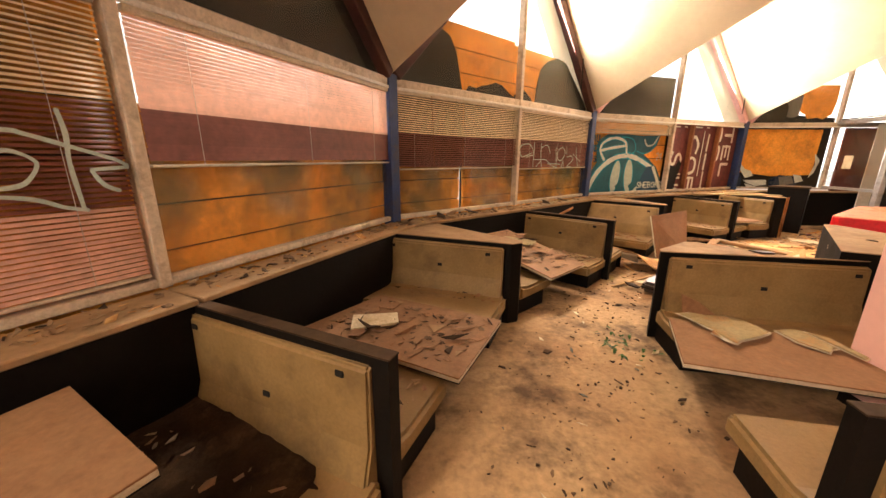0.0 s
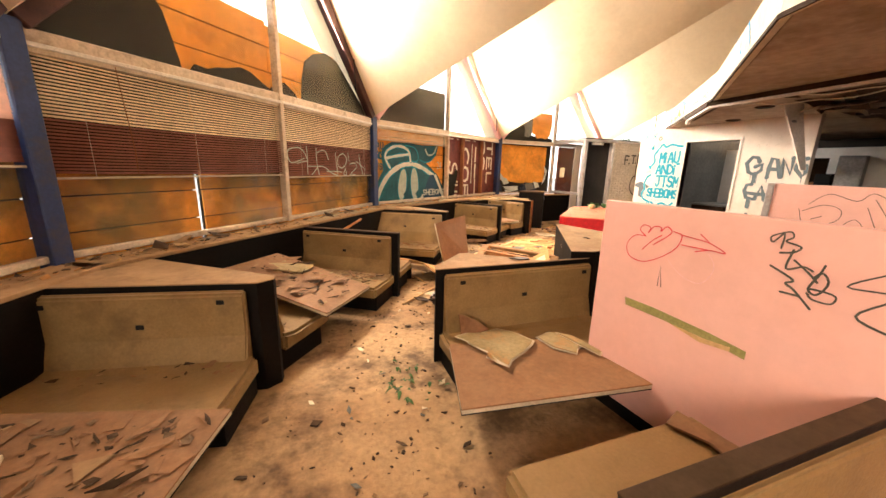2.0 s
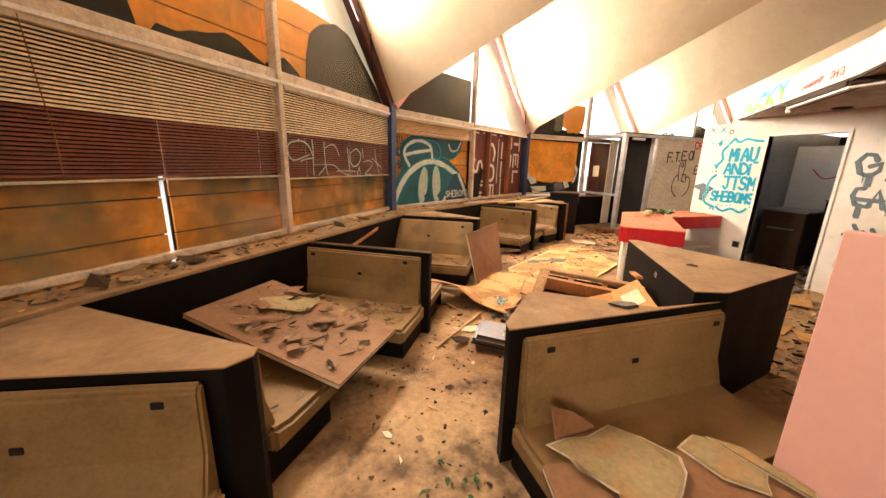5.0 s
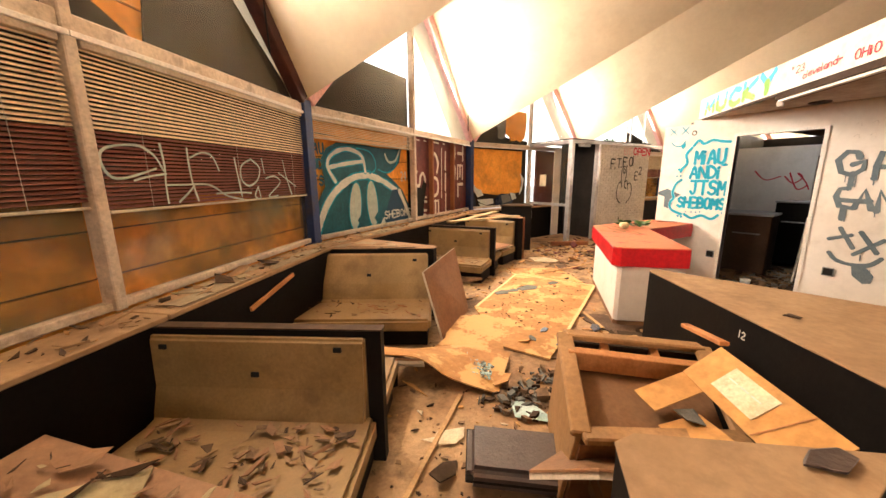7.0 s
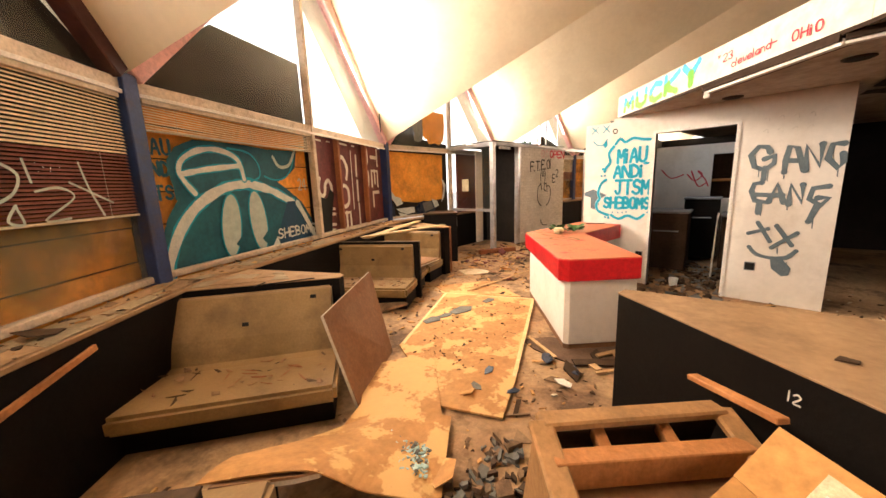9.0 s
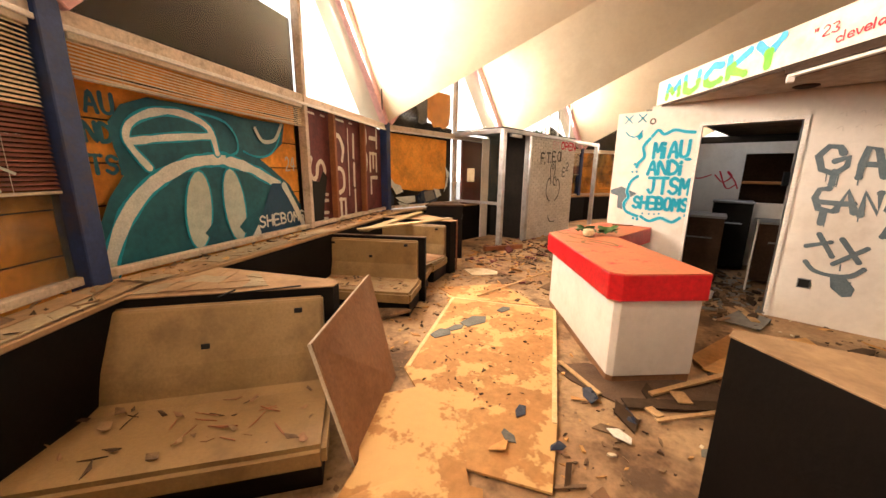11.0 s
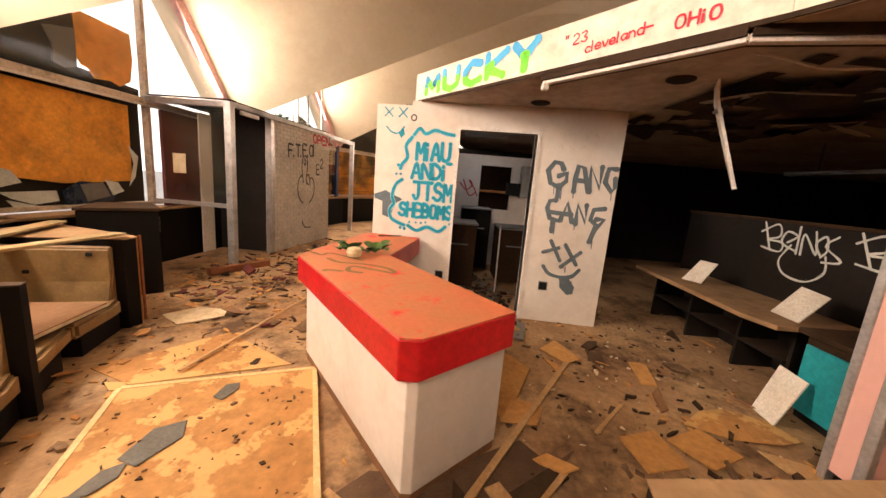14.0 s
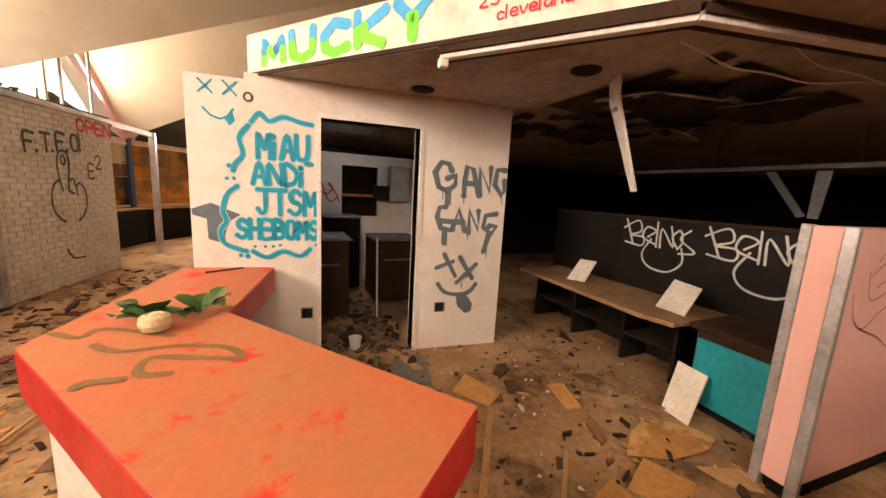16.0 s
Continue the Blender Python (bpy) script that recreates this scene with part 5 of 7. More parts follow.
scrawl += [[(0.79, 1.43), (1.02, 1.43), (1.16, 1.42)], [(1.26, 1.47), (1.21, 1.39), (1.28, 1.37), (1.26, 1.46)], [(1.34, 1.71), (1.36, 1.59)], [(1.37, 1.54), (1.50, 1.56), (1.58, 1.50), (1.39, 1.38), (1.53, 1.38)], [(1.65, 1.71), (1.69, 1.55), (1.76, 1.38)], [(1.57, 1.59), (1.84, 1.46)]]
paint("graffiti_tag", scrawl, 0.016, BP, M_SPRAYP, bl2, 0.055, "thin white scrawl")
blind(1, 1, 0.05, HB[1][1] - 0.08, 1.47, [(1.765, M_BLIND_P), (0.0, M_BLIND_B)], 0.0215, -1.15, "salmon and brown venetian blind, slats shut, half lowered")
bl0 = blind(1, 0, 0.06, HB[1][0] - 0.05, 0.90, [(1.765, M_BLIND_C), (1.27, M_BLIND_B), (0.0, M_BLIND_P)], 0.0245, -0.62, "striped salmon and brown venetian blind with white graffiti")
BP0 = Plane(COLS[1], MULL[1])
paint("graffiti_tag", [[(1.30, 1.62), (1.56, 1.62), (1.61, 1.61), (1.72, 1.57), (1.88, 1.51), (1.93, 1.48)], [(1.73, 1.71), (1.74, 1.61), (1.73, 1.49), (1.74, 1.29)], [(1.48, 1.50), (1.54, 1.54), (1.59, 1.53), (1.63, 1.49), (1.60, 1.43), (1.56, 1.40), (1.48, 1.39)], [(1.42, 1.37), (1.51, 1.36), (1.60, 1.34), (1.68, 1.30), (1.75, 1.28)], [(1.93, 1.47), (1.81, 1.46), (1.80, 1.45), (1.83, 1.39), (1.88, 1.36)]], 0.02, BP0, M_SPRAYP, bl0, 0.055)
blind(0, 1, 0.06, HB[0][1] - 0.06, 0.92, CB, 0.03, -0.8, BL.replace("half lowered", "fully lowered"))
blind(3, 0, 0.10, HB[3][0] - 0.05, 1.99, [(0.0, M_BLIND_C)], 0.020, -0.62, "cream venetian blind drawn up to the transom", sag=0.02)
blind(5, 1, 0.06, HB[5][1] - 0.06, 1.5, CB, 0.03, -0.8, BL)
cordp = Plane(COLS[2], COLS[3])
for u in (0.55,):
    cd = thing("blind_cord", "thin brown pull cord hanging before the blind", "cord", "blind cords", cordp.put(u, 1.1, 0.08))
    part("cord", tube([cordp.put(u + 0.02 * math.sin(z * 5), z, 0.09) for z in (2.2, 1.9, 1.6, 1.42)], 0.003, 5), M_TIMBER, cd)

# ---- painted mural behind the third window ----
W3 = WINDOWS[3]
MP = Plane(COLS[3], MULL[3])
ML = -0.072


ARC = [(0.165, 0.80), (0.195, 0.93), (0.33, 1.185), (0.54, 1.395), (0.84, 1.54), (1.12, 1.578), (1.24, 1.566), (1.51, 1.495), (1.85, 1.345)]
CAP = [[(0.52, 1.50), (0.43, 1.62), (0.40, 1.71), (0.46, 1.81), (0.63, 1.892), (0.84, 1.908), (1.05, 1.83), (1.11, 1.63)], [(0.43, 1.672), (0.70, 1.722), (1.07, 1.768)]]
SWIRL = [[(0.946, 1.934), (1.12, 1.925), (1.25, 1.885), (1.335, 1.78), (1.33, 1.66), (1.2, 1.606)]]
blob("mural_ground", [(0.08, 0.80), (0.10, 1.0), (0.24, 1.30), (0.36, 1.46), (0.32, 1.62), (0.31, 1.78), (0.40, 1.90), (0.58, 1.98), (1.10, 1.99), (1.50, 1.97), (2.03, 1.99), (1.97, 1.78), (1.80, 1.66), (1.62, 1.60), (1.80, 1.50), (2.04, 1.34), (2.22, 1.10), (2.24, 0.80)], MP, M_TEAL, W3, ML - 0.002, "dark teal spray-painted mural")
paint("mural_halo", [ARC], 0.142, MP, M_SPRAYT, W3, ML + 0.002, "turquoise painted halo")
paint("mural_arc", [ARC], 0.105, MP, M_SPRAYW, W3, ML + 0.004, "white painted arc")
paint("mural_halo", CAP, 0.085, MP, M_SPRAYT, W3, ML + 0.004)
paint("mural_cap", CAP, 0.055, MP, M_SPRAYW, W3, ML + 0.006)
paint("mural_swirl", SWIRL, 0.026, MP, M_SPRAYT, W3, ML + 0.008)
paint("mural_hook", [[(1.577, 1.889), (1.64, 1.80), (1.718, 1.776), (1.83, 1.80), (1.896, 1.859), (1.975, 1.983)]], 0.042, MP, M_SPRAYP, W3, ML + 0.008)
paint("mural_hook", [[(1.403, 1.666), (1.52, 1.63), (1.656, 1.627), (1.78, 1.67), (1.885, 1.771), (1.94, 1.88)]], 0.022, MP, M_SPRAYT, W3, ML + 0.008)
for cu, cv, rv, lean in ((0.868, 1.165, 0.312, 0.11), (1.238, 1.17, 0.332, -0.06)):
    blob("mural_halo", oval(cu, cv, 0.132, rv + 0.018, lean), MP, M_SPRAYT, W3, ML + 0.0055)
    blob("mural_oval", oval(cu, cv, 0.115, rv, lean), MP, M_SPRAYP, W3, ML + 0.007, "pale mottled oval")
    blob("mural_nick", [(cu + 0.02, 0.97), (cu + 0.13, 1.06), (cu + 0.15, 0.93), (cu + 0.08, 0.90)], MP, M_TEAL, W3, ML + 0.010)
blob("mural_corner", [(1.46, 0.83), (1.60, 1.12), (1.744, 1.361), (1.90, 1.36), (2.02, 1.28), (2.24, 0.90), (2.24, 0.83)], MP, M_TEAL2, W3, ML + 0.009)
blob("mural_chip", [(1.38, 0.83), (1.50, 0.96), (1.54, 0.83)], MP, M_SPRAYW, W3, ML + 0.011)
paint("mural_stripe", [[(1.93, 1.335), (2.08, 1.12), (2.22, 0.88)]], 0.085, MP, M_SPRAYW, W3, ML + 0.012)
paint("mural_lettering", lettering("SHEBOMS", 1.515, 0.925, 0.11, 0.108, 0.72), 0.024, MP, M_SPRAYW, W3, ML + 0.014, "white painted lettering")
paint("mural_lettering", lettering("MIAU", 0.07, 1.83, 0.12, 0.088, 0.7) + lettering("AND", 0.09, 1.655, 0.11, 0.085, 0.7) + lettering("JTSM", 0.09, 1.46, 0.11, 0.085, 0.7), 0.028, MP, M_TEAL, W3, ML, "teal painted lettering")
paint("mural_lettering", lettering("24", 2.0, 1.50, 0.14, 0.09, 0.7), 0.018, MP, M_SPRAYP, W3, ML)

# ---- maroon sign boards behind the fourth window ----
SP = Plane(MULL[3], COLS[4])
LS = HB[3][1]
for u0, u1 in ((0.03, 0.655), (0.665, 1.10), (1.11, 1.555), (1.565, LS - 0.02)):
    part("sign_board", upright(MULL[3], COLS[4], [(u0, SILL), (u1, SILL), (u1, TOP - 0.07), (u0, TOP - 0.07)], -0.05, 0.02), M_MAROON, W3, "maroon sign board with white letters")
for u in (0.64, 1.53):
    part("stud", upright(MULL[3], COLS[4], [(u - 0.025, SILL + 0.05), (u + 0.025, SILL + 0.05), (u + 0.025, TOP - 0.07), (u - 0.025, TOP - 0.07)], 0.05, 0.08), M_TIMBER, W3, "red-brown timber stud")


def turned_letter(ch, u, v, h, w):
    return [[(u + y * h, v - x * w) for x, y in line] for line in stroke_lines(GLYPHS[ch])]


for ch, u, v, h, w in (("S", 0.15, 1.645, 0.35, 0.265), ("C", 0.74, 1.99, 0.26, 0.34), ("O", 0.73, 1.54, 0.27, 0.34), ("E", 0.76, 1.10, 0.25, 0.26), ("O", 1.605, 2.20, 0.15, 0.30), ("P", 1.61, 1.77, 0.15, 0.30), ("T", 1.90, 2.19, 0.27, 0.28), ("E", 1.90, 1.80, 0.25, 0.28), ("L", 1.92, 1.40, 0.24, 0.28)):
    paint("sign_letter", turned_letter(ch, u, v, h, w), 0.075, SP, M_SIGN, W3, -0.046, curvy=ch in "SCOP")
paint("sign_rule", [[(1.155, 2.10), (1.145, 1.15)]], 0.03, SP, M_SIGN, W3, -0.046, curvy=False)
paint("sign_rule", [[(1.325, 2.03), (1.31, 1.71)], [(1.32, 1.61), (1.31, 1.29)], [(1.325, 1.21), (1.325, 0.88)]], 0.07, SP, M_SIGN, W3, -0.046, curvy=False)
paint("sign_rule", [[(0.44, 1.20), (0.54, 1.19)], [(0.42, 1.12), (0.54, 1.11)], [(0.40, 0.96), (0.53, 0.95)], [(0.40, 0.88), (0.50, 0.87)]], 0.05, SP, M_SIGN, W3, -0.046, curvy=False)
blob("scorch", [(0.04, 0.84), (0.06, 1.20), (0.09, 1.47), (0.20, 1.38), (0.34, 1.36), (0.44, 1.50), (0.54, 1.42), (0.44, 1.1), (0.40, 0.84)], SP, M_BLACK, W3, -0.038)
paint("sign_scrap", [[(0.11, 2.185), (0.31, 2.178)], [(0.46, 2.185), (0.54, 2.18)], [(0.82, 2.19), (1.03, 2.185)], [(1.20, 2.19), (1.28, 2.185)]], 0.03, SP, M_SIGN, W3, -0.04, curvy=False)

# ---- orange panel and broken glazing beside the entrance ----
W4 = WINDOWS[4]
part("plank", upright(COLS[4], MULL[4], [(0.10, 1.22), (0.9, 1.12), (1.76, 1.16), (1.78, 2.18), (0.10, 2.20)], -0.03, 0.03), M_OSB, W4, "orange plywood panel")
part("cover_sheet", upright(COLS[4], MULL[4], [(0.0, SILL), (2.0, SILL), (2.0, TOP), (0.0, TOP)], -0.09, 0.02), M_TARP, W4)
for k, (ol, mat) in enumerate((([(0.1, 1.44), (0.14, 1.26), (0.27, 1.08), (0.45, 1.13), (0.37, 1.25), (0.23, 1.29)], M_SPRAYW), ([(0.24, 1.03), (0.76, 1.04), (0.78, 0.92), (0.54, 0.89), (0.34, 0.96)], M_SPRAYW), ([(0.29, 0.95), (0.59, 0.87), (0.45, 0.86), (0.35, 0.87)], M_SPRAYW), ([(0.81, 1.03), (1.02, 1.15), (1.17, 1.14), (1.5, 1.02), (1.42, 0.9), (0.86, 0.86)], M_NAVY), ([(1.33, 1.17), (1.5, 1.14), (1.58, 1.02), (1.42, 0.97)], M_SPRAYW), ([(1.69, 1.64), (1.83, 1.5), (1.76, 1.21), (1.66, 1.09), (1.75, 1.4)], M_SPRAYW), ([(0.0, 1.41), (0.08, 1.26), (0.2, 1.07), (0.21, 0.89), (-0.01, 0.9)], M_NAVY), ([(1.02, 1.11), (1.3, 1.14), (1.39, 0.96), (1.09, 0.9)], M_GREY))):
    part("broken_pane", upright(COLS[4], MULL[4], ol, 0.012 + 0.004 * (k % 3), 0.004), mat, W4, "jagged broken glazing piece")

# ---- entrance lobby ----
E1, E2, E3, E4 = (8.85, 7.30), (9.90, 7.20), (11.90, 6.87), (13.2, 6.70)
V0 = MULL[4]
lob = tagged(new("entrance_lobby"), "weathered aluminium entrance lobby with a glazed side", "lobby", "", "structure")
for p in (E1, (9.83, 7.21)):
    part("post", prism([(p[0] - 0.055, p[1] - 0.05), (p[0] + 0.055, p[1] - 0.05), (p[0] + 0.055, p[1] + 0.05), (p[0] - 0.055, p[1] + 0.05)], 0, 2.36, 0.006), M_ALU, lob)
part("head", prism(strip(V0, E1, -0.04, 0.04), 2.28, 2.37, 0.006), M_ALU, lob)
part("head", prism(strip(E1, E3, -0.04, 0.04), 2.30, 2.37, 0.006), M_ALU, lob)
part("mid_rail", prism(strip(V0, E1, -0.025, 0.025), 0.86, 0.92, 0.004), M_ALU, lob)
part("door_closer", box(Matrix.Translation((9.2, 7.2, 2.25)) @ Matrix.Rotation(-0.1, 4, "Z"), (0.4, 0.05, 0.06), 0.008), M_ALU, lob)
gp = part("pane", upright(E1, V0, [(0.05, 0.93), (1.2, 0.93), (1.2, 2.28), (0.05, 2.28)], 0, 0.008), M_GLASS, lob)
gp.visible_shadow = False
part("notice", upright(V0, E1, [(0.42, 1.32), (0.62, 1.32), (0.62, 1.60), (0.42, 1.60)], 0.03, 0.003), M_PAPER, lob, "yellowed paper notice")
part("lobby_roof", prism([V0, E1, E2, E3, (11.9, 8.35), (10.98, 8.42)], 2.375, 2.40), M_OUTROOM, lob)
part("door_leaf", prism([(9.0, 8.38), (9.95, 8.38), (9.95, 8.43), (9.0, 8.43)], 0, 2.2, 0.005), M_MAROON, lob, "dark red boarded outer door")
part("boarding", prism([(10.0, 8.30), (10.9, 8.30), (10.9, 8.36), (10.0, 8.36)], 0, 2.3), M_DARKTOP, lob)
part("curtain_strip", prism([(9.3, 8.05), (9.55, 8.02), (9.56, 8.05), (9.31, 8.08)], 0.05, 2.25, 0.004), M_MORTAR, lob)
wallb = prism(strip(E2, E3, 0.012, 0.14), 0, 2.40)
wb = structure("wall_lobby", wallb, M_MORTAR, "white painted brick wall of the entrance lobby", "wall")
# the return lies in shade, which its near-black colour stands in for
part("return_face", prism([shift(E2, (0.1, 0.99), 0.142), shift(E2, (0.1, 0.99), 1.15), shift(shift(E2, (0.1, 0.99), 1.15), (1, 0), 0.12), shift(shift(E2, (0.1, 0.99), 0.142), (1, 0), 0.12)], 0, 2.39), M_OUTROOM, wb, "inner side with shade put into its near-black colour")
LP = Plane(E2, E3)
paint("graffiti_lettering", lettering("F.T.F.O!", 0.44, 1.74, 0.22, 0.158, 0.85, rise=0.012), 0.046, LP, M_SPRAYK, wb, 0.016, "black spray-painted lettering")
paint("graffiti_shape", [[(0.90, 1.40), (0.88, 1.62), (0.92, 1.76), (1.0, 1.80), (1.07, 1.74), (1.08, 1.60), (1.04, 1.40)], oval(0.985, 1.68, 0.035, 0.06, n=10) + [(1.02, 1.68)], [(0.90, 1.42), (0.80, 1.36), (0.74, 1.20), (0.76, 1.02), (0.86, 0.90), (0.92, 0.87)], [(1.04, 1.40), (1.13, 1.44), (1.16, 1.34), (1.24, 1.38), (1.33, 1.28), (1.34, 1.10), (1.28, 0.96), (1.16, 0.86)], [(0.90, 1.40), (0.93, 1.28)], [(1.05, 1.40), (1.04, 1.28), (1.12, 1.24)], [(1.17, 1.34), (1.18, 1.22)]], 0.036, LP, M_SPRAYK, wb, 0.016, "black spray-painted outline shape")
paint("graffiti_lettering", lettering("E2", 1.44, 1.46, 0.19, 0.16, 0.65, rise=0.14), 0.036, LP, M_SPRAYK, wb, 0.016)
paint("graffiti_lettering", lettering("OPEN", 1.30, 2.10, 0.16, 0.18, 0.75), 0.05, LP, M_SPRAYR, wb, 0.016, "red spray-painted lettering")
paint("graffiti_lettering", lettering("EIT", 0.92, 2.10, 0.15, 0.12, 0.6), 0.024, LP, M_RAFTER, wb, 0.016)
paint("scorch", [[(0.95, 0.42), (1.0, 0.36), (1.2, 0.34)], [(0.9, 0.5), (0.93, 0.42)]], 0.03, LP, M_SPRAYK, wb, 0.016)
part("far_post", prism([(E4[0] - 0.05, E4[1] - 0.05), (E4[0] + 0.05, E4[1] - 0.05), (E4[0] + 0.05, E4[1] + 0.05), (E4[0] - 0.05, E4[1] + 0.05)], 0, 2.36, 0.005), M_ALU, lob)
part("far_head", prism(strip(E3, E4, -0.035, 0.035), 2.27, 2.36, 0.005), M_ALU, lob)
vine = thing("creeper", "small green creeper growing over the lobby roof", "plant", "", (10.2, 7.3, 2.40))
for i in range(26):
    bm = bmesh.new()
    a = i * 2.4
    c = Vector((10.15 + 0.30 * noise.noise((i, 0, 0)) + 0.02 * i, 7.25 + 0.12 * noise.noise((0, i, 3)), 2.42 + 0.10 * abs(noise.noise((i, 5, 1)))))
    leaf(bm, c, c + Vector((0.09 * math.cos(a), 0.09 * math.sin(a), 0.05 * math.sin(i))), 0.03, 0.02)
    part("leaf", bm, M_LEAF, vine)
for i, (x, y, z0) in enumerate(((11.2, 7.1, 2.40), (11.75, 7.0, 2.40))):
    pipe = thing("conduit", "thin grey conduit rising from the lobby roof", "pipe", "conduits", (x, y, z0))
    part("tube", tube([(x, y, z0), (x, y, 3.6)], 0.02, 6), M_ALU, pipe)

# ---- counter run and dark panels beyond the pink partition ----
bar = thing("back_counter", "low dusty brown counter with dark open shelves below", "counter", "", (7.0, 1.2, 0))
part("top", prism([(8.1, 1.62), (7.35, 1.66), (6.35, 1.72), (6.10, 1.66), (6.08, 0.95), (8.1, 0.95)], 0.60, 0.64, 0.006), M_LEDGE, bar)
part("back", prism([(8.1, 0.92), (6.1, 0.92), (6.1, 0.95), (8.1, 0.95)], 0.0, 0.62), M_BAR, bar)
part("shelf", prism([(8.05, 1.34), (6.3, 1.34), (6.3, 0.96), (8.05, 0.96)], 0.26, 0.28), M_BAR, bar)
for x in (8.05, 7.4, 6.75, 6.25):
    part("upright", prism([(x, 1.33), (x + 0.03, 1.33), (x + 0.03, 0.96), (x, 0.96)], 0.0, 0.60), M_BAR, bar)
scr = thing("back_screen", "tall dark screen panel with white graffiti tags", "screen", "", (6.5, 0.88, 0))
part("panel", prism([(8.3, 0.86), (5.35, 0.80), (5.35, 0.85), (8.3, 0.91)], 0.0, 1.36, 0.005), M_BAR, scr)
part("cap", prism([(8.3, 0.83), (5.35, 0.77), (5.35, 0.88), (8.3, 0.94)], 1.361, 1.39, 0.004), M_DARKTOP, scr)
XP = Plane((8.3, 0.91), (5.35, 0.85))
TAG = [[(1.08, 1.35), (1.18, 1.09)], [(1.06, 1.25), (1.22, 1.34), (1.26, 1.23), (1.14, 1.18), (1.29, 1.17), (1.28, 1.08), (1.09, 1.10)], [(1.34, 1.18), (1.42, 1.25), (1.32, 1.28), (1.29, 1.17), (1.44, 1.11)], [(1.43, 1.34), (1.44, 1.09)], [(1.48, 1.09), (1.48, 1.28), (1.61, 1.11), (1.57, 1.31)], [(1.64, 1.12), (1.59, 1.21), (1.66, 1.28), (1.69, 1.17), (1.65, 1.10)], [(1.75, 1.29), (1.67, 1.20), (1.81, 1.09), (1.67, 1.06)], [(1.38, 1.16), (1.30, 1.0), (1.38, 0.88), (1.58, 0.86), (1.71, 0.97), (1.69, 1.11)]]
for grow, start in ((1.0, 1.06), (1.08, 1.88)):
    paint("graffiti_tag", [[(start + (u - 1.06) * grow, min(1.345, 1.09 + (v - 1.09) * grow)) for u, v in line] for line in TAG], 0.022, XP, M_SPRAYW, scr, 0.006, "white marker tag")
tc = thing("turquoise_cabinet", "small cabinet with a turquoise door panel and brown top", "cabinet", "", (5.75, 1.35, 0))
part("body", prism([(6.02, 1.50), (5.42, 1.54), (5.42, 0.95), (6.02, 0.95)], 0.07, 0.62, 0.004), M_DARKTOP, tc)
part("door", prism([(5.99, 1.52), (5.46, 1.555), (5.46, 1.575), (5.99, 1.54)], 0.08, 0.56, 0.004), M_TEALCAB, tc, "turquoise laminate door")
part("worktop", prism([(6.06, 1.55), (5.40, 1.59), (5.40, 0.92), (6.06, 0.92)], 0.621, 0.66, 0.006), M_DARKTOP, tc)
part("plinth", prism([(6.0, 1.48), (5.44, 1.52), (5.44, 1.0), (6.0, 1.0)], 0.0, 0.07), M_BLACK, tc)


def sheet(name, corners, thick, mat, label, category, group=""):
    c = [sum(p[i] for p in corners) / len(corners) for i in range(3)]
    s = thing(name, label, category, group, (c[0], c[1], min(p[2] for p in corners) - thick))
    part("slab", panel3(corners, thick, 0.0015), mat, s)
    return s


sheet("ceiling_tile", [(7.40, 1.50, 0.655), (7.22, 1.42, 0.655), (7.20, 1.30, 0.88), (7.37, 1.36, 0.88)], 0.012, M_SIGN, "cream ceiling tile leaning on the counter", "tile", "loose tiles")
sheet("ceiling_tile", [(6.42, 1.42, 0.655), (6.16, 1.45, 0.655), (6.18, 1.24, 0.86), (6.42, 1.22, 0.88)], 0.012, M_SIGN, "cream ceiling tile leaning on the counter", "tile", "loose tiles")
sheet("ceiling_tile", [(6.03, 1.77, 0.015), (5.82, 1.80, 0.015), (5.84, 1.62, 0.34), (6.05, 1.62, 0.36)], 0.014, M_SIGN, "cream tile leaning against the turquoise cabinet", "tile", "loose tiles")

# ---- fittings under the soffit ----
tl = thing("light_trough", "white fluorescent light trough hung along the soffit edge", "lamp", "", (6.0, 3.1, 2.27))
P1, P2, P3 = (6.50, 3.49), (5.55, 2.75), (4.98, 0.3)
for a, b in ((P1, P2), (P2, P3)):
    part("rail", prism(strip(a, b, -0.025, 0.025), 2.262, 2.305, 0.004), M_WHITETRIM, tl)
    part("housing", prism(strip(a, b, 0.028, 0.085), 2.275, SOF - 0.002), M_DARKTOP, tl)
    part("outer_lip", prism(strip(a, b, -0.045, -0.027), 2.285, SOF - 0.002), M_DARKTOP, tl)
part("end_socket", box((6.49, 3.485, 2.245), (0.05, 0.05, 0.05), 0.005), M_WHITETRIM, tl)
for x, y in ((6.345, 2.56), (7.33, 3.30)):
    dl = thing("downlight", "black recessed ceiling downlight", "lamp", "soffit downlights", (x, y, SOF - 0.02))
    part("ring", lathe((x, y, SOF - 0.014), [(0.085, 0.0), (0.095, 0.004), (0.095, 0.012)], 18), M_DARKTOP, dl)
    part("well", lathe((x, y, SOF - 0.018), [(0.075, 0.0), (0.08, 0.003)], 18), M_BLACK, dl)
hg = thing("hanging_strip", "white torn ceiling strip dangling from the soffit", "trim", "", (6.28, 2.2, 1.6))
part("strip", panel3([(6.275, 2.305, 2.20), (6.425, 2.21, 2.20), (6.30, 2.04, 1.60), (6.245, 2.07, 1.60)], 0.02, 0.002), M_WHITETRIM, hg)
part("top_flap", panel3([(6.25, 2.345, SOF - 0.005), (6.43, 2.235, SOF - 0.005), (6.43, 2.212, 2.19), (6.27, 2.31, 2.19)], 0.015), M_WHITETRIM, hg)
part("fixing", lathe((6.33, 2.26, 2.12), [(0.03, 0.0), (0.035, 0.01), (0.02, 0.03)], 10), M_STEEL, hg)
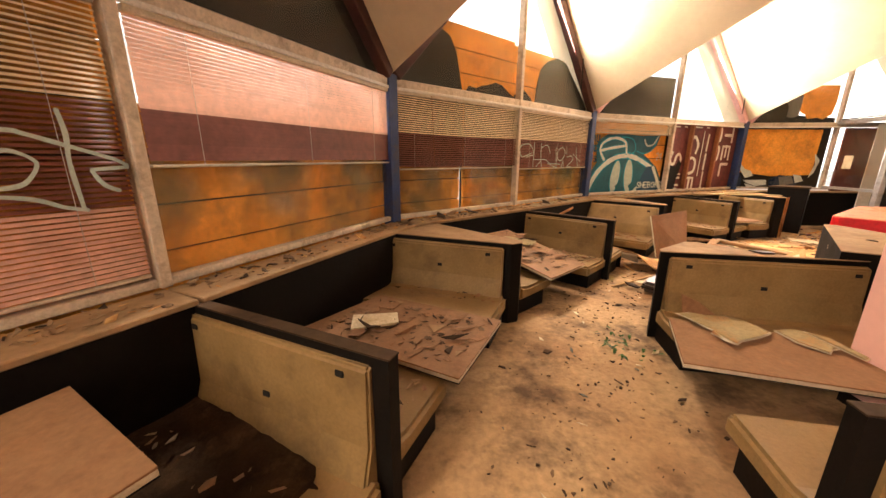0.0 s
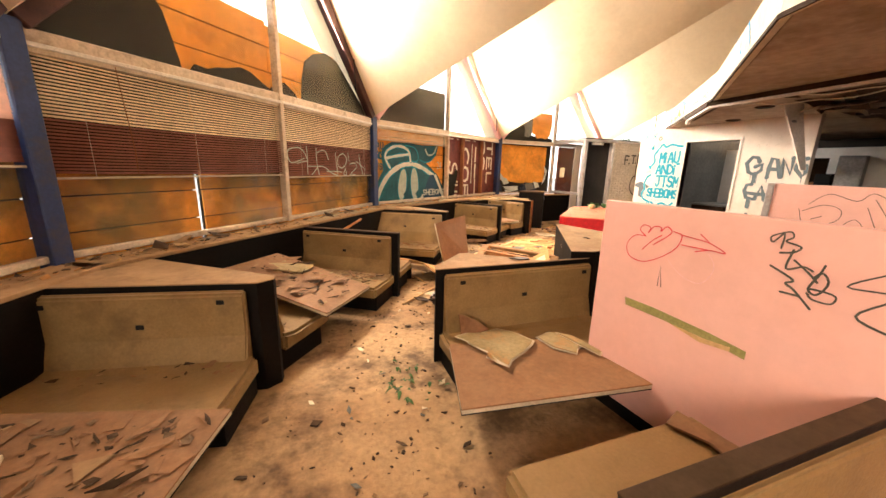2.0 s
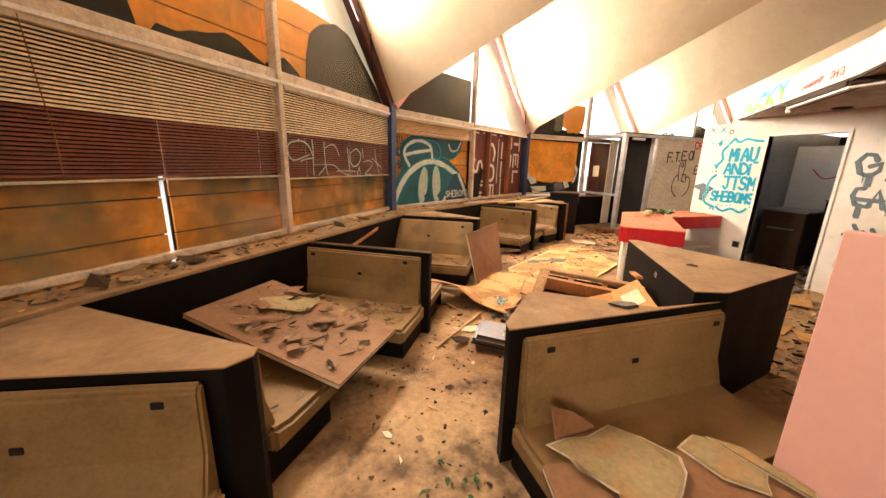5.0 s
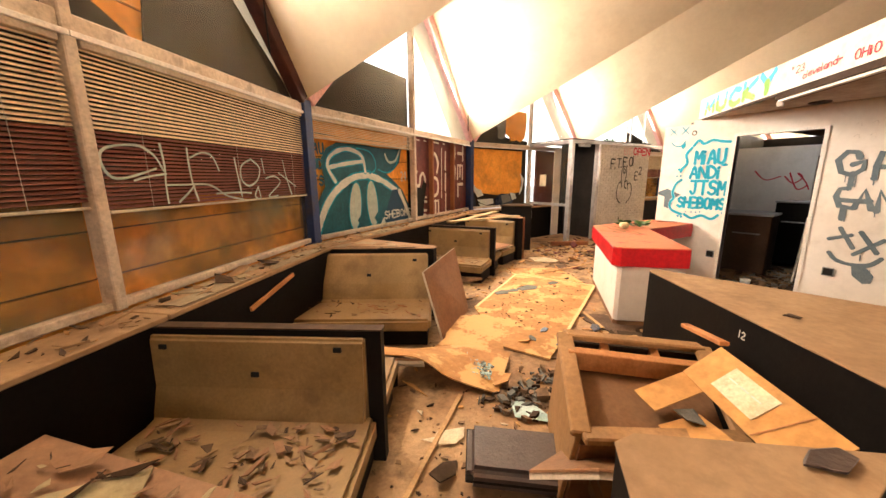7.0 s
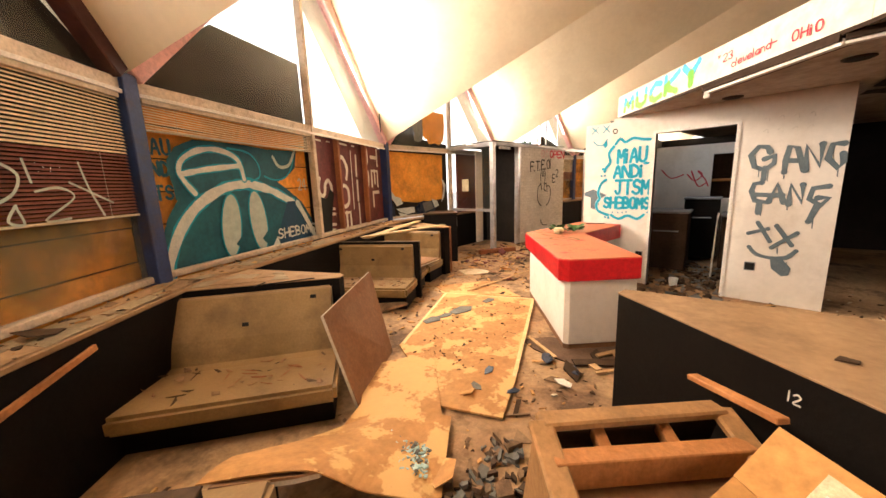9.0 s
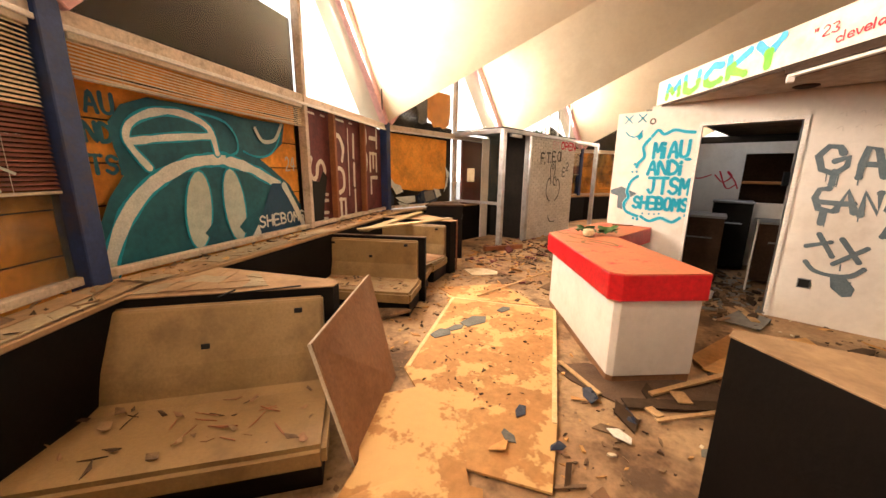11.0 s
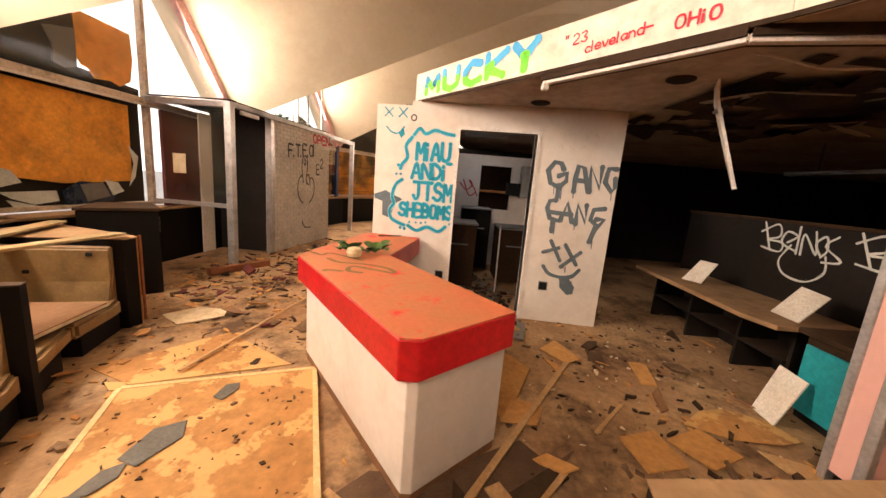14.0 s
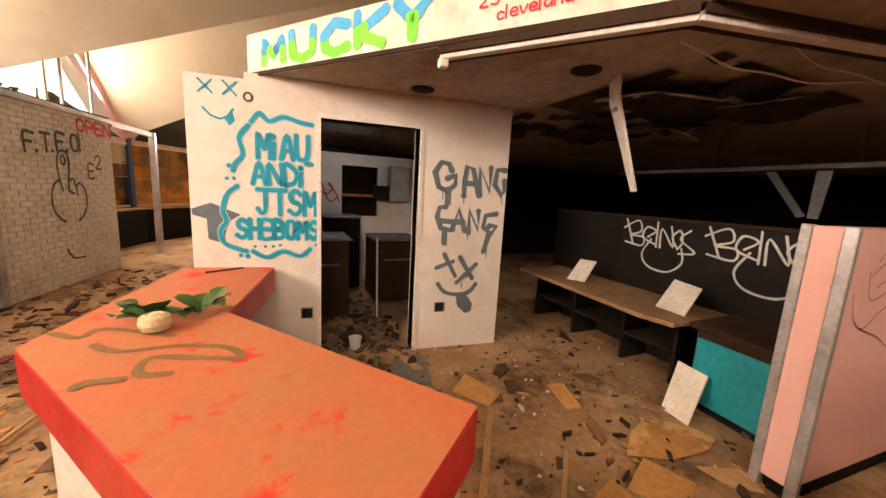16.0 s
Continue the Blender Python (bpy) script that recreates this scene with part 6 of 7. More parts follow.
hole = thing("torn_soffit_patch", "torn brown insulation hanging from a broken ceiling patch", "debris", "", (6.5, 1.4, SOF - 0.05))
bm = bmesh.new()
n, rows = 26, 14
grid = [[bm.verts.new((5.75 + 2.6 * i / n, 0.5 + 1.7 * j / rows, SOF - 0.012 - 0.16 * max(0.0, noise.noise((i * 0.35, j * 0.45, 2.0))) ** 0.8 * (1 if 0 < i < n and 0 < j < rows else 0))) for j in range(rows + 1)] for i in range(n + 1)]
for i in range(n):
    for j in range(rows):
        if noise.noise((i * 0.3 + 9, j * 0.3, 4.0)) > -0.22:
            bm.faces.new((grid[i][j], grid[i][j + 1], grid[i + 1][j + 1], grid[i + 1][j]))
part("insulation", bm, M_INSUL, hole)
for k, (cx, cy, r, lean, turn, mat) in enumerate(((6.45, 2.10, 0.30, 0.16, 0.3, M_SOFFIT), (6.15, 1.85, 0.26, 0.22, 1.4, M_SOFFIT), (6.75, 1.15, 0.34, 0.30, 0.8, M_CARPET), (6.95, 0.62, 0.30, 0.34, 2.1, M_SOFFIT), (6.55, 0.66, 0.26, 0.28, 2.9, M_CARPET), (5.95, 1.30, 0.28, 0.20, 0.2, M_SOFFIT), (7.35, 1.45, 0.26, 0.26, 1.0, M_CARPET))):
    rnd = random.Random(k + 90)
    pts = []
    for j in range(11):
        a = 2 * math.pi * j / 11
        q = r * rnd.uniform(0.55, 1.15)
        x, y = q * math.cos(a), q * 0.6 * math.sin(a)
        pts.append((cx + x * math.cos(turn) - y * math.sin(turn), cy + x * math.sin(turn) + y * math.cos(turn), SOF - 0.03 - lean * (0.5 + 0.5 * y / (0.7 * r)) * 0.5))
    part("torn_flap", panel3(pts, 0.008), mat, hole, "torn brown ceiling board hanging down")
for i, (a, b, c) in enumerate((((5.75, 2.55, 2.30), (5.75, 1.9, 2.19), (5.4, 1.1, 2.26)), ((5.5, 2.2, 2.30), (5.6, 1.5, 2.24), (5.2, 0.6, 2.24)))):
    wr = thing("loose_cable", "pale cable sagging below the soffit", "cable", "loose cables", b)
    a, b, c = Vector(a), Vector(b), Vector(c)
    pts = [a * (1 - t) ** 2 + b * 2 * t * (1 - t) + c * t * t + Vector((0, 0, 0.01 * math.sin(t * 17))) for t in [k / 14 for k in range(15)]]
    part("wire", tube(pts, 0.006, 5), M_ROPE, wr)
duct = thing("hanging_duct", "dusty blue-grey metal duct hung below the dark soffit", "duct", "", (7.0, -0.5, 1.96))
part("casing", beam((8.6, -0.5, 1.97), (5.2, -0.5, 1.97), 0.10, 0.05, 0.006), M_STEEL, duct)
for x in (8.2, 7.2, 6.0):
    part("strap", beam((x, -0.5, 1.98), (x, -0.5, SOF), 0.03, 0.006), M_STEEL, duct)
part("bracket", panel3([(6.69, -0.5, 1.93), (6.60, -0.5, 1.93), (6.30, -0.5, 1.48), (6.36, -0.5, 1.46)], 0.02), M_STEEL, duct)
part("bracket", panel3([(6.28, -0.5, 1.93), (6.16, -0.5, 1.93), (6.20, -0.5, 1.46), (6.28, -0.5, 1.46)], 0.02), M_STEEL, duct)
cordr = Plane(MULL[2], COLS[3])
wr = thing("hanging_wire", "thin dark cord hanging before a gable window", "cable", "", cordr.put(1.5, 2.6, 0.12))
part("wire", tube([cordr.put(1.50, 4.0, 0.12), cordr.put(1.49, 3.3, 0.12), cordr.put(1.52, 2.62, 0.12)], 0.008, 5), M_BLACK, wr)
wire = thing("hanging_wire", "thin dark wire hanging from the roof by a column", "cable", "", (6.6, 8.35, 2.5))
part("wire", tube([(6.55, 8.30, 4.1), (6.60, 8.33, 3.3), (6.64, 8.36, 2.5)], 0.010, 5), M_BLACK, wire)

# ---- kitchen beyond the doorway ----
# run on to y=-6.4 only to shut out eastern light below the soffit
structure("wall_kitchen_back", prism([(12.2, -6.4), (12.3, -6.4), (12.3, 5.2), (12.2, 5.2)], 0, SOF - 0.003), M_OUTROOM, "near-black kitchen rear wall, lengthened to block light", "wall")
structure("wall_kitchen_side", prism([(7.9, 4.62), (12.2, 4.62), (12.2, 4.70), (7.9, 4.70)], 0, SOF - 0.003), M_GREY, "grey painted kitchen side wall", "wall")
kbm = prism([(10.3, 3.53), (10.4, 3.53), (10.4, 4.62), (10.3, 4.62)], 0, 2.05)
for y0, y1, z0, z1 in ((2.95, 3.53, 1.87, 2.05), (2.2, 2.95, 0, 2.05), (2.95, 3.53, 0, 1.07)):
    add_prism(kbm, [(10.3, y0), (10.4, y0), (10.4, y1), (10.3, y1)], z0, z1)
kp = structure("wall_kitchen_partition", kbm, M_WHITE, "white kitchen partition with a serving hatch and red scrawl", "wall")
add = Plane((10.3, 4.62), (10.3, 3.62))
paint("red_scrawl", [[(0.72, 1.52), (0.84, 1.40), (0.95, 1.50), (0.88, 1.58), (1.0, 1.42), (1.05, 1.30)], [(0.78, 1.58), (0.90, 1.30), (1.02, 1.36)], [(0.30, 1.62), (0.46, 1.46), (0.66, 1.52)]], 0.025, add, M_SPRAYR, kp)
part("hatch_shelf", prism([(10.42, 2.9), (10.9, 2.9), (10.9, 3.6), (10.42, 3.6)], 1.38, 1.42), M_WOOD2, kp)
part("hatch_back", prism([(10.9, 2.7), (10.94, 2.7), (10.94, 3.7), (10.9, 3.7)], 1.0, 2.0), M_DARKTOP, kp)
for x0, y0, y1, z0, z1, mat, lab in ((10.16, 2.46, 2.80, 1.33, 1.90, M_STEEL, "grey metal wall cupboard on the kitchen partition"), (10.12, 2.81, 3.04, 1.36, 1.58, M_BLACK, "black box fixed to the kitchen partition")):
    cb = thing("wall_cupboard", lab, "cupboard", "kitchen cupboards", (x0, y0, z0))
    shell = part("body", prism([(x0, y0), (10.298, y0), (10.298, y1), (x0, y1)], z0, z1, 0.006), mat, cb)
    part("door", prism([(x0 - 0.018, y0 + 0.01), (x0 - 0.001, y0 + 0.01), (x0 - 0.001, y1 - 0.01), (x0 - 0.018, y1 - 0.01)], z0 + 0.01, z1 - 0.01, 0.003), mat, shell)
# skylight is assumed; frame and lamp are added to brighten the partition
sky_l = tagged(new("skylight"), "assumed unseen skylight, added to light the kitchen partition", "skylight", "", "structure")
part("frame", prism([(9.3, 3.2), (9.9, 3.2), (9.9, 3.9), (9.3, 3.9)], SOF - 0.03, SOF - 0.004), M_ALU, sky_l)
kl = new("kitchen_fill", bpy.data.lights.new("kitchen_fill", "AREA"))
kl.data.shape, kl.data.size, kl.data.size_y, kl.data.energy, kl.data.color = "RECTANGLE", 0.5, 0.6, 2.2, (0.85, 0.92, 1.0)
kl.matrix_world = look((9.6, 3.55, SOF - 0.04), (9.75, 3.55, 0))
for x, y, w, h, mat, lab in ((8.75, 3.96, 0.55, 0.95, M_DARKTOP, "dark brown kitchen bin cabinet"), (9.2, 3.0, 0.6, 0.88, M_DARKTOP, "dark kitchen cooking range"), (9.9, 3.6, 0.5, 1.1, M_BLACK, "black upright kitchen appliance"), (9.6, 4.2, 0.6, 0.9, M_STEEL, "dull steel kitchen work table")):
    kc = thing("kitchen_unit", lab, "appliance", "kitchen units", (x, y, 0))
    shell = part("body", box((x, y, h / 2 + 0.03), (w, w, h - 0.06), 0.012), mat, kc)
    part("top", box((x, y, h), (w + 0.03, w + 0.03, 0.03), 0.006), M_STEEL, kc)
    part("handle", box((x - w / 2 - 0.02, y, h * 0.7), (0.02, w * 0.6, 0.02), 0.004), M_STEEL, shell)
mop = thing("pole", "thin pale pole standing in the kitchen", "pole", "", (8.5, 3.35, 0))
part("rod", tube([(8.45, 3.36, 0.02), (8.62, 3.34, 0.95)], 0.012), M_WHITETRIM, mop)
cup = thing("paper_cup", "crumpled white cup on the doorway floor", "cup", "", (7.75, 3.72, 0))
part("cup", lathe((7.72, 3.74, 0.0), [(0.045, 0.0), (0.06, 0.11), (0.064, 0.113), (0.058, 0.113), (0.042, 0.01)], 14), M_CUP, cup)


# ---- sheets, laths and litter on the floor ----
def flat_sheet(name, poly, z, thick, mat, label, category, group="", warp=0.0):
    c = (sum(p[0] for p in poly) / len(poly), sum(p[1] for p in poly) / len(poly))
    s = thing(name, label, category, group, (*c, z))
    part("slab", panel3([(*p, z + thick + warp * (i % 2)) for i, p in enumerate(poly)], thick, 0.002), mat, s)
    return s


ps = flat_sheet("plywood_sheet", [(5.70, 6.17), (6.12, 5.05), (4.30, 4.36), (3.86, 4.22), (3.72, 4.62), (4.20, 5.52)], 0.012, 0.016, M_PLY, "large water-stained plywood sheet lying on the floor", "board", "plywood sheets")
flat_sheet("plywood_sheet", [(4.26, 5.14), (3.60, 4.50), (3.05, 4.90), (3.40, 5.06), (3.75, 5.45)], 0.032, 0.012, M_PLY, "smaller plywood sheet overlapping the larger one", "board", "plywood sheets")
flat_sheet("plywood_sheet", [(5.9, 6.55), (6.6, 6.0), (6.15, 5.25), (5.75, 6.15)], 0.002, 0.008, M_PLY, "thin plywood sheet on the littered floor", "board", "plywood sheets")
for a, b in (((5.70, 6.17), (6.12, 5.05)), ((6.12, 5.05), (4.30, 4.36)), ((4.20, 5.52), (5.70, 6.17))):
    inset = [lerp(a, b, 0.004), lerp(a, b, 0.996)]
    mid = (4.9, 5.1)
    part("edge_strip", beam((*shift(inset[0], unit(inset[0], mid), 0.03), 0.0295), (*shift(inset[1], unit(inset[1], mid), 0.03), 0.0295), 0.032, 0.004), M_PLYRIM, ps, "pale unstained edge")
bs = thing("bent_sheet", "warped plywood sheet curling off the floor with green shards", "board", "", (3.0, 4.4, 0))
front = smooth_line([(2.41, 4.89, 0.272), (2.60, 4.71, 0.285), (2.746, 4.574, 0.272), (2.84, 4.49, 0.20), (2.934, 4.40, 0.115), (3.158, 4.15, 0.03)], 4)
rear_edge = smooth_line([(2.58, 4.95, 0.262), (2.72, 4.93, 0.22), (2.95, 4.95, 0.12), (3.30, 4.90, 0.055), (3.52, 4.75, 0.05), (3.66, 4.48, 0.045)], 4)
bm = bmesh.new()
layers = []
for lay in (0, 1):
    layers.append([[bm.verts.new(Vector(a).lerp(Vector(b), j / 6) - Vector((0, 0, 0.009 * lay - 0.012 * math.sin(math.pi * j / 6)))) for j in range(7)] for a, b in zip(front, rear_edge)])
up, low = layers
for i in range(len(front) - 1):
    for j in range(6):
        bm.faces.new((up[i][j], up[i + 1][j], up[i + 1][j + 1], up[i][j + 1]))
        bm.faces.new((low[i][j], low[i][j + 1], low[i + 1][j + 1], low[i + 1][j]))
    bm.faces.new((up[i][0], low[i][0], low[i + 1][0], up[i + 1][0]))
part("slab", bm, M_PLY, bs)
bt = thing("bent_tabletop", "brown table top with cream edge wedged under a warped sheet", "table", "loose table tops", (2.6, 4.8, 0))
wedge = [Vector(p) for p in ((2.44, 4.84, 0.262), (2.70, 4.605, 0.258), (2.79, 4.545, 0.255), (2.92, 4.72, 0.10), (2.62, 4.95, 0.235))]
part("slab", panel3(wedge, 0.014, 0.002), M_TABLE, bt)
part("edge", panel3([q - Vector((0, 0, 0.0155)) for q in wedge], 0.022), M_EDGE, bt, "cream edge band")
part("foot", box((2.62, 4.76, 0.10), (0.10, 0.10, 0.20), 0.004), M_DARK, bt)

cu = thing("seat_cushion", "dark brown vinyl seat cushion lying on the floor", "cushion", "", (2.8, 3.6, 0))
m = pose(2.80, 3.62, 0.072, 2, 3, -43)
pad = part("pad", box(m, (0.62, 0.34, 0.13), 0.035, 3), M_LEATHER, cu)
part("welt", box(m, (0.632, 0.352, 0.014), 0.005), M_DARK, pad)

# upturned bench carcass and carton in the last booth
fr = thing("bench_carcass", "upturned open wooden bench frame painted tan", "frame", "", (3.3, 3.3, 0))
A, B, C, D = Vector((3.18, 3.68, 0.65)), Vector((3.78, 3.18, 0.57)), Vector((3.27, 2.86, 0.45)), Vector((2.69, 3.27, 0.50))
up = (B - A).cross(A - D).normalized()
up = up if up.z > 0 else -up
for p, q in ((A, B), (B, C), (C, D), (D, A)):
    part("rail", beam(p, q, 0.085, 0.035, 0.008), M_CARCASS, fr)
AD, BC = A.lerp(D, 0.24), B.lerp(C, 0.30)
part("rail", beam(AD - up * 0.03, BC - up * 0.03, 0.07, 0.10, 0.004), M_WOOD2, fr, "raw orange timber rail")
for k in (0.3, 0.66):
    part("strut", beam(A.lerp(B, k) - up * 0.05, AD.lerp(BC, k) - up * 0.05, 0.045, 0.05, 0.003), M_WOOD2, fr, "raw orange timber strut")
part("inner_panel", panel3([AD.lerp(BC, 0.03) - up * 0.09, BC - up * 0.09, C.lerp(D, 0.03) - up * 0.09, D.lerp(C, 0.03) - up * 0.09], 0.012), M_TABLE, fr, "brown inner panel")
hole_at = A.lerp(C, 0.62) - up * 0.086
part("bolt_hole", beam(hole_at - (B - A).normalized() * 0.02, hole_at + (B - A).normalized() * 0.02, 0.035, 0.006), M_BLACK, fr)
part("side", panel3([A + (A - B).normalized() * 0.02, D + (A - B).normalized() * 0.02, (2.76, 3.40, 0.03), (3.24, 3.80, 0.012)], 0.022, 0.004), M_CARCASS, fr)
part("back", panel3([A - up * 0.04, B - up * 0.04, (3.78, 3.30, 0.02), (3.24, 3.80, 0.012)], 0.016), M_DARKTOP, fr)
part("front", panel3([D - up * 0.04, C - up * 0.04, (3.28, 2.92, 0.02), (2.78, 3.38, 0.03)], 0.016), M_TABLE, fr)
fb = thing("loose_tabletop", "brown table top with cream edge tilted under the bench frame", "table", "loose table tops", (3.0, 3.2, 0))
q4 = [Vector(p) for p in ((2.56, 3.42, 0.30), (2.63, 3.16, 0.46), (3.02, 2.84, 0.42), (3.10, 3.30, 0.22), (2.92, 3.44, 0.22))]
part("slab", panel3(q4, 0.010), M_TABLE, fb)
part("edge", panel3([p - Vector((0, 0, 0.0115)) for p in q4], 0.026), M_EDGE, fb)
part("foot", box((2.9, 3.2, 0.12), (0.12, 0.12, 0.24), 0.004), M_DARK, fb)
ca = thing("flattened_carton", "flattened orange cardboard carton with a pale label", "carton", "", (3.3, 2.95, 0.5))
K = [Vector(p) for p in ((3.36, 3.14, 0.60), (3.51, 3.04, 0.72), (3.10, 2.58, 0.69), (2.97, 2.70, 0.57))]
nk = (K[1] - K[0]).cross(K[3] - K[0]).normalized()
nk = nk if nk.z > 0 else -nk
sheet_side = part("panel", panel3(K, 0.006), M_CARD, ca)


def on_card(u, v):
    return (K[0].lerp(K[1], u)).lerp(K[3].lerp(K[2], u), v) + nk * 0.003


part("label_sheet", panel3([on_card(0.22, 0.24), on_card(0.82, 0.24), on_card(0.82, 0.62), on_card(0.22, 0.62)], 0.0015), M_PAPER, sheet_side, "yellowed shipping label")
for j in range(3):
    part("print_line", panel3([on_card(0.55, 0.28 + 0.1 * j) + nk * 0.001, on_card(0.58, 0.28 + 0.1 * j) + nk * 0.001, on_card(0.58, 0.36 + 0.1 * j) + nk * 0.001, on_card(0.55, 0.36 + 0.1 * j) + nk * 0.001], 0.0008), M_MORTAR, sheet_side)
part("seam", panel3([on_card(0.02, 0.70) + nk * 0.001, on_card(0.98, 0.78) + nk * 0.001, on_card(0.98, 0.79) + nk * 0.001, on_card(0.02, 0.71) + nk * 0.001], 0.0008), M_WOOD2, sheet_side)
part("flap", panel3([(3.36, 3.14, 0.596), (3.30, 3.02, 0.585), (3.06, 3.14, 0.52), (3.13, 3.26, 0.53)], 0.005), M_CARD, ca)
part("lower_panel", panel3([(3.22, 3.02, 0.50), (3.0, 2.74, 0.54), (2.88, 2.86, 0.47), (3.06, 3.12, 0.46)], 0.005), M_CARD, ca)
flat_sheet("slate_chip", [(3.15, 3.10), (3.21, 3.04), (3.14, 2.97), (3.10, 3.03)], 0.505, 0.006, M_SLATE, "dark green-grey slate chip on the carton", "shard", "", 0.01)
flat_sheet("slate_chip", [(3.845, 2.89), (3.885, 2.87), (3.875, 2.82), (3.84, 2.83)], 0.842, 0.006, M_DARKTOP, "small dark chip lying on the booth wall", "shard", "", 0.004)
bt = thing("batten", "orange timber batten propped against the booth wall", "batten", "laths", (3.7, 3.2, 0.6))
part("bar", beam((3.80, 3.28, 0.67), (3.52, 3.03, 0.735), 0.045, 0.022, 0.003), M_WOOD2, bt)
bt = thing("batten", "orange timber batten fixed low on the dark wall", "batten", "laths", (1.9, 5.4, 0))
part("bar", beam((1.86, 5.40, 0.60), (2.27, 5.79, 0.71), 0.02, 0.035, 0.003), M_WOOD2, bt)


def lath(a, b, w, h, mat, label):
    s = thing("lath", label, "lath", "laths", ((a[0] + b[0]) / 2, (a[1] + b[1]) / 2, min(a[2], b[2])))
    part("strip", beam(a, b, w, h, 0.002), mat, s)


lath((5.91, 5.94, 0.035), (7.7, 5.68, 0.035), 0.025, 0.012, M_WOOD, "thin pine lath lying on the floor")
lath((2.95, 4.32, 0.02), (2.2, 3.86, 0.02), 0.03, 0.014, M_WOOD, "thin pine lath lying on the floor")
lath((5.02, 3.98, 0.03), (6.37, 3.05, 0.08), 0.04, 0.02, M_WOOD, "grey timber lath lying over rubble")
lath((4.74, 3.91, 0.03), (5.24, 3.44, 0.05), 0.03, 0.014, M_WOOD, "thin pine lath lying on rubble")
lath((5.05, 4.62, 0.03), (4.80, 4.25, 0.03), 0.035, 0.012, M_WOOD, "short pine lath on the floor")
lath((5.06, 3.59, 0.04), (4.85, 3.42, 0.05), 0.09, 0.012, M_WOOD, "thin pine lath on the floor")
lath((7.55, 3.45, 0.03), (7.05, 3.32, 0.05), 0.07, 0.014, M_WOOD, "pale broken board at the doorway")
lath((6.6, 6.9, 0.835), (5.0, 7.0, 0.845), 0.10, 0.02, M_TORN, "long pale plank lying along the ledge")
lath((5.1, 7.05, 0.815), (6.9, 7.75, 0.84), 0.12, 0.02, M_TORN, "long pale plank lying along the ledge")
lath((9.0, 6.85, 0.04), (8.2, 7.25, 0.06), 0.09, 0.09, M_TIMBER, "red-brown timber stud lying by the entrance")
flat_sheet("ceiling_tile", [(6.84, 6.80), (7.10, 6.60), (7.08, 6.32), (6.92, 6.25), (6.66, 6.52)], 0.01, 0.012, M_PAPER, "cream broken tile lying on the floor", "tile", "loose tiles")
flat_sheet("ceiling_tile", [(5.58, 2.99), (5.66, 2.72), (5.37, 2.69), (5.30, 2.96)], 0.012, 0.012, M_CARD, "square brown tile lying on the floor", "tile", "loose tiles", 0.006)
flat_sheet("ceiling_tile", [(5.58, 2.69), (5.70, 2.41), (5.47, 2.30), (5.34, 2.57)], 0.02, 0.012, M_CARD, "square brown tile lying on the floor", "tile", "loose tiles", 0.008)
flat_sheet("ceiling_tile", [(5.30, 2.17), (5.11, 2.0), (4.98, 2.22), (5.12, 2.39)], 0.006, 0.010, M_CARD, "square brown tile lying on the floor", "tile", "loose tiles", 0.005)
flat_sheet("ceiling_tile", [(5.77, 2.45), (5.90, 2.26), (5.98, 2.03), (5.84, 1.84), (5.67, 1.73), (5.60, 1.95), (5.64, 2.21)], 0.004, 0.010, M_PLY, "curled brown ceiling board on the floor", "tile", "loose tiles", 0.02)
flat_sheet("ceiling_tile", [(6.71, 3.18), (6.90, 2.98), (6.56, 2.84), (6.44, 3.02)], 0.02, 0.010, M_CARD, "square brown tile lying on rubble", "tile", "loose tiles", 0.012)
flat_sheet("ceiling_tile", [(6.95, 3.62), (7.45, 3.42), (7.30, 3.18), (6.85, 3.30)], 0.02, 0.010, M_GREY, "grey board piece at the doorway", "tile", "loose tiles", 0.012)
flat_sheet("ceiling_tile", [(5.56, 2.14), (5.44, 1.90), (5.30, 1.98), (5.39, 2.12)], 0.008, 0.010, M_WOOD, "pale brown tile piece beside the pink partition", "tile", "loose tiles", 0.004)
lath((5.58, 3.13, 0.035), (5.9, 2.81, 0.04), 0.025, 0.012, M_WOOD, "thin pine lath on the floor")
flat_sheet("ceiling_tile", [(5.62, 3.72), (5.86, 3.60), (5.80, 3.40), (5.58, 3.50)], 0.03, 0.010, M_CARD, "square brown tile lying on rubble", "tile", "loose tiles", 0.02)
flat_sheet("carpet_offcut", [(4.98, 4.65), (4.87, 4.47), (4.83, 4.30), (4.80, 4.10), (5.06, 3.75), (5.27, 3.44), (5.50, 3.62), (5.20, 4.15), (5.20, 4.45)], 0.002, 0.012, M_CARPET, "dark brown carpet offcut round the counter foot", "carpet")


# torn plywood on the right-hand table
def ragged(cx, cy, r, n, seed, squash=1.0, turn=0.0):
    rnd = random.Random(seed)
    out = []
    for k in range(n):
        a = 2 * math.pi * k / n
        q = r * rnd.uniform(0.6, 1.15)
        x, y = q * math.cos(a), q * squash * math.sin(a)
        out.append((cx + x * math.cos(turn) - y * math.sin(turn), cy + x * math.sin(turn) + y * math.cos(turn)))
    return out


def torn_piece(poly, z, mat, label, lift=0.02):
    """A torn board with a pale broken edge showing under it."""
    c = (sum(p[0] for p in poly) / len(poly), sum(p[1] for p in poly) / len(poly))
    t = thing("torn_plywood", label, "board", "torn plywood pieces", (*c, z))
    tops = [(*p, z + 0.014 + lift * abs(math.sin(i * 1.9))) for i, p in enumerate(poly)]
    part("face", panel3(tops, 0.006), mat, t)
    part("torn_edge", panel3([(x + (x - c[0]) * 0.07, y + (y - c[1]) * 0.07, h - 0.0065) for x, y, h in tops], 0.007), M_EDGE, t, "pale splintered edge")
    return t


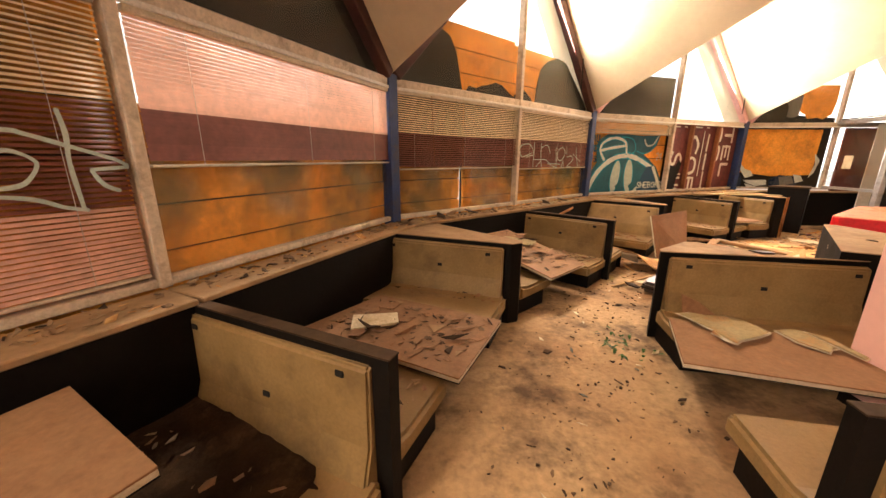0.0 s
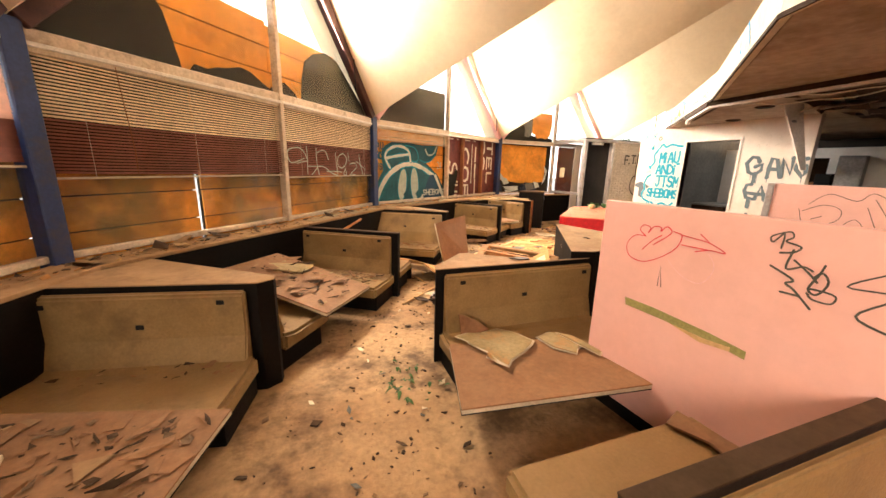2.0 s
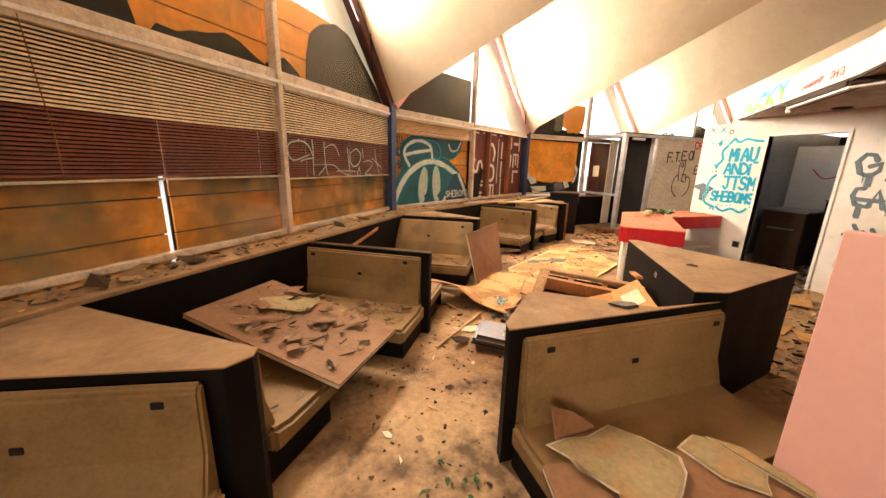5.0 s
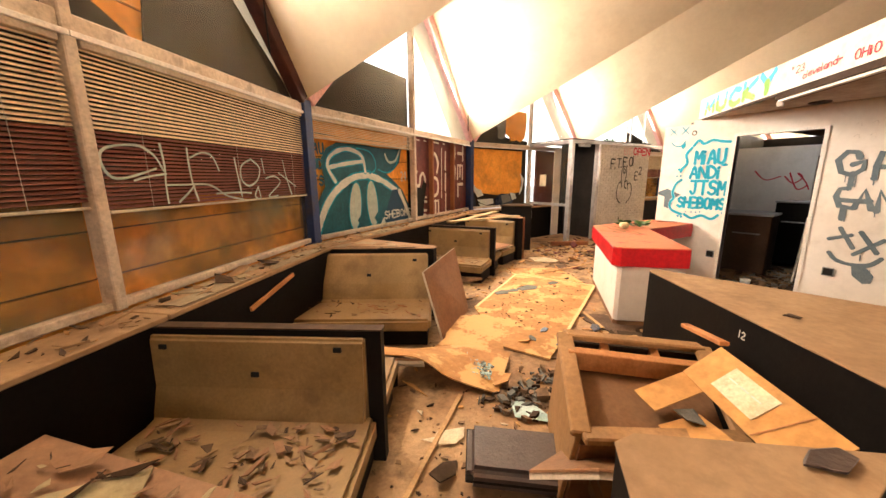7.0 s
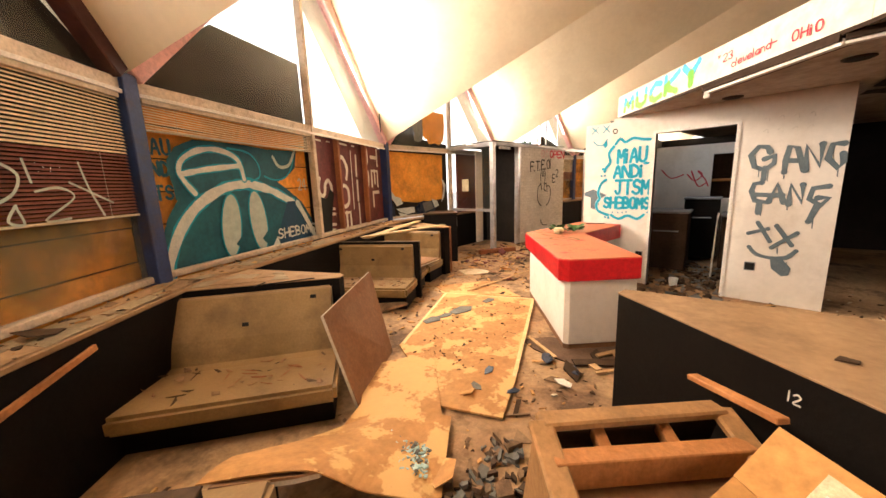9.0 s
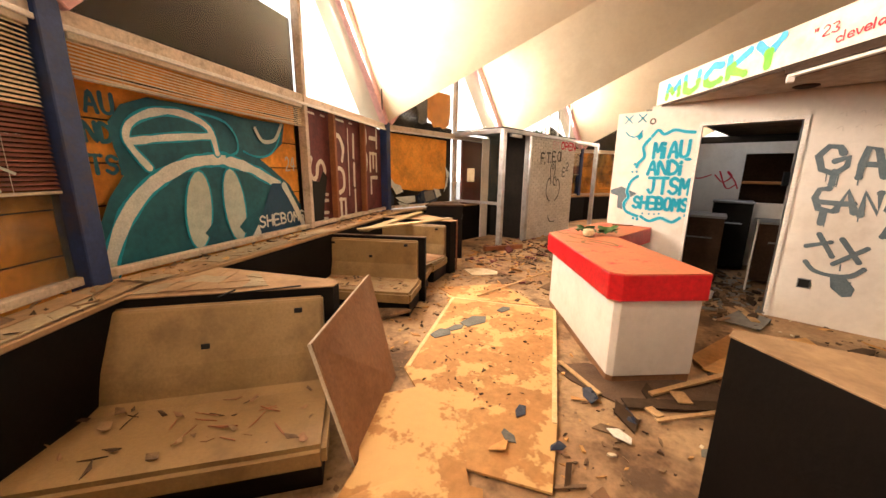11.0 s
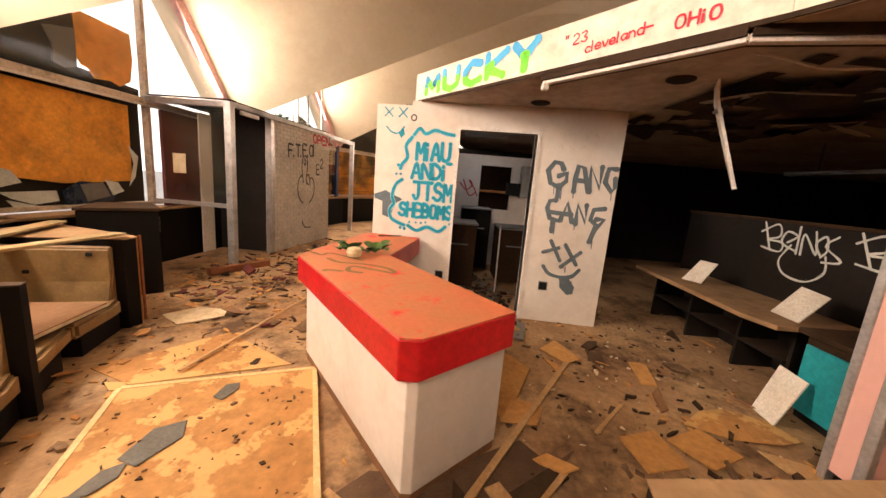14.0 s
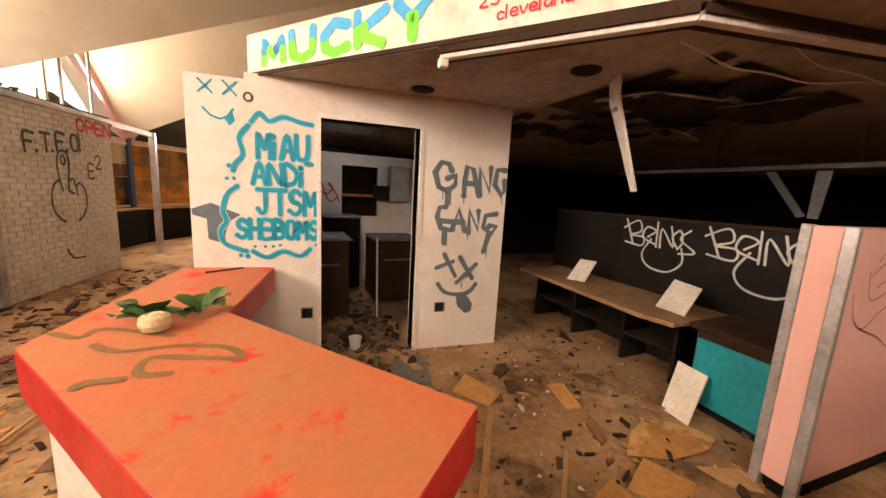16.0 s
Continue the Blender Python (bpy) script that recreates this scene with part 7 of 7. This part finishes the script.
torn_piece([(2.018, 2.348), (2.10, 2.33), (2.20, 2.30), (2.341, 2.31), (2.40, 2.20), (2.467, 2.073), (2.393, 2.01), (2.30, 1.97), (2.17, 1.93), (2.096, 1.871), (2.08, 1.96), (2.041, 2.014), (2.085, 2.06), (2.069, 2.125), (2.03, 2.19), (2.05, 2.256)], 0.352, M_TORN, "large torn plywood piece lying on the table")
torn_piece([(2.54, 2.10), (2.66, 2.11), (2.74, 2.00), (2.72, 1.87), (2.66, 1.85), (2.62, 1.82), (2.53, 1.93)], 0.352, M_TORN, "torn plywood piece lying on the table", 0.01)
torn_piece([(2.70, 2.07), (2.755, 1.97), (2.755, 1.74), (2.715, 1.72), (2.70, 1.84)], 0.366, M_TORN, "narrow torn plywood piece beside the pink partition", 0.008)
sheet("torn_plywood", [(2.06, 2.36, 0.36), (2.30, 2.35, 0.36), (2.20, 2.40, 0.44), (2.07, 2.42, 0.50)], 0.008, M_TABLE, "torn brown board scrap standing against the backrest", "board", "torn plywood pieces")
flat_sheet("paper_sheet", [(-0.42, 1.98), (-0.10, 2.08), (-0.14, 2.26), (-0.46, 2.18)], 0.349, 0.02, M_PAPER, "cream foam slab lying on the table", "paper", "", 0.01)
sheet("torn_plywood", [(0.91, 4.02, 0.545), (0.90, 4.15, 0.565), (1.0, 4.17, 0.555), (1.32, 4.15, 0.505), (1.29, 4.06, 0.495), (1.17, 3.94, 0.495)], 0.010, M_TORN, "yellowed torn plywood piece on the tilted table", "board", "torn plywood pieces")
flat_sheet("glass_sheet", [(3.155, 4.03), (3.217, 4.008), (3.26, 3.90), (3.239, 3.755), (3.196, 3.753), (3.059, 3.913)], 0.02, 0.006, M_GLASSB, "pale green glass shard on the floor", "shard", "", 0.004)
flat_sheet("paper_sheet", [(2.486, 4.142), (2.56, 4.10), (2.602, 4.135), (2.755, 4.056), (2.70, 4.0), (2.618, 3.985), (2.55, 4.04)], 0.012, 0.003, M_PAPER, "white paper scrap on the floor", "paper", "", 0.006)
for i, (x, y, r, mat, lab) in enumerate(((4.84, 5.66, 0.16, M_SLATE, "grey tile shard on the plywood"), (5.02, 5.62, 0.15, M_SLATE, "grey tile shard on the plywood"), (5.27, 5.57, 0.18, M_SLATE, "grey tile shard on the plywood"), (4.30, 4.60, 0.08, M_NAVY, "navy tile shard on the plywood"), (4.05, 4.55, 0.08, M_SLATE, "grey tile shard on the plywood"), (4.15, 4.30, 0.07, M_NAVY, "navy tile shard on the plywood"), (4.68, 4.05, 0.09, M_NAVY, "navy tile shard on the floor"), (4.46, 4.05, 0.09, M_SIGN, "white tile shard on the floor"), (4.62, 3.64, 0.08, M_SLATE, "navy tile shard on the floor"), (4.74, 4.31, 0.12, M_NAVY, "navy tile shard on the floor"), (5.74, 5.48, 0.12, M_SLATE, "grey tile shard on the plywood"))):
    flat_sheet("tile_shard", ragged(x, y, r, 5, i + 3, 0.55, -0.2 if y > 5.4 else i * 1.1), 0.030, 0.006, mat, lab, "shard", "tile shards", 0.004)
gr = thing("weed", "low green weed growing through the floor debris", "plant", "", (1.75, 2.35, 0))
for i in range(34):
    bm = bmesh.new()
    rnd = random.Random(i)
    c = Vector((1.69 + rnd.gauss(0, 0.10), 2.47 + rnd.gauss(0, 0.12), 0.004))
    leaf(bm, c, c + Vector((rnd.uniform(-0.05, 0.05), rnd.uniform(-0.05, 0.05), rnd.uniform(0.01, 0.05))), 0.014, 0.015)
    part("leaf", bm, M_LEAF, gr)


flat_sheet("leather_scrap", ragged(2.78, 2.63, 0.085, 11, 5, 0.42, -0.35), 0.782, 0.012, M_LEATHER, "dark red-brown leather scrap on the divider top", "scrap", "", 0.005)


flat_sheet("torn_plywood", [(2.56, 1.20), (2.69, 1.22), (2.70, 1.02), (2.69, 0.86), (2.57, 0.87), (2.60, 1.02)], 0.300, 0.014, M_TABLE, "torn brown board lying on a seat by the pink partition", "board", "torn plywood pieces", 0.012)


def cracked(name, corners, z, cells, seed, label, category, mats):
    """A brittle sheet broken into pieces, each lifted a little."""
    rnd = random.Random(seed)
    c = (sum(p[0] for p in corners) / 4, sum(p[1] for p in corners) / 4)
    t = thing(name, label, category, "", (*c, z))
    nu, nv = cells
    grid = [[lerp(lerp(corners[0], corners[1], min(1, max(0, (i + rnd.uniform(-0.38, 0.38) * (0 < i < nu)) / nu))), lerp(corners[3], corners[2], min(1, max(0, (i + rnd.uniform(-0.38, 0.38) * (0 < i < nu)) / nu))), (j + rnd.uniform(-0.28, 0.28) * (0 < j < nv)) / nv) for j in range(nv + 1)] for i in range(nu + 1)]
    for i in range(nu):
        for j in range(nv):
            if rnd.random() < 0.10:
                continue
            quad = [grid[i][j], grid[i + 1][j], grid[i + 1][j + 1], grid[i][j + 1]]
            m = (sum(q[0] for q in quad) / 4, sum(q[1] for q in quad) / 4)
            tx, ty = rnd.uniform(-0.04, 0.04), rnd.uniform(-0.04, 0.04)
            h = rnd.uniform(0.0, 0.004)
            pts = []
            for k in range(4):
                q, r = quad[k], quad[(k + 1) % 4]
                for a in (0.0, 0.5):
                    x, y = lerp(q, r, a)
                    x, y = x + (m[0] - x) * (0.015 + 0.05 * rnd.random() * (a > 0)), y + (m[1] - y) * (0.015 + 0.05 * rnd.random() * (a > 0))
                    pts.append((x, y, z + 0.009 + h + (x - m[0]) * tx + (y - m[1]) * ty))
            part("sheet_piece", panel3(pts, 0.004), rnd.choice(mats), t)
    return t


cracked("cracked_covering", [(2.80, 6.38), (3.42, 5.90), (3.50, 6.20), (3.36, 6.62)], 0.79, (5, 3), 3, "cracked grey-tan sheet lifting off the wedge divider top", "sheet", (M_LEDGE2, M_LEDGE, M_LEDGE2))
for k, half, seed in ((3, 0, 4), (2, 1, 6)):
    p_, q_ = (COLS[k], MULL[k]) if half == 0 else (MULL[k], COLS[k + 1])
    cracked("cracked_covering", strip(lerp(p_, q_, 0.04), lerp(p_, q_, 0.97), -0.35, -0.10), SILL - 0.0115, (9, 2), seed, "broken tan sheets covering the window ledge", "sheet", (M_LEDGE2, M_LEDGE2, M_LEDGE))
for a, b in (((3.218, 5.936), (3.554, 5.766)), ((3.149, 5.928), (3.262, 5.988))):
    sl = thing("dark_sliver", "thin dark sliver lying on the divider top", "sliver", "dark slivers", (*lerp(a, b, 0.5), 0.79))
    part("sliver", beam((*a, 0.7945), (*b, 0.7945), 0.010, 0.007), M_BLACK, sl)
flat_sheet("fallen_board", [(6.58, 3.53), (6.30, 3.37), (5.62, 3.68), (5.80, 3.80)], 0.022, 0.010, M_CARD, "pale brown board lying behind the counter", "board", "", 0.01)
lath((5.264, 3.45, 0.03), (4.80, 4.10, 0.03), 0.10, 0.012, M_DARKTOP, "dark brown board strip lying on rubble")
lath((5.12, 3.84, 0.055), (5.02, 3.78, 0.05), 0.09, 0.012, M_WOOD, "short pale pine offcut on rubble")
lath((4.834, 3.967, 0.04), (4.78, 3.89, 0.04), 0.06, 0.012, M_WOOD, "short pale pine offcut on rubble")


# ---- loose litter, too fine to count ----
def inside(p, poly):
    x, y = p
    hit = False
    for i in range(len(poly)):
        (x0, y0), (x1, y1) = poly[i], poly[i - 1]
        if (y0 > y) != (y1 > y) and x < (x1 - x0) * (y - y0) / (y1 - y0) + x0:
            hit = not hit
    return hit


def litter(name, count, zone, size, mats, label, seed, flat=0.12, curl=0.0, avoid=(), lean=0.35, slim=(0.2, 0.8)):
    """Small flakes and lumps scattered over a zone; zone gives a point or None."""
    rnd = random.Random(seed)
    verts, faces, idx = [], [], []
    made = 0
    while made < count:
        p = zone(rnd)
        if p is None or any(inside(p[:2], a) for a in avoid):
            continue
        made += 1
        s = rnd.uniform(*size) * (1.8 if rnd.random() < 0.06 else 1.0)
        n = rnd.choice((3, 4, 4, 5))
        a0 = rnd.uniform(0, 6.3)
        h = s * flat * rnd.uniform(0.5, 1.6)
        tilt = Matrix.Rotation(rnd.uniform(-lean, lean), 3, "X") @ Matrix.Rotation(rnd.uniform(-lean, lean), 3, "Y")
        squash = rnd.uniform(*slim)
        base = len(verts)
        ring = [Vector((s * math.cos(a0 + 6.283 * k / n) * rnd.uniform(0.7, 1.1), s * squash * math.sin(a0 + 6.283 * k / n) * rnd.uniform(0.7, 1.1), 0)) for k in range(n)]
        turn = Matrix.Rotation(rnd.uniform(0, 6.3), 3, "Z")
        low = min((tilt @ v).z for v in ring)
        for lay in (0, 1):
            for k, v in enumerate(ring):
                w = turn @ tilt @ v
                verts.append((p[0] + w.x, p[1] + w.y, p[2] + w.z - low + h * lay + curl * s * (abs(v.x) / s) ** 2))
        faces += [tuple(base + k for k in range(n))[::-1], tuple(base + n + k for k in range(n))] + [(base + k, base + (k + 1) % n, base + n + (k + 1) % n, base + n + k) for k in range(n)]
        idx += [rnd.randrange(len(mats))] * (n + 2)
    me = bpy.data.meshes.new(name)
    me.from_pydata(verts, [], faces)
    for m_ in mats:
        me.materials.append(m_)
    me.polygons.foreach_set("material_index", idx)
    return tagged(new(name, me), label, "litter", "", "stuff")


def band(path, half):
    def pick(r):
        i = r.randrange(len(path) - 1)
        x, y = lerp(path[i], path[i + 1], r.random())
        return (x + r.gauss(0, half), y + r.gauss(0, half), 0.001)
    return pick


def patch(corners, z):
    def pick(r):
        u, v = r.random(), r.random()
        x, y = lerp(lerp(corners[0], corners[1], u), lerp(corners[3], corners[2], u), v)
        zz = z if not isinstance(z, tuple) else z[0] + (z[1] - z[0]) * v
        return (x, y, zz)
    return pick


SHEETS = [(5.74, 6.2), (6.16, 5.02), (3.86, 4.18), (3.0, 4.9), (4.20, 5.56)]
COUNTER = [(6.40, 5.27), (4.95, 4.30), (5.40, 3.70), (6.6, 4.55)]
AISLE = [(0.6, -1.0), (0.9, 1.0), (1.3, 2.2), (2.0, 3.3), (2.7, 4.1)]
litter("aisle_litter", 480, band(AISLE, 0.36), (0.004, 0.017), (M_RUBBLE, M_DARKTOP, M_DARKTOP, M_RUBBLE), "small flakes of plaster and grit on the aisle floor", 1, 0.4)
litter("aisle_chips", 70, band(AISLE, 0.38), (0.018, 0.045), (M_PAPER, M_RUBBLE, M_DARKTOP, M_DARKTOP, M_SLATE), "larger chips of plaster and paper on the aisle floor", 2)
HALL = [(3.2, 4.0), (4.3, 4.9), (5.6, 5.9), (7.0, 6.2), (8.2, 6.6)]
litter("hall_litter", 1000, band(HALL, 0.75), (0.008, 0.032), (M_RUBBLE, M_DARKTOP, M_PLY, M_RUBBLE, M_CARD), "broken boards and plaster crumbs on the hall floor", 3, 0.25, 0.0, (COUNTER, SHEETS))
litter("hall_boards", 70, band(HALL, 0.95), (0.05, 0.16), (M_CARD, M_DARKTOP, M_RUBBLE, M_PLY, M_TABLE), "torn board pieces on the hall floor", 4, 0.06, 0.0, (COUNTER, SHEETS))
YARD = [(4.6, 3.6), (5.4, 3.2), (6.2, 2.8), (6.9, 2.2), (7.6, 1.7)]
litter("kitchen_front_litter", 520, band(YARD, 0.6), (0.006, 0.028), (M_RUBBLE, M_DARKTOP, M_RUBBLE, M_DARKTOP, M_PAPER), "rubble and plaster crumbs before the kitchen", 5, 0.35, 0.0, (COUNTER,))
litter("kitchen_front_boards", 34, band(YARD, 0.6), (0.05, 0.17), (M_CARD, M_RUBBLE, M_DARKTOP, M_TABLE, M_CARPET), "torn board pieces before the kitchen", 6, 0.07, 0.0, (COUNTER,))
litter("pink_front_litter", 260, band([(4.4, 2.3), (5.1, 2.4), (5.9, 2.1)], 0.4), (0.01, 0.05), (M_RUBBLE, M_CARD, M_DARKTOP), "rubble crumbs by the pink partition", 7, 0.3)
litter("entrance_litter", 500, band([(7.6, 6.6), (9.2, 6.6), (11.0, 6.0)], 0.6), (0.02, 0.09), (M_RUBBLE, M_DARKTOP, M_CARD, M_MAROON), "broken boards on the entrance floor", 8, 0.15)
litter("door_litter", 300, band([(7.2, 3.6), (8.2, 3.6), (9.2, 3.6)], 0.25), (0.02, 0.08), (M_RUBBLE, M_DARKTOP, M_GREY), "rubble on the kitchen floor", 9, 0.3)
# on tables and seats
TA = [(0.28, 1.60), (0.58, 2.16), (-0.32, 2.56), (-0.68, 2.02)]
litter("table_flakes", 170, patch(TA, 0.347), (0.01, 0.04), (M_DARKTOP, M_TABLE, M_RUBBLE, M_TABLE), "dark paint flakes on the dropped table", 10, 0.04, 0.2, lean=0.12)
litter("table_slivers", 28, patch(TA, 0.349), (0.03, 0.07), (M_DARKTOP, M_DARKTOP, M_TABLE), "dark curled slivers on the dropped table", 15, 0.06, 0.25, lean=0.15, slim=(0.06, 0.22))
litter("table_sheets", 16, patch(TA, 0.348), (0.05, 0.11), (M_TABLE, M_LEDGE, M_TABLE), "peeled laminate sheets on the dropped table", 13, 0.03, 0.15, lean=0.05)
TB = [(1.28, 3.30), (1.70, 3.70), (1.02, 4.42), (0.56, 4.02)]
litter("table_flakes", 90, patch(TB, (0.36, 0.585)), (0.01, 0.045), (M_TABLE, M_TORN, M_DARKTOP, M_RUBBLE), "curled paint flakes on the tilted table", 11, 0.04, 0.2, lean=0.2)
litter("table_slivers", 40, patch(TB, (0.37, 0.59)), (0.03, 0.08), (M_DARKTOP, M_DARKTOP, M_TORN), "dark curled slivers on the tilted table", 16, 0.06, 0.25, lean=0.2, slim=(0.06, 0.22))
litter("table_sheets", 16, patch(TB, (0.365, 0.59)), (0.04, 0.11), (M_TABLE, M_LEDGE, M_TABLE), "large peeled laminate sheets on the tilted table", 14, 0.025, 0.15, lean=0.22)
for seed, (I, C, side, d0, d1, n, sz) in enumerate(((B1[0], B1[1], -1, 0.14, 0.3, 30, 0.035), (B2[0], B2[1], -1, 0.16, 0.55, 130, 0.06), (B2[0], B2[1], 1, 0.16, 0.5, 20, 0.03), (B3[0], B3[1], -1, 0.30, 0.72, 26, 0.05), (B4[0], B4[1], -1, 0.16, 0.55, 70, 0.05), (B0[0], B0[1], -1, 0.30, 0.95, 60, 0.04), (B0[0], B0[1], 1, 0.16, 0.5, 260, 0.04), ((0.16, 3.74), (0.92, 2.97), 1, 0.15, 0.5, 25, 0.03))):
    u, n_ = frame_of(I, C, side)
    q = [shift(shift(I, u, 0.1), n_, d0), shift(shift(C, u, -0.08), n_, d0), shift(shift(C, u, -0.08), n_, d1), shift(shift(I, u, 0.1), n_, d1)]
    litter("seat_flakes", n, patch(q, 0.298), (0.012, sz), (M_RUBBLE, M_DARKTOP, M_TABLE, M_LEDGE, M_TABLE), "flakes of board and plaster on a booth seat", 20 + seed, 0.08, 0.2, lean=0.2, slim=(0.12, 0.6))
q = [shift(B3[0], unit(*B3), 0.35), shift(B3[1], unit(*B3), -0.15)]
litter("seat_slivers", 16, patch([shift(q[0], frame_of(*B3, -1)[1], 0.36), shift(q[1], frame_of(*B3, -1)[1], 0.36), shift(q[1], frame_of(*B3, -1)[1], 0.66), shift(q[0], frame_of(*B3, -1)[1], 0.66)], 0.296), (0.04, 0.09), (M_DIRT, M_TIMBER), "thin dark slivers on a booth seat", 33, 0.06, 0.05, lean=0.05, slim=(0.03, 0.09))
for k, m0, m1 in ((1, 0, 1), (2, 0, 1), (3, 0, 1)):
    for a, b in ((COLS[k], MULL[k]), (MULL[k], COLS[k + 1])):
        q = strip(lerp(a, b, 0.03), lerp(a, b, 0.97), -0.34, -0.06)
        litter("ledge_flakes", 150, patch(q, SILL - 0.011), (0.01, 0.04), (M_LEDGE, M_DARKTOP, M_RUBBLE, M_PLY), "dusty flakes and grit on the window ledge", 40 + k, 0.12, 0.1)
for k, seed in ((2, 71),):
    for a, b in ((COLS[k], MULL[k]), (MULL[k], COLS[k + 1])):
        litter("ledge_sheets", 8, patch(strip(lerp(a, b, 0.06), lerp(a, b, 0.94), -0.30, -0.10), SILL - 0.010), (0.04, 0.12), (M_LEDGE, M_TORN, M_DARKTOP), "broken board pieces on the window ledge", seed, 0.05, 0.15)
litter("glass_crumbs", 240, patch([(3.06, 4.84), (3.18, 4.24), (3.34, 4.38), (3.28, 4.80)], (0.075, 0.07)), (0.008, 0.025), (M_GLASSB, M_SLATE, M_GLASSB), "green glass crumbs on the warped sheet", 60, 0.3)
litter("sheet_grit", 160, patch([(5.6, 6.05), (6.0, 5.1), (4.2, 4.45), (4.1, 5.3)], 0.030), (0.006, 0.02), (M_RUBBLE, M_DARKTOP, M_TABLE), "fine grit on the plywood sheet", 62, 0.3)
first_table = table_top([(-1.20, 0.93, 0.65), (-0.55, 0.59, 0.65), (-0.82, 0.05, 0.65), (-1.43, 0.36, 0.65)], "brown laminate table standing on a dark post by the wall")
part("post", box((-1.0, 0.48, 0.305), (0.09, 0.09, 0.61), 0.006), M_DARK, first_table)
part("foot", box((-1.0, 0.48, 0.012), (0.42, 0.42, 0.024), 0.006), M_DARK, first_table)
litter("brick_crumbs", 130, patch([(3.0, 4.2), (3.7, 4.2), (3.7, 3.9), (3.1, 3.8)], 0.002), (0.02, 0.05), (M_DARKTOP, M_SLATE, M_RUBBLE), "dark crumbs of brick on the floor", 61, 0.5)

# dirt fallen over the first seat; its darkness also stands in for shade
dirt = bmesh.new()
u, n_ = frame_of(B0[0], B0[1], -1)
nx, ny = 26, 22
g = []
for i in range(nx + 1):
    row = []
    for j in range(ny + 1):
        x, y = span(*B0) * (i / nx), 0.09 + 1.2 * j / ny
        z = 0.27 - 0.12 * (j / ny) ** 1.3 + 0.045 * noise.noise((x * 3, y * 3, 0)) * min(1.0, 4 * j / ny) + 0.018 * noise.noise((x * 13, y * 13, 4)) - 0.12 * (i / nx) ** 2 - 0.32 * max(0.0, j / ny - 0.75)
        row.append(dirt.verts.new((B0[0][0] + u[0] * x + n_[0] * y, B0[0][1] + u[1] * x + n_[1] * y, max(0.003, z))))
    g.append(row)
for i in range(nx):
    for j in range(ny):
        dirt.faces.new((g[i][j], g[i + 1][j], g[i + 1][j + 1], g[i][j + 1])).smooth = True
tagged(link_mesh("dirt_heap", dirt, M_DIRT), "dirt heaped over a booth seat, its dark brown partly painted shade", "dirt", "", "stuff")

# ---- the lobby's bricks, nearest pieces last ----
brick_mesh = bpy.data.meshes.new("brick")
bm = box(Matrix(), (0.192, 0.02, 0.058), 0.004)
bm.to_mesh(brick_mesh)
bm.free()
brick_mesh.materials.append(M_BRICK)
half_mesh = bpy.data.meshes.new("brick")
bm = box(Matrix(), (0.092, 0.02, 0.058), 0.004)
bm.to_mesh(half_mesh)
bm.free()
half_mesh.materials.append(M_BRICK)
rot = Matrix((LP.u, LP.n, Vector((0, 0, 1)))).transposed().to_4x4()
LB = span(E2, E3)
for row in range(35):
    x = 0.0 if row % 2 else 0.1
    if not row % 2:
        spots = [(0.05, half_mesh)] + [(0.2 + 0.2 * i, brick_mesh) for i in range(int((LB - 0.1) / 0.2))]
    else:
        spots = [(0.1 + 0.2 * i, brick_mesh) for i in range(int(LB / 0.2))]
    for u, me in spots:
        ob = new("brick", me)
        ob.parent = wb
        m = rot.copy()
        m.translation = LP.put(u, 0.035 + row * 0.068, 0.0)
        ob.matrix_basis = m
